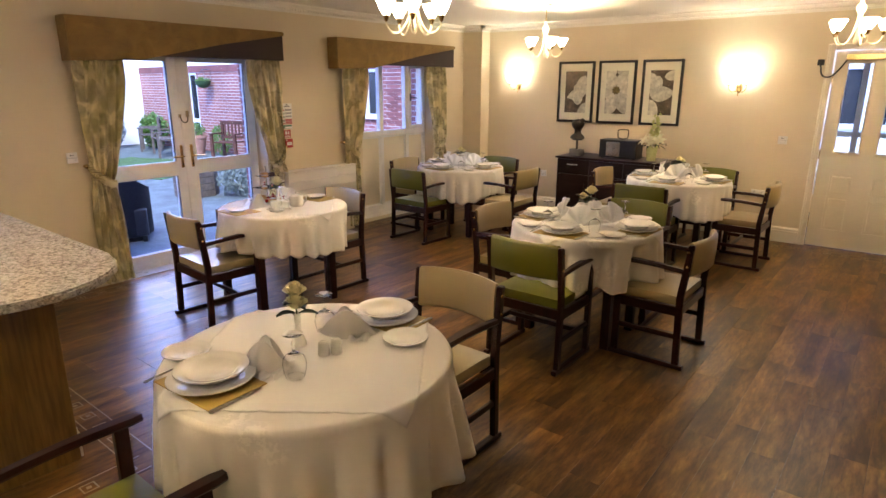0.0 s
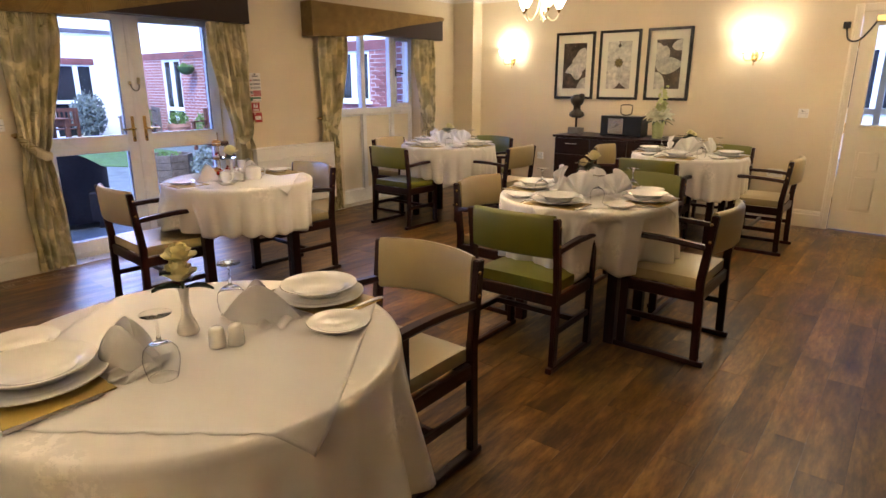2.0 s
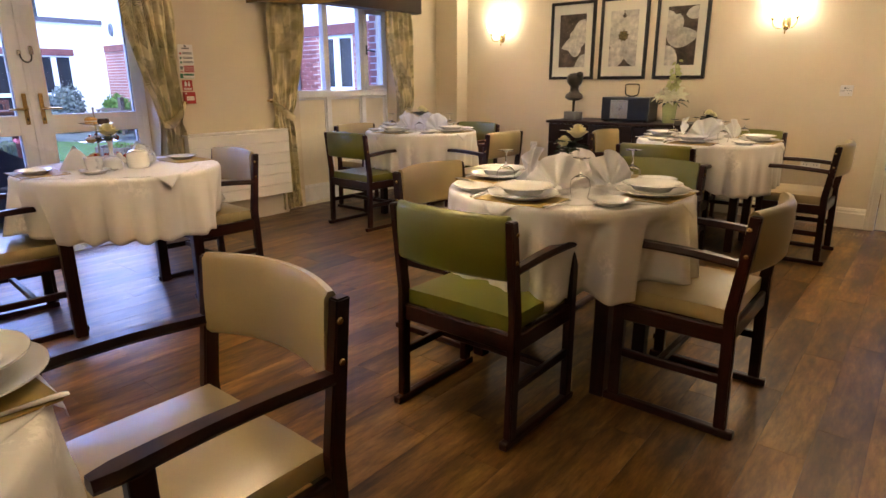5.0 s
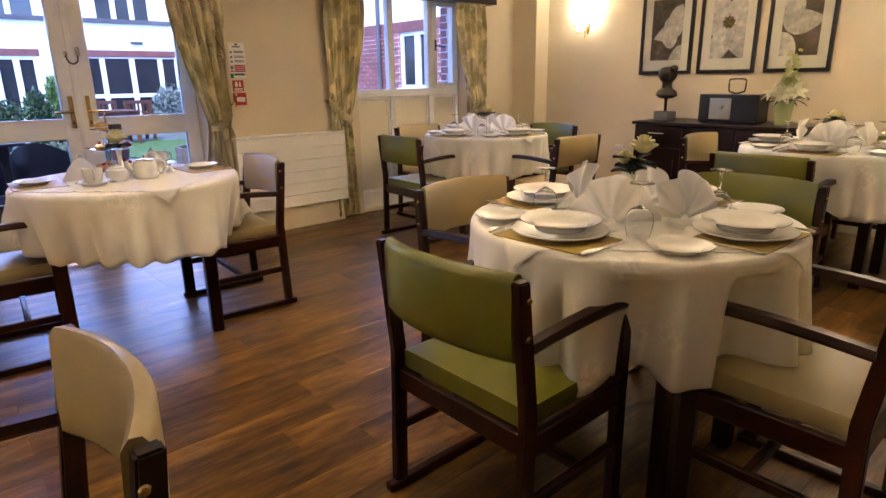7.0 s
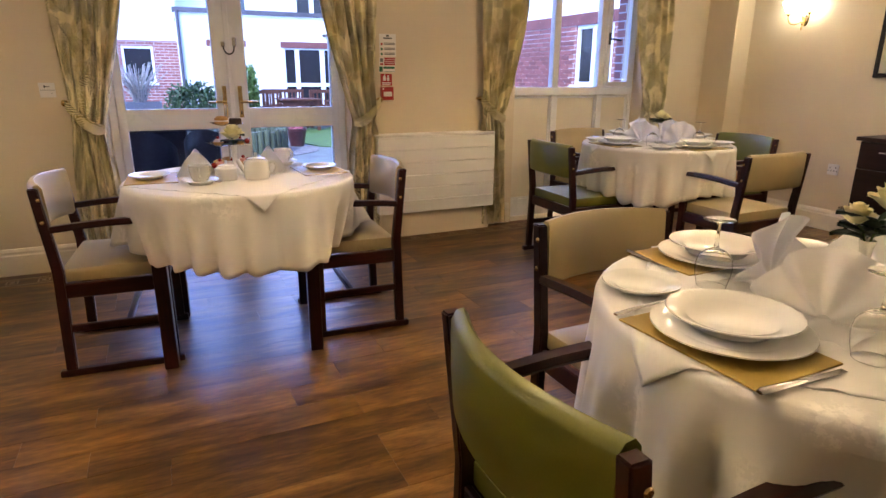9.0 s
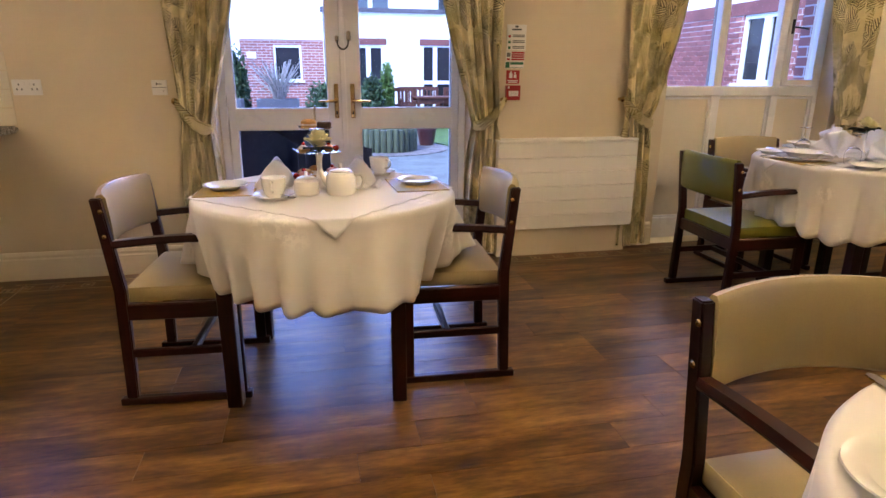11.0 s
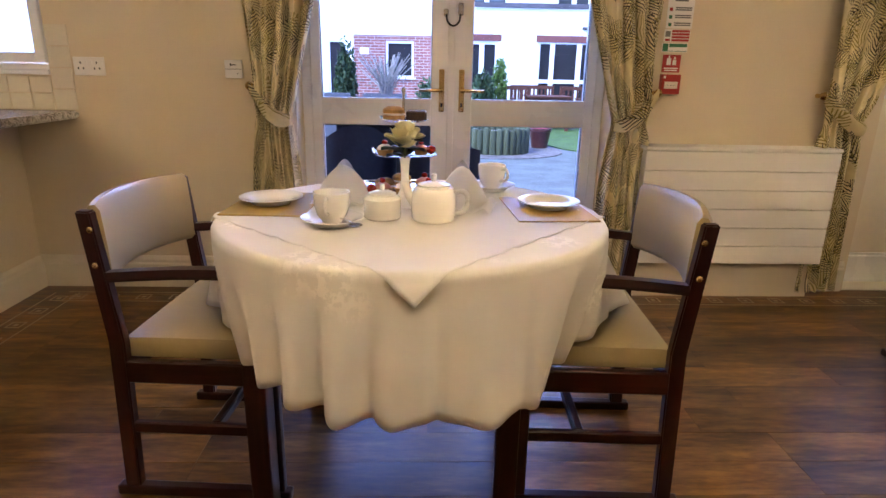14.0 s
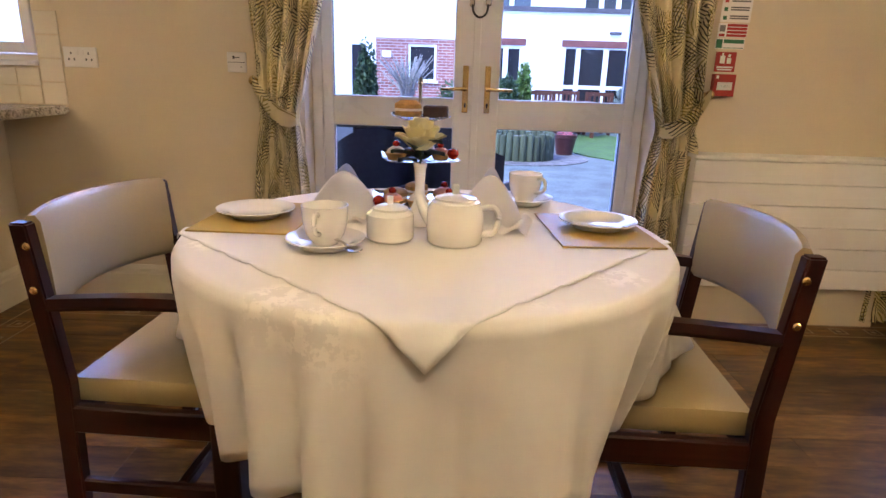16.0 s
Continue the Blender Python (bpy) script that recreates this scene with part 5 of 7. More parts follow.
tea_cup(-3.765, 2.645, -5)
tea_cup(-4.215, 3.065, 40)
cutlery("teaspoon", -3.735, 2.675, -55, TZ + 0.012)
s = thing("sugar_bowl", "white china lidded sugar bowl", "sugar bowl", pose(-3.835, 2.757, TZ))
smooth(part("bowl", lathe(bmesh.new(), [(0.0, 0.0), (0.042, 0.0), (0.0455, 0.004), (0.0455, 0.050), (0.036, 0.058), (0.0, 0.058)], 32), M_CHINA, s))
lid = smooth(part("lid", lathe(bmesh.new(), [(0.034, 0.0585), (0.034, 0.062), (0.018, 0.068), (0.006, 0.069), (0.006, 0.084), (0.0, 0.085)], 28), M_CHINA, s))
p = thing("teapot", "white china teapot with a knobbed lid", "teapot", pose(-3.825, 2.882, TZ))
smooth(part("pot_body", lathe(bmesh.new(), [(0.0, 0.0), (0.049, 0.0), (0.053, 0.005), (0.0545, 0.03), (0.053, 0.066), (0.046, 0.080), (0.038, 0.083), (0.0, 0.083)], 36), M_CHINA, p))
smooth(part("lid", lathe(bmesh.new(), [(0.039, 0.083), (0.040, 0.087), (0.024, 0.092), (0.007, 0.094), (0.007, 0.110), (0.004, 0.113), (0.0, 0.113)], 28), M_CHINA, p))
smooth(part("handle", tube(bmesh.new(), bend([(0.012, 0.045, 0.068), (0.016, 0.072, 0.072), (0.018, 0.082, 0.050), (0.015, 0.072, 0.024), (0.011, 0.048, 0.018)]), 0.006, 8), M_CHINA, p))
smooth(part("spout", tube(bmesh.new(), [(-0.03, -0.042, 0.030), (-0.045, -0.060, 0.050), (-0.052, -0.072, 0.078)], [0.016, 0.012, 0.009], 10), M_CHINA, p))
napkin_peak(-4.005, 2.64, 100, 14, 0.112, 0.19)
napkin_peak(-3.99, 2.965, 75, 16, 0.115, 0.17)
bud_vase(-3.956, 2.808, [(0.0, 0.0, 0.030, 0.052)], 0.132, 8, 6)

# three-tier cake stand
st = thing("cake_stand", "three-tier glass and steel cake stand with small cakes", "cake stand", pose(-4.085, 2.80, TZ, 0, 0, 8))
M_TIER = clear_glass("cake plate glass", (0.90, 0.97, 0.96), 0.02)
part("rod", tube(bmesh.new(), [(0, 0, 0.0), (0, 0, 0.292)], 0.004, 8), M_CHROME, st)
smooth(part("finial", lathe(bmesh.new(), [(0.0, 0.288), (0.007, 0.290), (0.0055, 0.302), (0.0, 0.305)], 12), M_CHROME, st))
M_SPONGE = surf("golden pastry", (0.52, 0.29, 0.09), 0.7, vary=0.25, coarse=30, fine=120, bump=0.4)
M_CHOC = surf("chocolate cake", (0.045, 0.018, 0.010), 0.6, vary=0.3, coarse=30, fine=150, bump=0.4)
M_ICING = surf("white icing", (0.78, 0.70, 0.62), 0.5, vary=0.08, coarse=30)
M_PINK = surf("pink icing", (0.62, 0.25, 0.17), 0.5, vary=0.12, coarse=30, bump=0.3)
M_CHERRY = surf("red berry", (0.36, 0.018, 0.010), 0.2, vary=0.2, coarse=40)
for z, half in ((0.018, 0.105), (0.118, 0.085), (0.210, 0.062)):
    def dish(u, v, half=half, z=z):
        x, y = (u - 0.5) * 2, (v - 0.5) * 2
        return Vector((x * half, y * half, z + 0.010 * max(abs(x), abs(y)) ** 3 + 0.004 * (x * y) ** 2))
    part("tier", sheet(bmesh.new(), 12, 12, dish, thick=0.004), M_TIER, st, "square clear glass tier")


def cake(kind, x, y, z, r, seed):
    rng = random.Random(seed)
    m = pose(*(Vector((-4.085, 2.80, TZ)) + Matrix.Rotation(radians(8), 3, "Z") @ Vector((x, y, z + 0.0075))), 0, 0, rng.uniform(0, 90))
    t = thing("cake", {"tart": "small golden fruit tart with white icing", "scone": "round golden scone with cream filling", "brownie": "square of dark chocolate cake", "bun": "small pink iced bun"}[kind], "cake", m, "cakes on the stand")
    if kind == "brownie":
        part("sponge", boxed(-r, r, -r * 0.8, r * 0.8, 0, r * 0.95, 0.004, 2), M_CHOC, t)
    elif kind == "scone":
        smooth(part("lower_half", lathe(bmesh.new(), [(0.0, 0.0), (r * 0.95, 0.002), (r, r * 0.3), (r * 0.9, r * 0.45), (0.0, r * 0.45)], 18), M_SPONGE, t))
        smooth(part("cream", lathe(bmesh.new(), [(0.0, r * 0.44), (r * 1.02, r * 0.46), (r * 1.0, r * 0.62), (0.0, r * 0.64)], 18, wave=lambda a, q: 1 + 0.05 * math.sin(5 * a)), M_ICING, t, "cream filling"))
        smooth(part("upper_half", lathe(bmesh.new(), [(0.0, r * 0.62), (r, r * 0.64), (r * 0.98, r * 0.95), (r * 0.6, r * 1.2), (0.0, r * 1.25)], 18), M_SPONGE, t))
    else:
        smooth(part("case", lathe(bmesh.new(), [(0.0, 0.0), (r * 0.7, 0.0), (r, r * 0.62), (r * 0.9, r * 0.66), (0.0, r * 0.66)], 20, wave=lambda a, q: 1 + 0.035 * math.cos(14 * a)), M_SPONGE, t))
        smooth(part("topping", lathe(bmesh.new(), [(r * 0.88, r * 0.64), (r * 0.78, r * 0.9), (r * 0.4, r * 1.15), (0.0, r * 1.2)], 18, wave=lambda a, q: 1 + 0.06 * math.cos(6 * a + q * 90)), M_PINK if kind == "bun" else M_ICING, t))
        smooth(part("berry", lathe(bmesh.new(), [(0.0, r * 1.1), (r * 0.3, r * 1.25), (r * 0.33, r * 1.45), (r * 0.18, r * 1.65), (0.0, r * 1.68)], 12), M_CHERRY, t, "red berry on top"))


cake("scone", 0.015, -0.028, 0.210, 0.030, 1)
cake("brownie", 0.015, 0.034, 0.210, 0.027, 2)
cake("tart", 0.035, -0.055, 0.118, 0.025, 3)
cake("brownie", 0.0, -0.012, 0.118, 0.022, 4)
cake("bun", 0.03, 0.045, 0.118, 0.023, 5)
cake("tart", -0.045, 0.02, 0.118, 0.024, 6)
cake("bun", 0.075, -0.065, 0.018, 0.027, 7)
cake("tart", 0.072, -0.008, 0.018, 0.026, 8)
cake("scone", 0.025, -0.055, 0.018, 0.028, 9)
cake("tart", 0.065, 0.062, 0.018, 0.025, 10)
cake("bun", 0.0, 0.06, 0.018, 0.027, 11)
cake("scone", -0.05, 0.0, 0.018, 0.028, 12)
for bx, by, bz in ((0.065, 0.068, 0.118), (0.085, 0.092, 0.018), (0.09, -0.095, 0.018)):
    q = Vector((-4.085, 2.80, TZ)) + Matrix.Rotation(radians(8), 3, "Z") @ Vector((bx, by, bz + 0.012))
    o = smooth(part("strawberry", lathe(bmesh.new(), [(0.0, 0.0), (0.009, 0.004), (0.0135, 0.013), (0.011, 0.022), (0.0, 0.026)], 14), M_CHERRY))
    o.location = q
    put(o, "ripe red strawberry on the cake stand", "strawberry", "strawberries")

# ---- wall fittings ----
r = thing("radiator_cover", "white low-surface radiator with horizontal grooves", "radiator", pose(WX, 3.957, -0.008))
part("body", boxed(0.02, 0.116, 0.006, 0.984, 0.205, 0.795, 0.006, 2), M_RAD, r)
for i in range(6):
    z0 = 0.203 + 0.0975 * i
    part("slat", boxed(0.112, 0.140, 0.0, 0.990, z0, z0 + 0.0938, 0.003, 2), M_RAD, r)
part("top_cap", boxed(0.0, 0.143, -0.002, 0.992, 0.789, 0.806, 0.004, 2), M_RAD, r)
part("plinth", boxed(0.02, 0.10, 0.02, 0.97, 0.008, 0.206), M_WALL, r)


def wall_plate(y, z, w, h, double, x=None):
    t = thing("wall_socket" if double else "wall_switch", "white plastic double power socket on the wall" if double else "white plastic wall switch with a dark key slot", "socket" if double else "switch", pose(WX, y, z))
    part("face", boxed(0.0, 0.011, -w / 2, w / 2, -h / 2, h / 2, 0.003, 2), M_WHITE, t)
    if double:
        for s in (-1, 1):
            c = s * w * 0.26
            for dy, dz in ((0, 0.016), (-0.012, -0.010), (0.012, -0.010)):
                part("slot", boxed(0.0105, 0.0118, c + dy - 0.003, c + dy + 0.003, dz - 0.005, dz + 0.005), M_BLACK, t)
            part("rocker", boxed(0.010, 0.0155, s * 0.012 - 0.007, s * 0.012 + 0.007, 0.008, 0.030, 0.002), M_WHITE, t)
    else:
        part("divider", boxed(0.0105, 0.0118, -w * 0.45, w * 0.45, -0.001, 0.001), M_BLACK, t)
        part("key_slot", box(boxed(0.0105, 0.0118, -0.016, 0.014, 0.018, 0.022), 0.0105, 0.0118, -0.016, -0.008, 0.014, 0.027), M_BLACK, t)
        part("lamp_dot", boxed(0.0105, 0.0118, 0.018, 0.022, -0.022, -0.018), M_BLACK, t)
    return t


wall_plate(1.236, 1.127, 0.147, 0.086, True)
wall_plate(1.926, 1.126, 0.084, 0.086, False)
o = wall_plate(0, 0, 0.092, 0.088, False)
o.matrix_basis = pose(-1.244, WY, 1.13, 0, 0, -90)
o = wall_plate(0, 0, 0.088, 0.088, True)
o.matrix_basis = pose(-4.18, WY, 0.505, 0, 0, -90)
o = wall_plate(0, 0, 0.147, 0.086, True)
o.matrix_basis = pose(-1.415, WY, 0.52, 0, 0, -90)


def notice(name, label, y0, y1, z0, z1, mat, bars=(), depth=0.003):
    """A flat notice on the window wall; bars: (u0, u1, v0, v1, material) as parts of its face."""
    t = thing(name, label, "sign", pose(WX, y0, z0))
    w, h = y1 - y0, z1 - z0
    part("board", boxed(0.0, depth, 0.0, w, 0.0, h, 0.0008), mat, t)
    for u0, u1, v0, v1, m in bars:
        part("print", boxed(depth - 0.0002, depth + 0.0008, u0 * w, u1 * w, v0 * h, v1 * h), m, t)
    return t


txt = [(0.30, 0.92, v, v + 0.035, M_INKY) for v in (0.08, 0.14, 0.30, 0.36, 0.52, 0.58)] + [(0.08, 0.20, v, v + 0.10, m) for v, m in ((0.06, M_GREENSIGN), (0.28, M_GREENSIGN), (0.50, M_RED))] + [(0.25, 0.75, 0.78, 0.84, M_INKY), (0.42, 0.58, 0.88, 0.96, M_INKY)]
notice("fire_notice", "white fire action notice with small print", 4.030, 4.160, 1.356, 1.514, M_WHITE, txt)
notice("no_entry_notice", "red and white safety notice with a pictogram", 4.027, 4.155, 1.294, 1.352, M_WHITE, [(0.30, 0.98, v, v + 0.19, M_RED) for v in (0.04, 0.28, 0.52, 0.76)] + [(0.05, 0.24, 0.05, 0.25, M_RED), (0.05, 0.24, 0.40, 0.85, M_STONE)])
notice("exit_notice", "green and white safety notice with a pictogram", 4.023, 4.151, 1.246, 1.289, M_WHITE, [(0.28, 0.97, 0.55, 0.92, M_GREENSIGN), (0.03, 0.24, 0.08, 0.92, M_GREENSIGN), (0.28, 0.97, 0.08, 0.14, M_GREENSIGN)])
notice("call_point_sign", "red fire alarm call point sign with a white pictogram", 4.035, 4.125, 1.150, 1.234, M_RED, [(0.22, 0.46, 0.42, 0.80, M_WHITE), (0.30, 0.38, 0.80, 0.95, M_WHITE), (0.56, 0.76, 0.42, 0.70, M_WHITE), (0.60, 0.72, 0.74, 0.88, M_WHITE), (0.10, 0.90, 0.20, 0.27, M_WHITE), (0.15, 0.85, 0.08, 0.15, M_WHITE)])
cpt = notice("fire_call_point", "red break-glass fire alarm call point with a white panel", 4.031, 4.125, 1.046, 1.140, M_RED, [(0.16, 0.86, 0.28, 0.64, M_WHITE), (0.30, 0.42, 0.43, 0.49, M_INKY), (0.48, 0.56, 0.41, 0.51, M_INKY), (0.62, 0.74, 0.43, 0.49, M_INKY), (0.08, 0.20, 0.80, 0.93, M_WHITE)], 0.032)

# ---- framed flower prints ----
M_BLACKFRAME = wood_grain("black picture frame", (0.008, 0.006, 0.005), (0.018, 0.013, 0.011), 0.35, axis=2)
M_MOUNT = surf("cream picture mount", (0.76, 0.70, 0.57), 0.8, vary=0.02)
M_PRINT = surf("brown print ground", (0.14, 0.095, 0.065), 0.6, vary=0.55, coarse=7, fine=20, bump=0)
M_PETAL = surf("white printed petals", (0.72, 0.65, 0.55), 0.6, vary=0.30, coarse=8, fine=30, bump=0, each=0.18)
M_CENTRE = surf("olive printed stamens", (0.22, 0.16, 0.05), 0.6, vary=0.5, coarse=60, bump=0)


def petal_shape(bm, x, z, ang, length, width, lift, clip):
    """A flat printed petal clipped to the print's window."""
    pts = []
    c, s = math.cos(radians(ang)), math.sin(radians(ang))
    for k in range(25):
        t = k / 24
        for_side = 1 if k <= 12 else -1
        v = t * 2 if k <= 12 else 2 - t * 2
        w = width * math.sin(math.pi * v ** 0.75) ** 0.8 * for_side * 0.5 if 0 < v < 1 else 0
        px, pz = x + c * length * v - s * w, z + s * length * v + c * w
        pts.append((min(max(px, clip[0]), clip[1]), min(max(pz, clip[2]), clip[3])))
    outl = []
    for q in pts:
        if not outl or (abs(q[0] - outl[-1][0]) + abs(q[1] - outl[-1][1])) > 1e-4:
            outl.append(q)
    if len(outl) > 3:
        try:
            bm.faces.new([bm.verts.new((px, -lift, pz)) for px, pz in outl[:-1]])
        except ValueError:
            pass


def print_frame(x0, x1, z0, z1, label, petals, centre):
    t = thing("framed_print", label, "picture", pose((x0 + x1) / 2, WY, (z0 + z1) / 2), "row of flower prints")
    w, h, b = (x1 - x0) / 2, (z1 - z0) / 2, 0.030
    bm = bmesh.new()
    box(bm, -w, -w + b, -0.030, 0.0, -h, h, 0.003)
    box(bm, w - b, w, -0.030, 0.0, -h, h, 0.003)
    box(bm, -w + b, w - b, -0.030, 0.0, h - b, h, 0.003)
    box(bm, -w + b, w - b, -0.030, 0.0, -h, -h + b, 0.003)
    part("frame", bm, M_BLACKFRAME, t, "black wooden frame")
    part("mount", boxed(-w + b - 0.001, w - b + 0.001, -0.014, -0.002, -h + b - 0.001, h - b + 0.001), M_MOUNT, t)
    pw, ph = w - 0.105, h - 0.125
    part("print", boxed(-pw, pw, -0.0155, -0.013, -ph, ph), M_PRINT, t, "sepia flower print")
    clip = (-pw, pw, -ph, ph)
    for k, (px, pz, ang, ln, wd) in enumerate(petals):
        bm = bmesh.new()
        petal_shape(bm, px * pw, pz * ph, ang, ln * 1.12, wd * 1.15, 0.0160 + 0.0003 * k, clip)
        part("petal", bm, M_PETAL, t)
    if centre:
        bm = lathe(bmesh.new(), [(0.0, 0.019), (centre[2], 0.0186)], 24, wave=lambda a, z: 1 + 0.2 * math.sin(9 * a))
        bmesh.ops.transform(bm, matrix=pose(centre[0] * pw, 0, centre[1] * ph, 90, 0, 0), verts=bm.verts)
        part("stamens", bm, M_CENTRE, t)
    part("glazing", boxed(-w + b, w - b, -0.0235, -0.0215, -h + b, h - b), M_PANE, t, "clear picture glass")
    return t


print_frame(-4.008, -3.498, 1.232, 2.010, "black-framed sepia print of pale lily petals", [(0.9, 0.8, -105, 0.30, 0.16), (1.0, 0.1, 200, 0.26, 0.13), (0.7, -0.35, 170, 0.14, 0.14), (1.0, -0.5, -110, 0.30, 0.11), (-0.2, 0.15, 30, 0.18, 0.07)], None)
print_frame(-3.438, -2.943, 1.232, 2.010, "black-framed sepia print of an open white flower", [(0.0, 0.12, 128, 0.28, 0.17), (0.0, 0.12, 52, 0.28, 0.17), (0.0, 0.1, 190, 0.22, 0.15), (0.0, 0.1, -10, 0.22, 0.15), (0.0, 0.0, -112, 0.32, 0.16), (0.0, 0.0, -58, 0.32, 0.15), (0.0, 0.95, 180, 0.16, 0.09), (0.0, 0.95, 0, 0.16, 0.09)], (0.0, 0.10, 0.05))
print_frame(-2.868, -2.378, 1.232, 2.010, "black-framed sepia print of drooping white petals", [(-0.2, 0.75, 250, 0.24, 0.13), (0.2, 0.7, 10, 0.22, 0.10), (-1.0, 0.9, -80, 0.28, 0.14), (-0.95, -0.1, 6, 0.27, 0.16), (-1.0, -0.3, -70, 0.26, 0.13)], None)

# ---- sideboard and what stands on it ----
sb = thing("sideboard", "dark espresso wood sideboard with drawers and steel handles", "sideboard", pose(-3.685, 6.905, 0))
SW = 1.345
part("carcass", boxed(0.01, SW - 0.01, 0.022, 0.555, 0.06, 0.812, 0.003), M_VENEER, sb)
part("top_board", boxed(-0.012, SW + 0.012, -0.012, 0.565, 0.812, 0.838, 0.004, 2), M_VENEER, sb)
part("plinth", boxed(0.03, SW - 0.03, 0.05, 0.54, 0.0, 0.062), M_VENEER, sb)
for i in range(3):
    a = 0.016 + i * (SW - 0.03) / 3
    b = a + (SW - 0.03) / 3 - 0.006
    for nm, z0, z1 in (("drawer", 0.625, 0.804), ("cupboard_door", 0.07, 0.618)):
        d = part(nm, boxed(a, b, 0.0, 0.022, z0, z1, 0.003), M_VENEER, sb)
        hz = z1 - 0.06 if nm == "drawer" else z1 - 0.16
        if nm == "drawer":
            part("handle", box(box(boxed((a + b) / 2 - 0.075, (a + b) / 2 + 0.075, -0.026, -0.016, hz - 0.005, hz + 0.005, 0.002), (a + b) / 2 - 0.07, (a + b) / 2 - 0.06, -0.018, 0.001, hz - 0.004, hz + 0.004), (a + b) / 2 + 0.06, (a + b) / 2 + 0.07, -0.018, 0.001, hz - 0.004, hz + 0.004), M_CHROME, d, "brushed steel bar handle")
        else:
            part("handle", boxed(b - 0.05, b - 0.04, -0.022, 0.001, hz - 0.07, hz + 0.07, 0.002), M_CHROME, d, "brushed steel bar handle")
# bust: one turned and shaped mesh on a rod and a block
bm = bmesh.new()
box(bm, -0.085, 0.085, -0.05, 0.05, 0.0, 0.078, 0.003)
tube(bm, [(0, 0, 0.07), (0, 0, 0.20)], 0.012, 12)
lathe(bm, [(0.0, 0.185), (0.07, 0.19), (0.098, 0.215), (0.088, 0.245), (0.05, 0.27), (0.034, 0.295), (0.036, 0.32), (0.05, 0.335), (0.062, 0.36), (0.066, 0.39), (0.060, 0.415), (0.040, 0.435), (0.0, 0.442)], 24, wave=lambda a, z: (1.0 if z > 0.28 else 1 - 0.38 * abs(math.sin(a))) * (1 + 0.05 * math.sin(7 * a + 60 * z) * (z > 0.36)))
lathe(bm, [(0.0, -0.03), (0.024, -0.018), (0.03, 0.0), (0.022, 0.02), (0.0, 0.028)], 14, (0.055, 0.0, 0.425))
lathe(bm, [(0.0, -0.012), (0.010, -0.006), (0.011, 0.004), (0.0, 0.016)], 10, (-0.062, -0.012, 0.365))
for v in bm.verts:
    if v.co.z > 0.2:
        v.co.x, v.co.y, v.co.z = v.co.x * 1.22, v.co.y * 1.22, 0.2 + (v.co.z - 0.2) * 1.06
ob = smooth(part("bust_sculpture", bm, [M_BRONZE, M_STONE]), 50)
for f in ob.data.polygons:
    f.material_index = 1 if f.center.z < 0.079 else 0
ob.matrix_basis = pose(-3.515, 7.12, 0.838, 0, 0, -20)
put(ob, "dark bronze head sculpture on a grey block", "sculpture")
rd = thing("radio", "black stereo unit with a silver control panel", "radio", pose(-2.935, 7.14, 0.838, 0, 0, 0))
part("cabinet", boxed(-0.235, 0.235, -0.11, 0.11, 0.008, 0.230, 0.008, 2), M_BLACK, rd)
part("control_panel", boxed(-0.145, 0.030, -0.116, -0.109, 0.030, 0.200, 0.003), M_CHROME, rd, "brushed silver control panel")
b = lathe(bmesh.new(), [(0.0, 0.014), (0.022, 0.013), (0.024, 0.0)], 18)
bmesh.ops.transform(b, matrix=pose(-0.055, -0.116, 0.135, 90, 0, 0), verts=b.verts)
part("dial", b, M_CHROME, rd, "round silver dial")
for s in (-1, 1):
    part("foot", boxed(s * 0.2 - 0.015, s * 0.2 + 0.015, -0.09, 0.09, 0.0, 0.009), M_BLACK, rd)
an = thing("loop_aerial", "small dark square loop aerial standing on the stereo", "aerial", pose(-2.92, 7.14, 1.068, 0, 0, 12))
smooth(part("loop", tube(bmesh.new(), bend([(-0.02, 0, 0.012), (-0.055, 0, 0.02), (-0.062, 0, 0.07), (-0.058, 0, 0.112), (0.0, 0, 0.118), (0.058, 0, 0.112), (0.062, 0, 0.07), (0.055, 0, 0.02), (0.02, 0, 0.012)], 3), 0.006, 8), M_BRONZE, an))
part("foot", boxed(-0.03, 0.03, -0.02, 0.02, 0.0, 0.012, 0.002), M_BRONZE, an)
vs = thing("flower_vase", "pale green vase with white lilies and an orchid spray", "vase", pose(-2.545, 7.12, 0.838))
M_CELADON = surf("pale green glaze", (0.50, 0.54, 0.26), 0.2, vary=0.05)
M_LILY = surf("cream lily petals", (0.78, 0.76, 0.56), 0.6, vary=0.08, coarse=20)
M_ORCHID = surf("lime orchid petals", (0.56, 0.58, 0.24), 0.6, vary=0.15, coarse=20)
smooth(part("vase_body", lathe(bmesh.new(), [(0.0, 0.0), (0.050, 0.0), (0.052, 0.004), (0.060, 0.10), (0.068, 0.185), (0.064, 0.185), (0.055, 0.10), (0.0, 0.09)], 28), M_CELADON, vs))
rng = random.Random(5)
leaves = bmesh.new()
for i in range(14):
    a = 2 * math.pi * i / 14 + rng.uniform(-0.2, 0.2)
    leaf_blade(leaves, (0.03 * math.cos(a), 0.03 * math.sin(a), 0.18), a, rng.uniform(0.08, 0.16), 0.028, rng.uniform(0.02, 0.09), 0.5)
bmesh.ops.solidify(leaves, geom=leaves.faces[:], thickness=0.0008)
smooth(part("foliage", leaves, M_LEAF, vs, "dark green leaves"), 80)
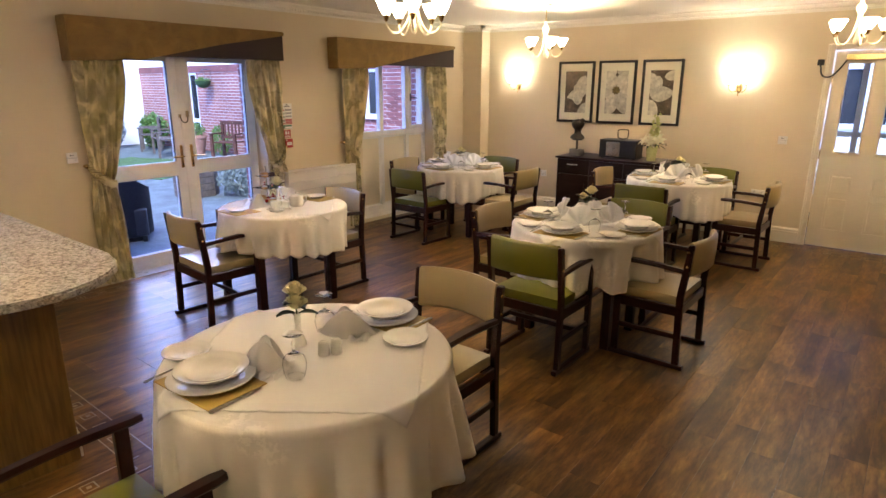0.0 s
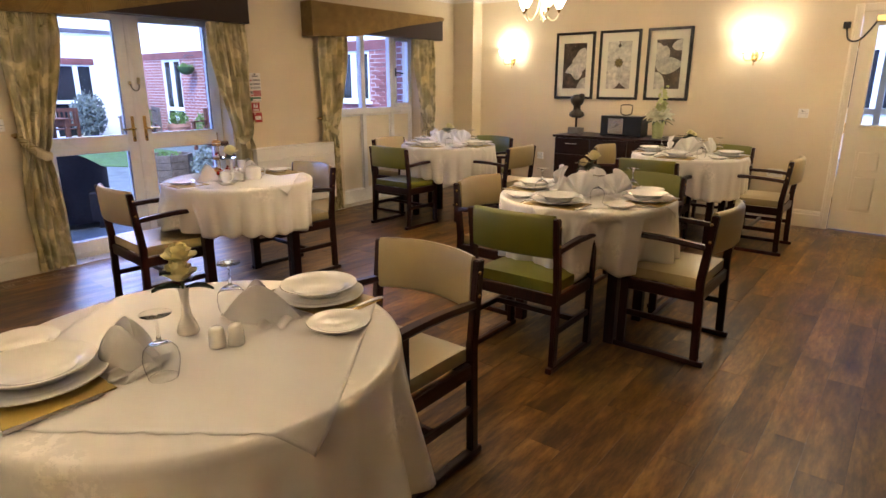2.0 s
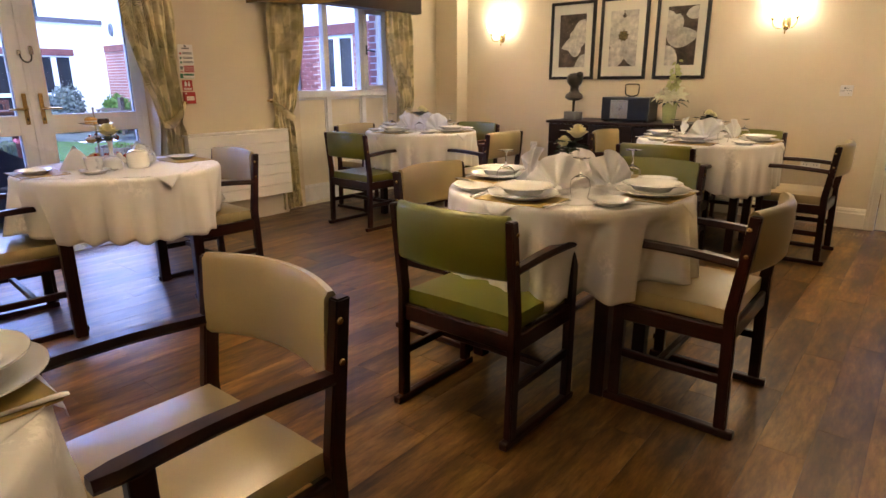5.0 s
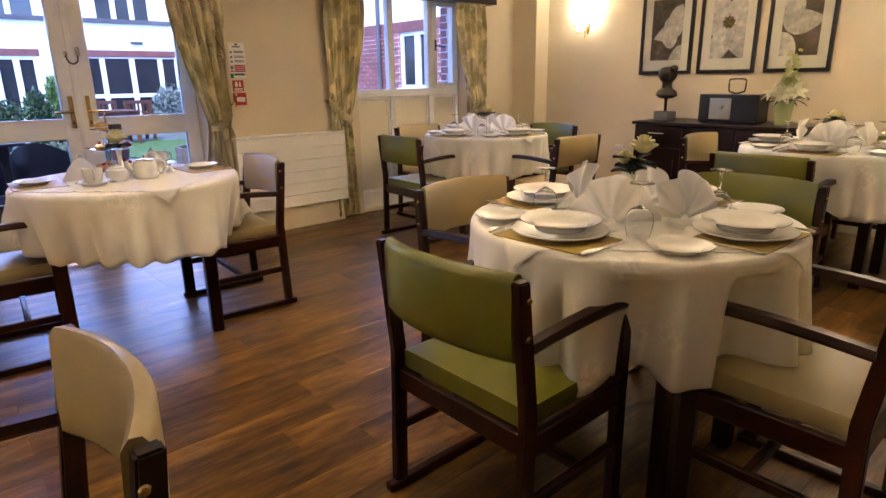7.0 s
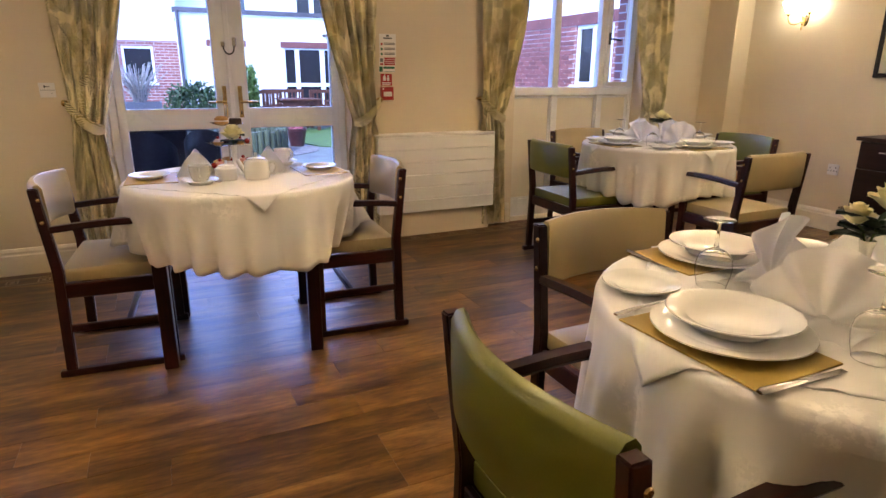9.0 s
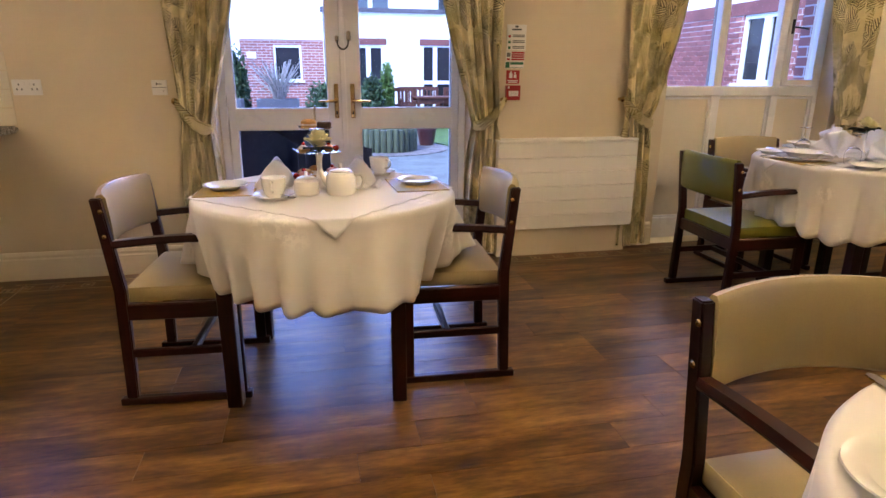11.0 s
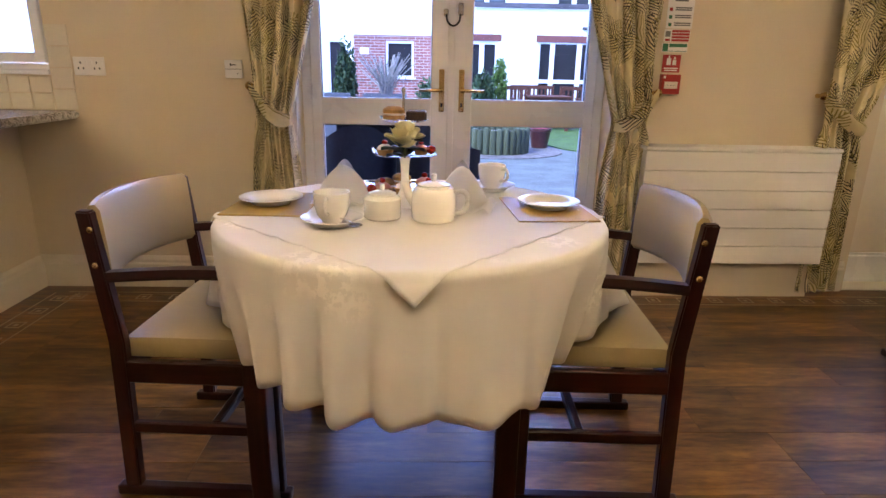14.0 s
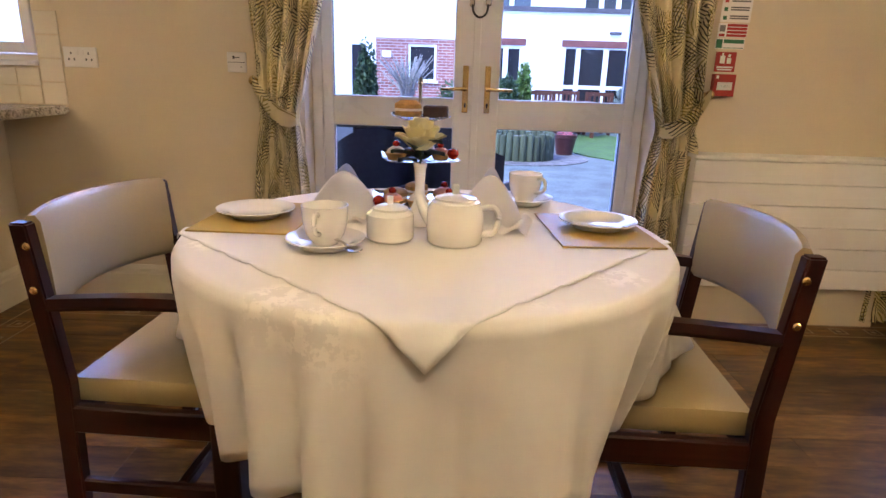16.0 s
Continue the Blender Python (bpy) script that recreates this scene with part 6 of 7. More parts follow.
def facing_bloom(name, c, n, length, width, mat, label, tilt, turn):
    """A bloom of n petals that looks out of the bunch."""
    b = bmesh.new()
    for q in range(n):
        leaf_blade(b, (0, 0, 0), 2 * math.pi * q / n, length, width, length * 0.55, 0.35)
    bmesh.ops.solidify(b, geom=b.faces[:], thickness=0.0008)
    bmesh.ops.transform(b, matrix=pose(*c, tilt, 0, turn), verts=b.verts)
    smooth(part(name, b, mat, vs, label), 80)


for lx, ly, lz, tl, tn in ((0.01, -0.06, 0.225, 65, 8), (-0.075, -0.03, 0.235, 50, -40), (0.075, -0.02, 0.245, 50, 45), (0.02, 0.03, 0.29, 30, 10)):
    facing_bloom("lily", (lx, ly, lz), 6, 0.095, 0.042, M_LILY, "cream white lily bloom", tl, tn)
part("stem", tube(bmesh.new(), [(0.01, 0, 0.17), (0.015, 0, 0.33), (0.03, 0, 0.48), (0.035, 0.0, 0.55)], 0.0035, 6), M_STEM, vs)
for k in range(12):
    c0 = (0.015 + 0.028 * math.sin(k * 2.4) + 0.002 * k, -0.015 + 0.02 * math.cos(k * 2.4), 0.30 + 0.022 * k)
    facing_bloom("orchid_bloom", c0, 5, 0.052 - 0.0028 * k, 0.036 - 0.0015 * k, M_ORCHID, "lime green orchid bloom", 60 + 20 * math.sin(k), 40 * math.sin(k * 2.4))

# ---- the courtyard ----
GZ = -0.06


def brickwork(name):
    m, n, l, b = material(name)
    tc, mp = n.new("ShaderNodeTexCoord"), n.new("ShaderNodeMapping")
    comb, sep = n.new("ShaderNodeCombineXYZ"), n.new("ShaderNodeSeparateXYZ")
    l.new(tc.outputs["Object"], sep.inputs[0])
    add = n.new("ShaderNodeMath")
    l.new(sep.outputs[0], add.inputs[0])
    l.new(sep.outputs[1], add.inputs[1])
    l.new(add.outputs[0], comb.inputs[0])
    l.new(sep.outputs[2], comb.inputs[1])
    br = n.new("ShaderNodeTexBrick")
    for k, v in (("Scale", 1.0), ("Brick Width", 0.225), ("Row Height", 0.075), ("Mortar Size", 0.007), ("Mortar Smooth", 0.3)):
        br.inputs[k].default_value = v
    br.inputs["Color1"].default_value, br.inputs["Color2"].default_value, br.inputs["Mortar"].default_value = (0.35, 0.135, 0.105, 1), (0.26, 0.09, 0.075, 1), (0.56, 0.49, 0.46, 1)
    l.new(comb.outputs[0], br.inputs["Vector"])
    st = noise_node(n, l, tc.outputs["Object"], 1.2, 4)
    c = mix_node(n, l, 1.0, br.outputs["Color"], ramp_node(n, l, st.outputs["Fac"], [(0.3, (0.75,) * 3), (0.7, (1,) * 3)]).outputs[0], "MULTIPLY")
    l.new(c, b.inputs["Base Color"])
    b.inputs["Roughness"].default_value = 0.9
    bump_node(n, l, br.outputs["Fac"], -0.5, 0.006, b)
    return m


M_BRICK = brickwork("red brick")
M_LINTEL = surf("dark brick band", (0.20, 0.07, 0.06), 0.9, vary=0.2, coarse=3, fine=40)
M_RENDER = surf("white render", (0.84, 0.84, 0.82), 0.9, vary=0.06, coarse=0.8, fine=50)
M_COPING = surf("grey coping", (0.10, 0.09, 0.10), 0.8, vary=0.25, coarse=3)
M_OUTFRAME = surf("white outside frame", (0.80, 0.82, 0.80), 0.35, vary=0.03)
M_DARKPANE, _n, _l, _b = material("dark room glass")
_b.inputs["Base Color"].default_value, _b.inputs["Roughness"].default_value = (0.022, 0.024, 0.026, 1), 0.08
M_PAVING = surf("grey patio surface", (0.105, 0.125, 0.115), 0.85, vary=0.34, coarse=3.5, fine=45, bump=0.3, dist=0.006)
M_GRASS = surf("lawn ground", (0.055, 0.115, 0.018), 0.9, vary=0.3, coarse=4, fine=60, bump=0.5, dist=0.02)
M_GRAVEL = surf("grey gravel", (0.17, 0.16, 0.16), 0.9, vary=0.5, coarse=9, fine=90, bump=0.6, dist=0.02)
M_RATTAN = surf("black rattan weave", (0.010, 0.011, 0.016), 0.4, vary=0.4, coarse=30, fine=200, bump=0.5, dist=0.004)
M_LOG = wood_grain("green treated log", (0.055, 0.075, 0.045), (0.12, 0.14, 0.085), 0.8, axis=2, scale=14, each=0.4, coat=0)
M_TEAK = wood_grain("brown garden wood", (0.085, 0.030, 0.018), (0.15, 0.055, 0.030), 0.6, axis=0, scale=10, coat=0)
M_GREYWOOD = wood_grain("weathered wood", (0.10, 0.075, 0.06), (0.18, 0.14, 0.11), 0.8, axis=0, scale=10, coat=0)
M_TERRA = surf("terracotta", (0.40, 0.20, 0.13), 0.8, vary=0.15, coarse=8)
M_MAROON = surf("maroon glazed pot", (0.075, 0.028, 0.030), 0.3, vary=0.2, coarse=8)
M_TROUGH = surf("slate planter", (0.10, 0.11, 0.13), 0.6, vary=0.15)
M_BUSH = surf("box hedge leaves", (0.035, 0.075, 0.022), 0.6, vary=0.4, coarse=9)
M_LIME = surf("lime conifer leaves", (0.10, 0.19, 0.03), 0.6, vary=0.35, coarse=9)
M_SILVER = surf("silver shrub leaves", (0.17, 0.20, 0.17), 0.7, vary=0.3, coarse=9)
M_TWIG = surf("pale bare twigs", (0.36, 0.33, 0.30), 0.8, vary=0.3, coarse=20)
M_BLOOM = surf("pink blooms", (0.55, 0.16, 0.20), 0.7, vary=0.2)

gbm = box(boxed(-400, WX - TH, -400, 400, GZ - 0.2, GZ), WX - TH, 400, 9.71, 400, GZ - 0.2, GZ)
tagged(part("ground", gbm, M_PAVING), "grey patio and path of the courtyard garden", "ground", kind="structure")
out = [(-13.6 + 2.3 * math.cos(2 * math.pi * i / 28) * (1 + 0.12 * math.sin(3 * i)), 6.1 + 1.25 * math.sin(2 * math.pi * i / 28)) for i in range(28)]
tagged(part("lawn", prism(bmesh.new(), out, GZ, GZ + 0.015), M_GRASS), "green lawn patch beside the path", "lawn", kind="structure")
out = [(-11.9 + 1.0 * math.cos(2 * math.pi * i / 20), 3.9 + 1.15 * math.sin(2 * math.pi * i / 20)) for i in range(20)]
tagged(part("gravel_bed", prism(bmesh.new(), out, GZ, GZ + 0.012), M_GRAVEL), "grey gravel bed round the log planter", "gravel", kind="structure")


def facade_window(house, axis, plane, a0, a1, z0, z1, panes, transom=None, name="window"):
    """A framed window in a wall: axis 'x' means the wall lies at x = plane and faces +x, 'y' at y = plane and faces -y."""
    def bx(bm, u0, u1, d0, d1, w0, w1):
        if axis == "x":
            box(bm, plane + d0, plane + d1, u0, u1, w0, w1)
        else:
            box(bm, u0, u1, plane - d1, plane - d0, w0, w1)
    win = part(name, (lambda b: (bx(b, a0, a1, -0.10, -0.02, z0, z0 + 0.05), bx(b, a0, a1, -0.10, -0.02, z1 - 0.06, z1), bx(b, a0, a0 + 0.06, -0.10, -0.019, z0, z1), bx(b, a1 - 0.06, a1, -0.10, -0.019, z0, z1), b)[-1])(bmesh.new()), M_OUTFRAME, house, "white plastic window frame")
    w = (a1 - a0 - 0.06) / panes
    for i in range(panes):
        b = bmesh.new()
        bx(b, a0 + 0.05 + i * w, a0 + 0.01 + (i + 1) * w, -0.085, -0.06, z0 + 0.04, z1 - 0.05)
        part("pane", b, M_DARKPANE, win, "dark reflecting pane")
        if i:
            b = bmesh.new()
            bx(b, a0 + 0.03 + i * w - 0.065, a0 + 0.03 + i * w + 0.065, -0.10, -0.018, z0, z1)
            part("mullion", b, M_OUTFRAME, win)
    if transom:
        b = bmesh.new()
        bx(b, a0, a1, -0.10, -0.017, transom - 0.05, transom + 0.05)
        part("transom", b, M_OUTFRAME, win)
    b = bmesh.new()
    bx(b, a0 - 0.06, a1 + 0.06, -0.02, 0.05, z0 - 0.05, z0)
    part("sill", b, M_OUTFRAME, win)


def wall_with_holes(axis, plane, a0, a1, z0, z1, holes, depth=0.25):
    """A wall from a0 to a1 with window holes (a, b, za, zb), sorted along the wall."""
    bm = bmesh.new()

    def bx(u0, u1, w0, w1):
        if u1 - u0 < 1e-4 or w1 - w0 < 1e-4:
            return
        if axis == "x":
            box(bm, plane - depth, plane, u0, u1, w0, w1)
        else:
            box(bm, u0, u1, plane, plane + depth, w0, w1)
    cur = a0
    for a, b, za, zb in holes:
        bx(cur, a, z0, z1)
        bx(a, b, z0, max(za, z0))
        bx(a, b, min(zb, z1), z1)
        cur = b
    bx(cur, a1, z0, z1)
    return bm


# white building across the courtyard
FX, FB, WYARD = -19.0, -19.8, 9.0
hw = thing("white_building", "white rendered care home wing with glazed garden doors", "building")
holes = [(3.94, 4.78, 0.38, 1.90), (5.86, 8.15, GZ, 1.94)]
part("wall", wall_with_holes("x", FX, 3.15, WYARD + 0.1, GZ - 0.2, 2.76, holes), M_RENDER, hw)
part("coping", boxed(FX - 0.35, FX + 0.06, 3.10, WYARD + 0.1, 2.76, 2.87), M_COPING, hw, "dark grey parapet coping")
for a, b in ((3.85, 4.87), (5.80, 8.2)):
    part("lintel_band", boxed(FX - 0.02, FX + 0.012, a, b, 1.92, 2.09), M_LINTEL, hw, "dark red brick band over the opening")
facade_window(hw, "x", FX, 3.94, 4.78, 0.38, 1.90, 2)
facade_window(hw, "x", FX, 5.86, 6.25, GZ, 1.94, 1, 0.92, "side_light")
facade_window(hw, "x", FX, 6.25, 7.70, GZ, 1.94, 2, 0.92, "garden_door")
facade_window(hw, "x", FX, 7.70, 8.15, GZ, 1.94, 1, 0.92, "side_light")
part("upper_wall", wall_with_holes("x", FX - 1.6, 2.0, WYARD + 3, 2.6, 5.6, [(4.0, 5.2, 2.95, 4.3), (6.6, 8.1, 2.9, 4.3)]), M_RENDER, hw)
facade_window(hw, "x", FX - 1.6, 4.0, 5.2, 2.95, 4.3, 2)
facade_window(hw, "x", FX - 1.6, 6.6, 8.1, 2.9, 4.3, 3)
part("roof", boxed(FX - 6, FX - 1.4, 2.0, WYARD + 3, 5.6, 5.75), M_COPING, hw)
part("terrace", boxed(FX - 1.6, FX - 0.2, 3.15, WYARD, 2.55, 2.65), M_COPING, hw)
part("wall_lamp", boxed(FX, FX + 0.06, 7.0, 7.3, 2.25, 2.32, 0.01), M_COPING, hw, "grey bulkhead lamp")
part("downpipe", tube(bmesh.new(), [(FX + 0.05, 3.2, GZ), (FX + 0.05, 3.2, 2.8)], 0.04, 10), M_COPING, hw, "grey plastic downpipe")

hb = thing("brick_building", "red brick wing with white render above and a small window", "building")
part("wall", wall_with_holes("x", FB, 0.88, 3.2, GZ - 0.2, 2.06, [(1.77, 2.54, 0.95, 1.91)]), M_BRICK, hb)
facade_window(hb, "x", FB, 1.77, 2.54, 0.95, 1.91, 1)
part("upper_wall", boxed(FB - 0.25, FB + 0.015, 0.88, 3.2, 2.06, 5.6), M_RENDER, hb)
part("side_wall", wall_with_holes("x", FB - 0.02, -14.0, 0.88, GZ - 0.2, 5.6, [(-2.6, -1.6, 0.9, 1.95), (0.16, 0.66, 0.4, 1.92)]), M_RENDER, hb)
facade_window(hb, "x", FB - 0.02, 0.16, 0.66, 0.4, 1.92, 1)
facade_window(hb, "x", FB - 0.02, -2.6, -1.6, 0.9, 1.95, 2)
part("roof", boxed(FB - 6, FB + 0.2, -14.0, 3.2, 5.6, 5.75), M_COPING, hb)
part("vent_grille", boxed(FB, FB + 0.02, 1.05, 1.3, 1.55, 1.72), M_RENDER, hb, "pale vent grille")

wing = thing("brick_wing", "red brick side wing with white render above", "building")
part("wall", wall_with_holes("y", WYARD, FX - 1.6, WX - TH, GZ - 0.2, 2.03, [(-16.75, -15.80, GZ + 0.05, 2.03), (-9.75, -8.82, 1.08, 2.03)]), M_BRICK, wing)
part("brick_band", boxed(FX - 1.6, WX - TH, WYARD - 0.012, WYARD + 0.25, 2.03, 2.21), M_LINTEL, wing, "dark soldier course of bricks")
part("upper_wall", boxed(FX - 1.6, WX - TH, WYARD + 0.02, WYARD + 0.3, 2.21, 5.2), M_RENDER, wing)
facade_window(wing, "y", WYARD, -9.75, -8.82, 1.08, 2.03, 2)
facade_window(wing, "y", WYARD, -16.75, -15.80, GZ + 0.05, 2.03, 2, 0.75)
part("roof", boxed(FX - 1.6, WX - TH, WYARD - 0.1, WYARD + 5, 5.2, 5.35), M_COPING, wing)
part("downpipe", tube(bmesh.new(), [(-10.32, WYARD - 0.06, GZ), (-10.32, WYARD - 0.06, 4.6)], 0.04, 10), M_COPING, wing, "dark plastic downpipe")
b = lathe(bmesh.new(), [(0.0, 0.06), (0.10, 0.05), (0.12, 0.0)], 18)
bmesh.ops.transform(b, matrix=pose(-18.4, WYARD + 0.02, 2.6, 90, 0, 0) @ Matrix.Diagonal((1, 1.5, 1, 1)), verts=b.verts)
part("wall_lamp", b, M_TROUGH, wing, "round grey bulkhead lamp")
nb = thing("neighbour_building", "pale rendered building beyond the lobby window", "building")
part("wall", wall_with_holes("y", 15.0, -5.0, 8.0, GZ - 0.2, 6.0, [(-1.6, -0.6, 0.9, 2.1), (1.2, 2.4, 0.9, 2.1)]), M_RENDER, nb)
facade_window(nb, "y", 15.0, -1.6, -0.6, 0.9, 2.1, 2)
facade_window(nb, "y", 15.0, 1.2, 2.4, 0.9, 2.1, 2)
part("roof", boxed(-5.2, 8.2, 14.8, 20.0, 6.0, 6.15), M_COPING, nb)
# own outside wall of the dining room, in the same brick
tagged(part("wall_west_outer", wall_with_holes("x", WX - TH - 0.001, SY - 8, WYARD, GZ - 0.2, 3.0, [(KW[0], KW[1], KW[2], KW[3]), (FD[0], FD[1], GZ - 0.2, FD[3]), (W2[0], W2[1], GZ - 0.2, W2[3])], 0.11), M_BRICK), "red brick outer face of the dining room", "wall", kind="structure")


def leaf_clump(bm, rng, c, radii, n, size, shell=0.55, lumpy=0.18):
    """Many small leaves filling an uneven body round c."""
    ph = rng.uniform(0, 6)
    for _ in range(n):
        u, v = rng.uniform(-1, 1), rng.uniform(0, 2 * math.pi)
        d = Vector((math.sqrt(1 - u * u) * math.cos(v), math.sqrt(1 - u * u) * math.sin(v), u))
        k = (shell + (1 - shell) * rng.random()) * (1 + lumpy * math.sin(3 * v + ph) * math.cos(2.5 * u + ph))
        p = Vector((c[0] + d.x * radii[0] * k, c[1] + d.y * radii[1] * k, c[2] + d.z * radii[2] * k))
        e = Euler((rng.uniform(0, 6.3), rng.uniform(0, 6.3), rng.uniform(0, 6.3))).to_matrix()
        s = size * rng.uniform(0.6, 1.3)
        bm.faces.new([bm.verts.new(p + e @ Vector(q)) for q in ((-s, 0, 0), (0, -s * 0.45, s * 0.1), (s, 0, 0), (0, s * 0.45, s * 0.1))])
    return bm


def shrub(x, y, z, radii, n, size, mat, label, seed, name="shrub"):
    rng = random.Random(seed)
    t = thing(name, label, "shrub", pose(x, y, z))
    part("trunk", tube(bmesh.new(), [(0, 0, 0), (0.02, 0.01, radii[2] * 0.5), (0.0, 0.0, radii[2])], [0.03, 0.022, 0.010], 7), M_GREYWOOD, t)
    for k in range(3):
        a = 2.1 * k
        part("limb", tube(bmesh.new(), [(0, 0, radii[2] * 0.3), (radii[0] * 0.5 * math.cos(a), radii[1] * 0.5 * math.sin(a), radii[2] * 1.1)], [0.014, 0.006], 6), M_GREYWOOD, t)
    part("crown", leaf_clump(bmesh.new(), rng, (0, 0, radii[2]), radii, n, size), mat, t)
    return t


def twig_shrub(x, y, z, h, spread, seed):
    rng = random.Random(seed)
    t = thing("bare_shrub", "pale bare-twigged shrub growing in a planter", "shrub", pose(x, y, z))
    bm = bmesh.new()
    for i in range(64):
        a, r = rng.uniform(0, 6.3), rng.uniform(0.2, 1.0) * spread
        top = h * rng.uniform(0.55, 1.0)
        p1 = (r * 0.35 * math.cos(a), r * 0.35 * math.sin(a), top * 0.5)
        p2 = (r * math.cos(a) + rng.uniform(-0.05, 0.05), r * math.sin(a), top)
        tube(bm, [(0.05 * math.cos(a), 0.05 * math.sin(a), 0), p1, p2], [0.012, 0.010, 0.006], 5)
    part("twigs", bm, M_TWIG, t)
    part("leaves", leaf_clump(bmesh.new(), rng, (0, 0, h * 0.5), (spread * 0.9, spread * 0.9, h * 0.45), 260, 0.022, 0.2), M_SILVER, t)


def pot(x, y, r, h, mat, label, z=GZ):
    ob = smooth(part("plant_pot", lathe(bmesh.new(), [(0.0, 0.0), (r * 0.68, 0.0), (r * 0.95, h * 0.82), (r, h * 0.84), (r, h), (r * 0.9, h), (r * 0.86, h * 0.86), (0.0, h * 0.84)], 24), mat))
    ob.location = (x, y, z)
    return tagged(ob, label, "plant pot")


def trough(x, y, w, d, h):
    t = thing("planter_trough", "slate grey rectangular garden planter", "planter", pose(x, y, GZ))
    bm = bmesh.new()
    for a, b, c, e in ((-d / 2, d / 2, -w / 2, -w / 2 + 0.03), (-d / 2, d / 2, w / 2 - 0.03, w / 2), (-d / 2, -d / 2 + 0.03, -w / 2 + 0.03, w / 2 - 0.03), (d / 2 - 0.03, d / 2, -w / 2 + 0.03, w / 2 - 0.03)):
        box(bm, a, b, c, e, 0, h)
    part("body", bm, M_TROUGH, t)
    part("soil", boxed(-d / 2 + 0.03, d / 2 - 0.03, -w / 2 + 0.03, w / 2 - 0.03, 0, h - 0.05), M_GRAVEL, t)


trough(-12.0, 2.24, 0.66, 0.45, 0.84)
trough(-12.0, 1.40, 0.55, 0.45, 0.84)
twig_shrub(-12.0, 2.26, 0.72, 0.68, 0.50, 3)
shrub(-12.6, 1.56, GZ, (0.19, 0.19, 0.80), 3200, 0.045, M_BUSH, "tall clipped dark green topiary", 5, "topiary")
shrub(-15.0, 4.05, GZ, (0.27, 0.25, 0.60), 2600, 0.05, M_BUSH, "clipped dark green box bush", 6, "box_bush")
shrub(-15.3, 4.42, GZ, (0.20, 0.16, 0.74), 2000, 0.042, M_LIME, "lime green upright conifer", 7, "conifer")
shrub(-16.0, 3.3, GZ, (0.6, 0.7, 0.55), 2600, 0.06, M_BUSH, "loose dark green garden shrub", 8)
shrub(-17.6, 8.55, GZ, (0.45, 0.35, 0.50), 2200, 0.055, M_LIME, "leafy green shrub against the brick wall", 9)
shrub(-18.3, 7.6, GZ, (0.40, 0.45, 0.62), 2200, 0.055, M_SILVER, "grey-green shrub beside the bench", 10)
shrub(-14.3, 8.65, GZ, (0.35, 0.25, 0.40), 700, 0.04, M_LIME, "leafy green shrub against the brick wall", 12)
shrub(-8.75, 5.55, GZ, (0.40, 0.36, 0.28), 1500, 0.035, M_SILVER, "silver-grey lavender bush beside the planter", 11, "lavender_bush")
shrub(-12.2, 3.45, GZ, (0.25, 0.25, 0.20), 500, 0.035, M_SILVER, "low grey-green shrub by the log planter", 13)
pot(-12.3, 4.76, 0.185, 0.33, M_MAROON, "maroon glazed round plant pot")
shrub(-12.3, 4.76, GZ + 0.27, (0.14, 0.14, 0.07), 160, 0.025, M_BLOOM, "small pink flowers in a maroon pot", 14, "pot_flowers")
pot(-15.07, 8.40, 0.28, 0.50, M_TERRA, "large terracotta plant pot")
shrub(-15.07, 8.40, GZ + 0.42, (0.26, 0.26, 0.20), 400, 0.035, M_LIME, "bushy plant in a terracotta pot", 15, "pot_plant")

lp = thing("log_planter", "round planter of upright green treated logs", "planter", pose(-11.75, 3.97, GZ))
for i in range(30):
    a = 2 * math.pi * i / 30
    r = 0.052
    b = lathe(bmesh.new(), [(0.0, 0.0), (r, 0.0), (r, 0.37 + 0.02 * math.sin(i * 2.3)), (r * 0.8, 0.385 + 0.02 * math.sin(i * 2.3)), (0.0, 0.39 + 0.02 * math.sin(i * 2.3))], 9, (0.47 * math.cos(a), 0.47 * math.sin(a), 0))
    smooth(part("log", b, M_LOG, lp))
part("soil", lathe(bmesh.new(), [(0.0, 0.0), (0.43, 0.0), (0.43, 0.30), (0.0, 0.32)], 24), M_GRAVEL, lp)

op = thing("octagonal_planter", "weathered wooden octagonal planter", "planter", pose(-9.35, 5.12, GZ))
for i in range(8):
    m = Matrix.Rotation(2 * math.pi * i / 8, 4, "Z")
    for k in range(4):
        part("board", box(bmesh.new(), 0.29, 0.325, -0.128, 0.128, 0.005 + 0.108 * k, 0.108 + 0.108 * k, m=m), M_GREYWOOD, op)
part("soil", lathe(bmesh.new(), [(0.0, 0.0), (0.29, 0.0), (0.29, 0.38), (0.0, 0.39)], 8), M_GRAVEL, op)
shrub(-9.35, 5.12, GZ + 0.37, (0.2, 0.2, 0.05), 160, 0.025, M_LIME, "low plants in the wooden planter", 18, "planter_plants")


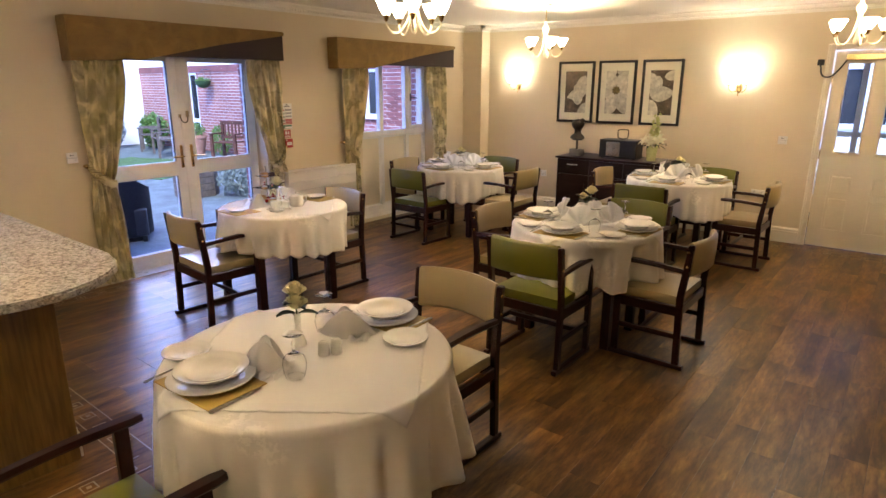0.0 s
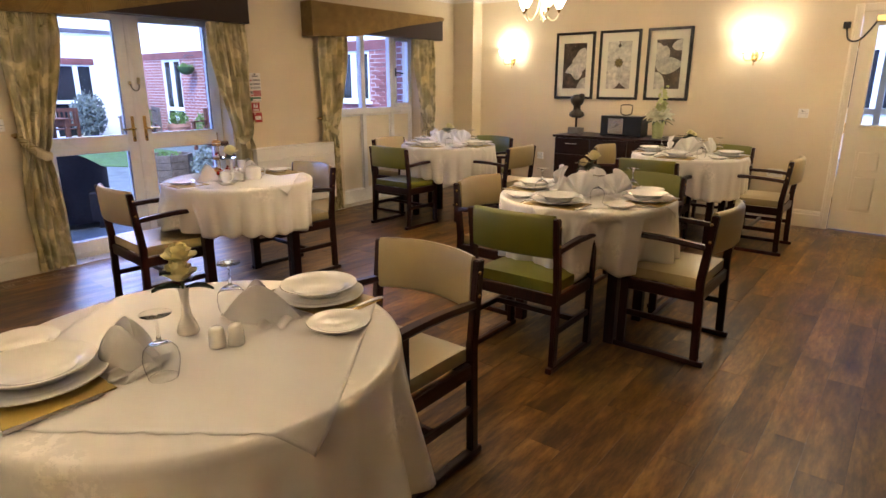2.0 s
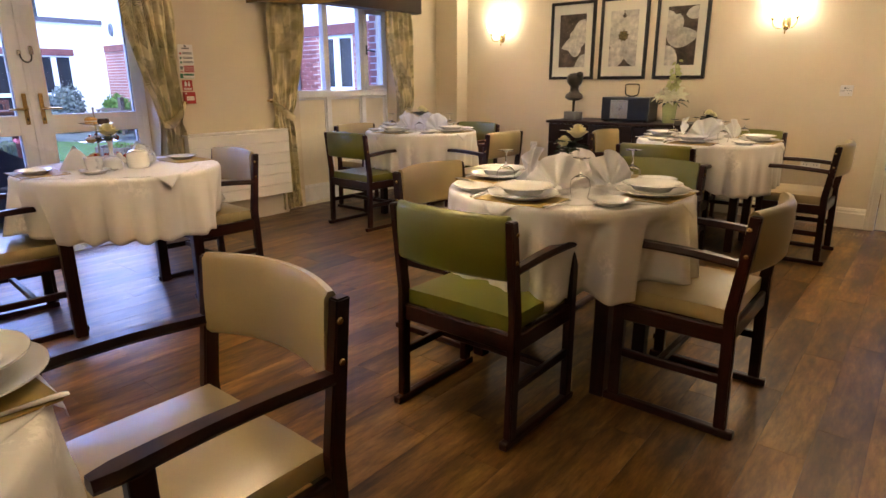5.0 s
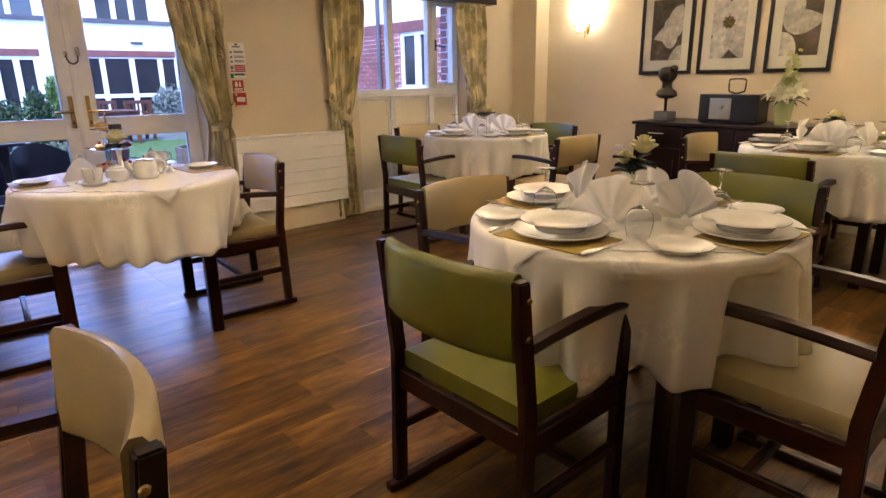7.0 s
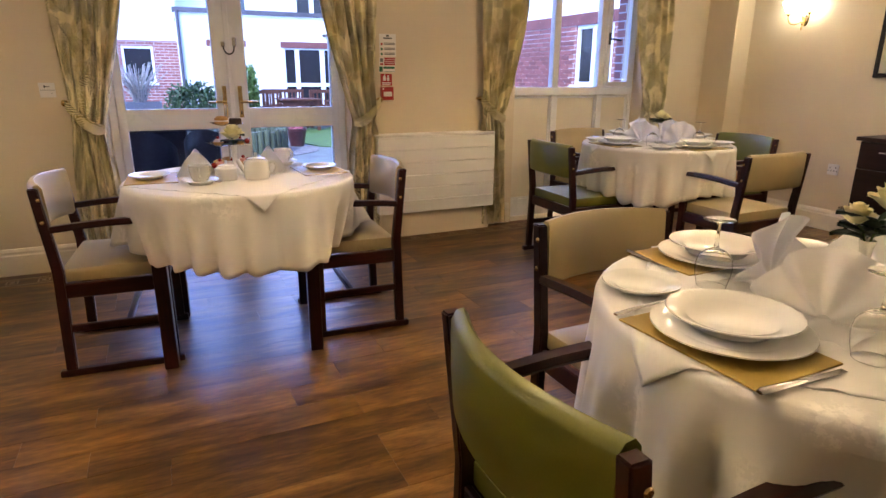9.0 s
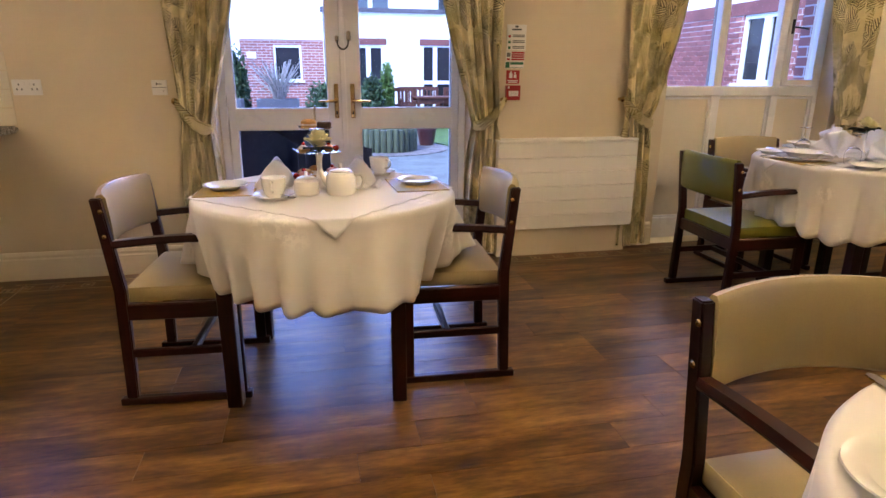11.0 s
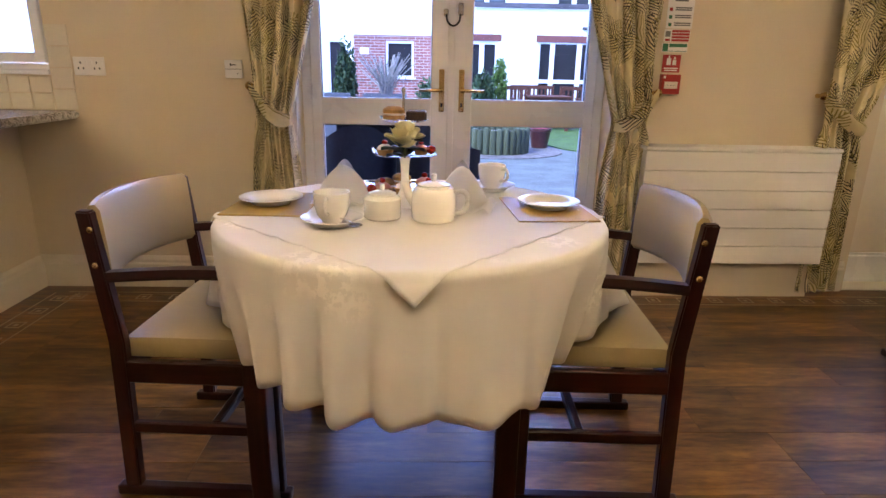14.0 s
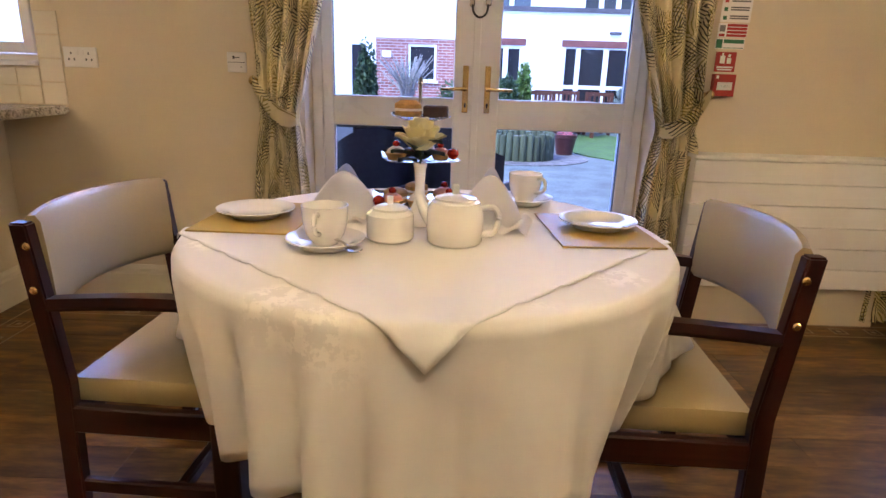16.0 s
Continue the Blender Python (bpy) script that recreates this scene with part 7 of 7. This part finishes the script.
def garden_bench(x, y, turn, w, mat, label, name="garden_bench"):
    """A slatted bench or chair of width w, facing +y."""
    t = thing(name, label, "bench" if w > 0.9 else "garden chair", pose(x, y, GZ, 0, 0, turn))
    for s in (-1, 1):
        part("rear_leg", boxed(s * w / 2 - 0.03, s * w / 2 + 0.03, -0.27, -0.21, 0, 0.92), mat, t)
        part("front_leg", boxed(s * w / 2 - 0.03, s * w / 2 + 0.03, 0.21, 0.27, 0, 0.62), mat, t)
        part("armrest", boxed(s * w / 2 - 0.04, s * w / 2 + 0.04, -0.24, 0.30, 0.62, 0.65), mat, t)
    for k in range(5):
        part("seat_slat", boxed(-w / 2 + 0.03, w / 2 - 0.03, -0.20 + 0.09 * k, -0.125 + 0.09 * k, 0.42, 0.445), mat, t)
    part("top_rail", boxed(-w / 2 + 0.03, w / 2 - 0.03, -0.262, -0.222, 0.84, 0.92), mat, t)
    part("lower_rail", boxed(-w / 2 + 0.03, w / 2 - 0.03, -0.262, -0.222, 0.50, 0.56), mat, t)
    n = int(w / 0.095)
    for k in range(n):
        c = -w / 2 + 0.07 + k * (w - 0.14) / max(1, n - 1)
        part("back_slat", boxed(c - 0.02, c + 0.02, -0.252, -0.232, 0.56, 0.84), mat, t)
    return t


garden_bench(-15.35, 7.72, 160, 1.2, M_GREYWOOD, "weathered brown wooden garden bench on the patio")
garden_bench(-16.9, 8.1, 150, 0.62, M_GREYWOOD, "weathered wooden garden armchair on the patio", "garden_chair")
garden_bench(-13.2, 8.2, 205, 0.62, M_TEAK, "dark brown wooden garden armchair by the wall", "garden_chair")
garden_bench(-15.4, 4.78, -100, 0.55, M_TEAK, "reddish brown wooden garden armchair at a table", "garden_chair")
garden_bench(-16.3, 6.15, 95, 0.55, M_TEAK, "reddish brown wooden garden armchair at a table", "garden_chair")
garden_bench(-16.4, 5.35, -90, 0.95, M_TEAK, "reddish brown slatted garden bench at a table")
gt = thing("garden_table", "reddish brown slatted wooden garden table", "garden table", pose(-15.6, 5.5, GZ))
for k in range(8):
    part("slat", boxed(-0.45, 0.45, -0.45 + 0.115 * k, -0.345 + 0.115 * k, 0.70, 0.73), M_TEAK, gt)
for sx in (-1, 1):
    for sy in (-1, 1):
        part("leg", boxed(sx * 0.38 - 0.035, sx * 0.38 + 0.035, sy * 0.38 - 0.035, sy * 0.38 + 0.035, 0, 0.70), M_TEAK, gt)
    part("apron", boxed(sx * 0.38 - 0.02, sx * 0.38 + 0.02, -0.36, 0.36, 0.60, 0.70), M_TEAK, gt)


def rattan_chair(x, y, turn):
    t = thing("rattan_chair", "black woven rattan tub chair outside the garden doors", "chair", pose(x, y, GZ, 0, 0, turn), "rattan garden chairs")
    bm = bmesh.new()

    def shell(u, v):
        a = math.pi * (0.02 + 0.96 * u)
        top = 0.60 + 0.20 * math.sin(a) ** 2
        return Vector((0.33 * math.cos(a), -0.33 * math.sin(a) * 1.05 + 0.1, 0.06 + (top - 0.06) * v))

    sheet(bm, 24, 8, shell, thick=0.05)
    smooth(part("tub_back", bm, M_RATTAN, t))
    part("seat_base", boxed(-0.29, 0.29, -0.20, 0.34, 0.06, 0.38, 0.02, 2), M_RATTAN, t)
    for sx in (-1, 1):
        for sy in (-0.18, 0.28):
            part("foot", boxed(sx * 0.25 - 0.025, sx * 0.25 + 0.025, sy - 0.025, sy + 0.025, 0.0, 0.07), M_BLACK, t)


rattan_chair(-7.15, 2.32, 100)
rattan_chair(-7.25, 2.98, 60)
rattan_chair(-8.9, 2.35, -85)
rattan_chair(-7.9, 1.50, 10)
rt = thing("rattan_table", "black woven rattan garden table with a dark glass top", "garden table", pose(-8.0, 2.42, GZ))
part("base", boxed(-0.33, 0.33, -0.33, 0.33, 0.0, 0.74, 0.02, 2), M_RATTAN, rt)
part("table_top", boxed(-0.45, 0.45, -0.45, 0.45, 0.74, 0.77, 0.01, 2), M_BLACK, rt, "dark glass top")

hb_ = thing("hanging_basket", "hanging basket of plants on a wall bracket", "hanging basket", pose(-15.05, WYARD - 0.25, 1.62))
smooth(part("bowl", lathe(bmesh.new(), [(0.0, 0.0), (0.12, 0.03), (0.19, 0.12), (0.20, 0.19), (0.0, 0.19)], 18), M_BUSH, hb_))
part("plants", leaf_clump(bmesh.new(), random.Random(4), (0, 0, 0.20), (0.20, 0.20, 0.09), 300, 0.03, 0.3), M_LIME, hb_)
for k in range(3):
    a = 2.1 * k
    part("chain", tube(bmesh.new(), [(0.19 * math.cos(a), 0.19 * math.sin(a), 0.19), (0, 0, 0.48)], 0.006, 5), M_COPING, hb_)
part("bracket", tube(bmesh.new(), [(0, 0.0, 0.48), (0, 0.25, 0.48), (0, 0.25, 0.20)], 0.012, 6), M_COPING, hb_)

# wall climber on the wing
cl = thing("wall_climber", "purple-grey climbing plant on the brick wall", "climber", pose(-13.1, WYARD - 0.1, GZ))
part("stems", tube(tube(bmesh.new(), [(0, 0.05, 0), (0.1, 0.06, 0.9), (-0.05, 0.06, 1.9)], [0.015, 0.012, 0.006], 6), [(0, 0.05, 0), (-0.15, 0.06, 0.8), (0.15, 0.06, 1.5)], [0.012, 0.010, 0.005], 6), M_GREYWOOD, cl)
M_CLIMB = surf("purple climber leaves", (0.12, 0.05, 0.10), 0.7, vary=0.4, coarse=9)
part("leaves", leaf_clump(bmesh.new(), random.Random(8), (0, 0.0, 1.35), (0.30, 0.08, 0.60), 420, 0.05, 0.1), M_CLIMB, cl)


# bricks of the side wing, each a little proud of its mortar joint
rb = random.Random(31)
M_BRICK_PIECE = surf("single red brick", (0.30, 0.105, 0.092), 0.9, vary=0.25, coarse=6, fine=70, bump=0.3, each=0.35)
brick_mesh = None
for row in range(14):
    z = 0.955 + 0.077 * row
    for col in range(24):
        x = -13.30 + 0.225 * col + (0.1125 if row % 2 else 0.0)
        if x > -8.3 or (-9.90 < x < -8.60 and z > 0.99):
            continue
        if brick_mesh is None:
            ob = part("brick", boxed(-0.106, 0.106, -0.006, 0.02, 0.0, 0.062, 0.003), M_BRICK_PIECE, wing)
            brick_mesh = ob.data
        else:
            ob = new("brick", brick_mesh)
            ob.parent = wing
        ob.matrix_basis = pose(x, WYARD + rb.uniform(-0.002, 0.002), z)
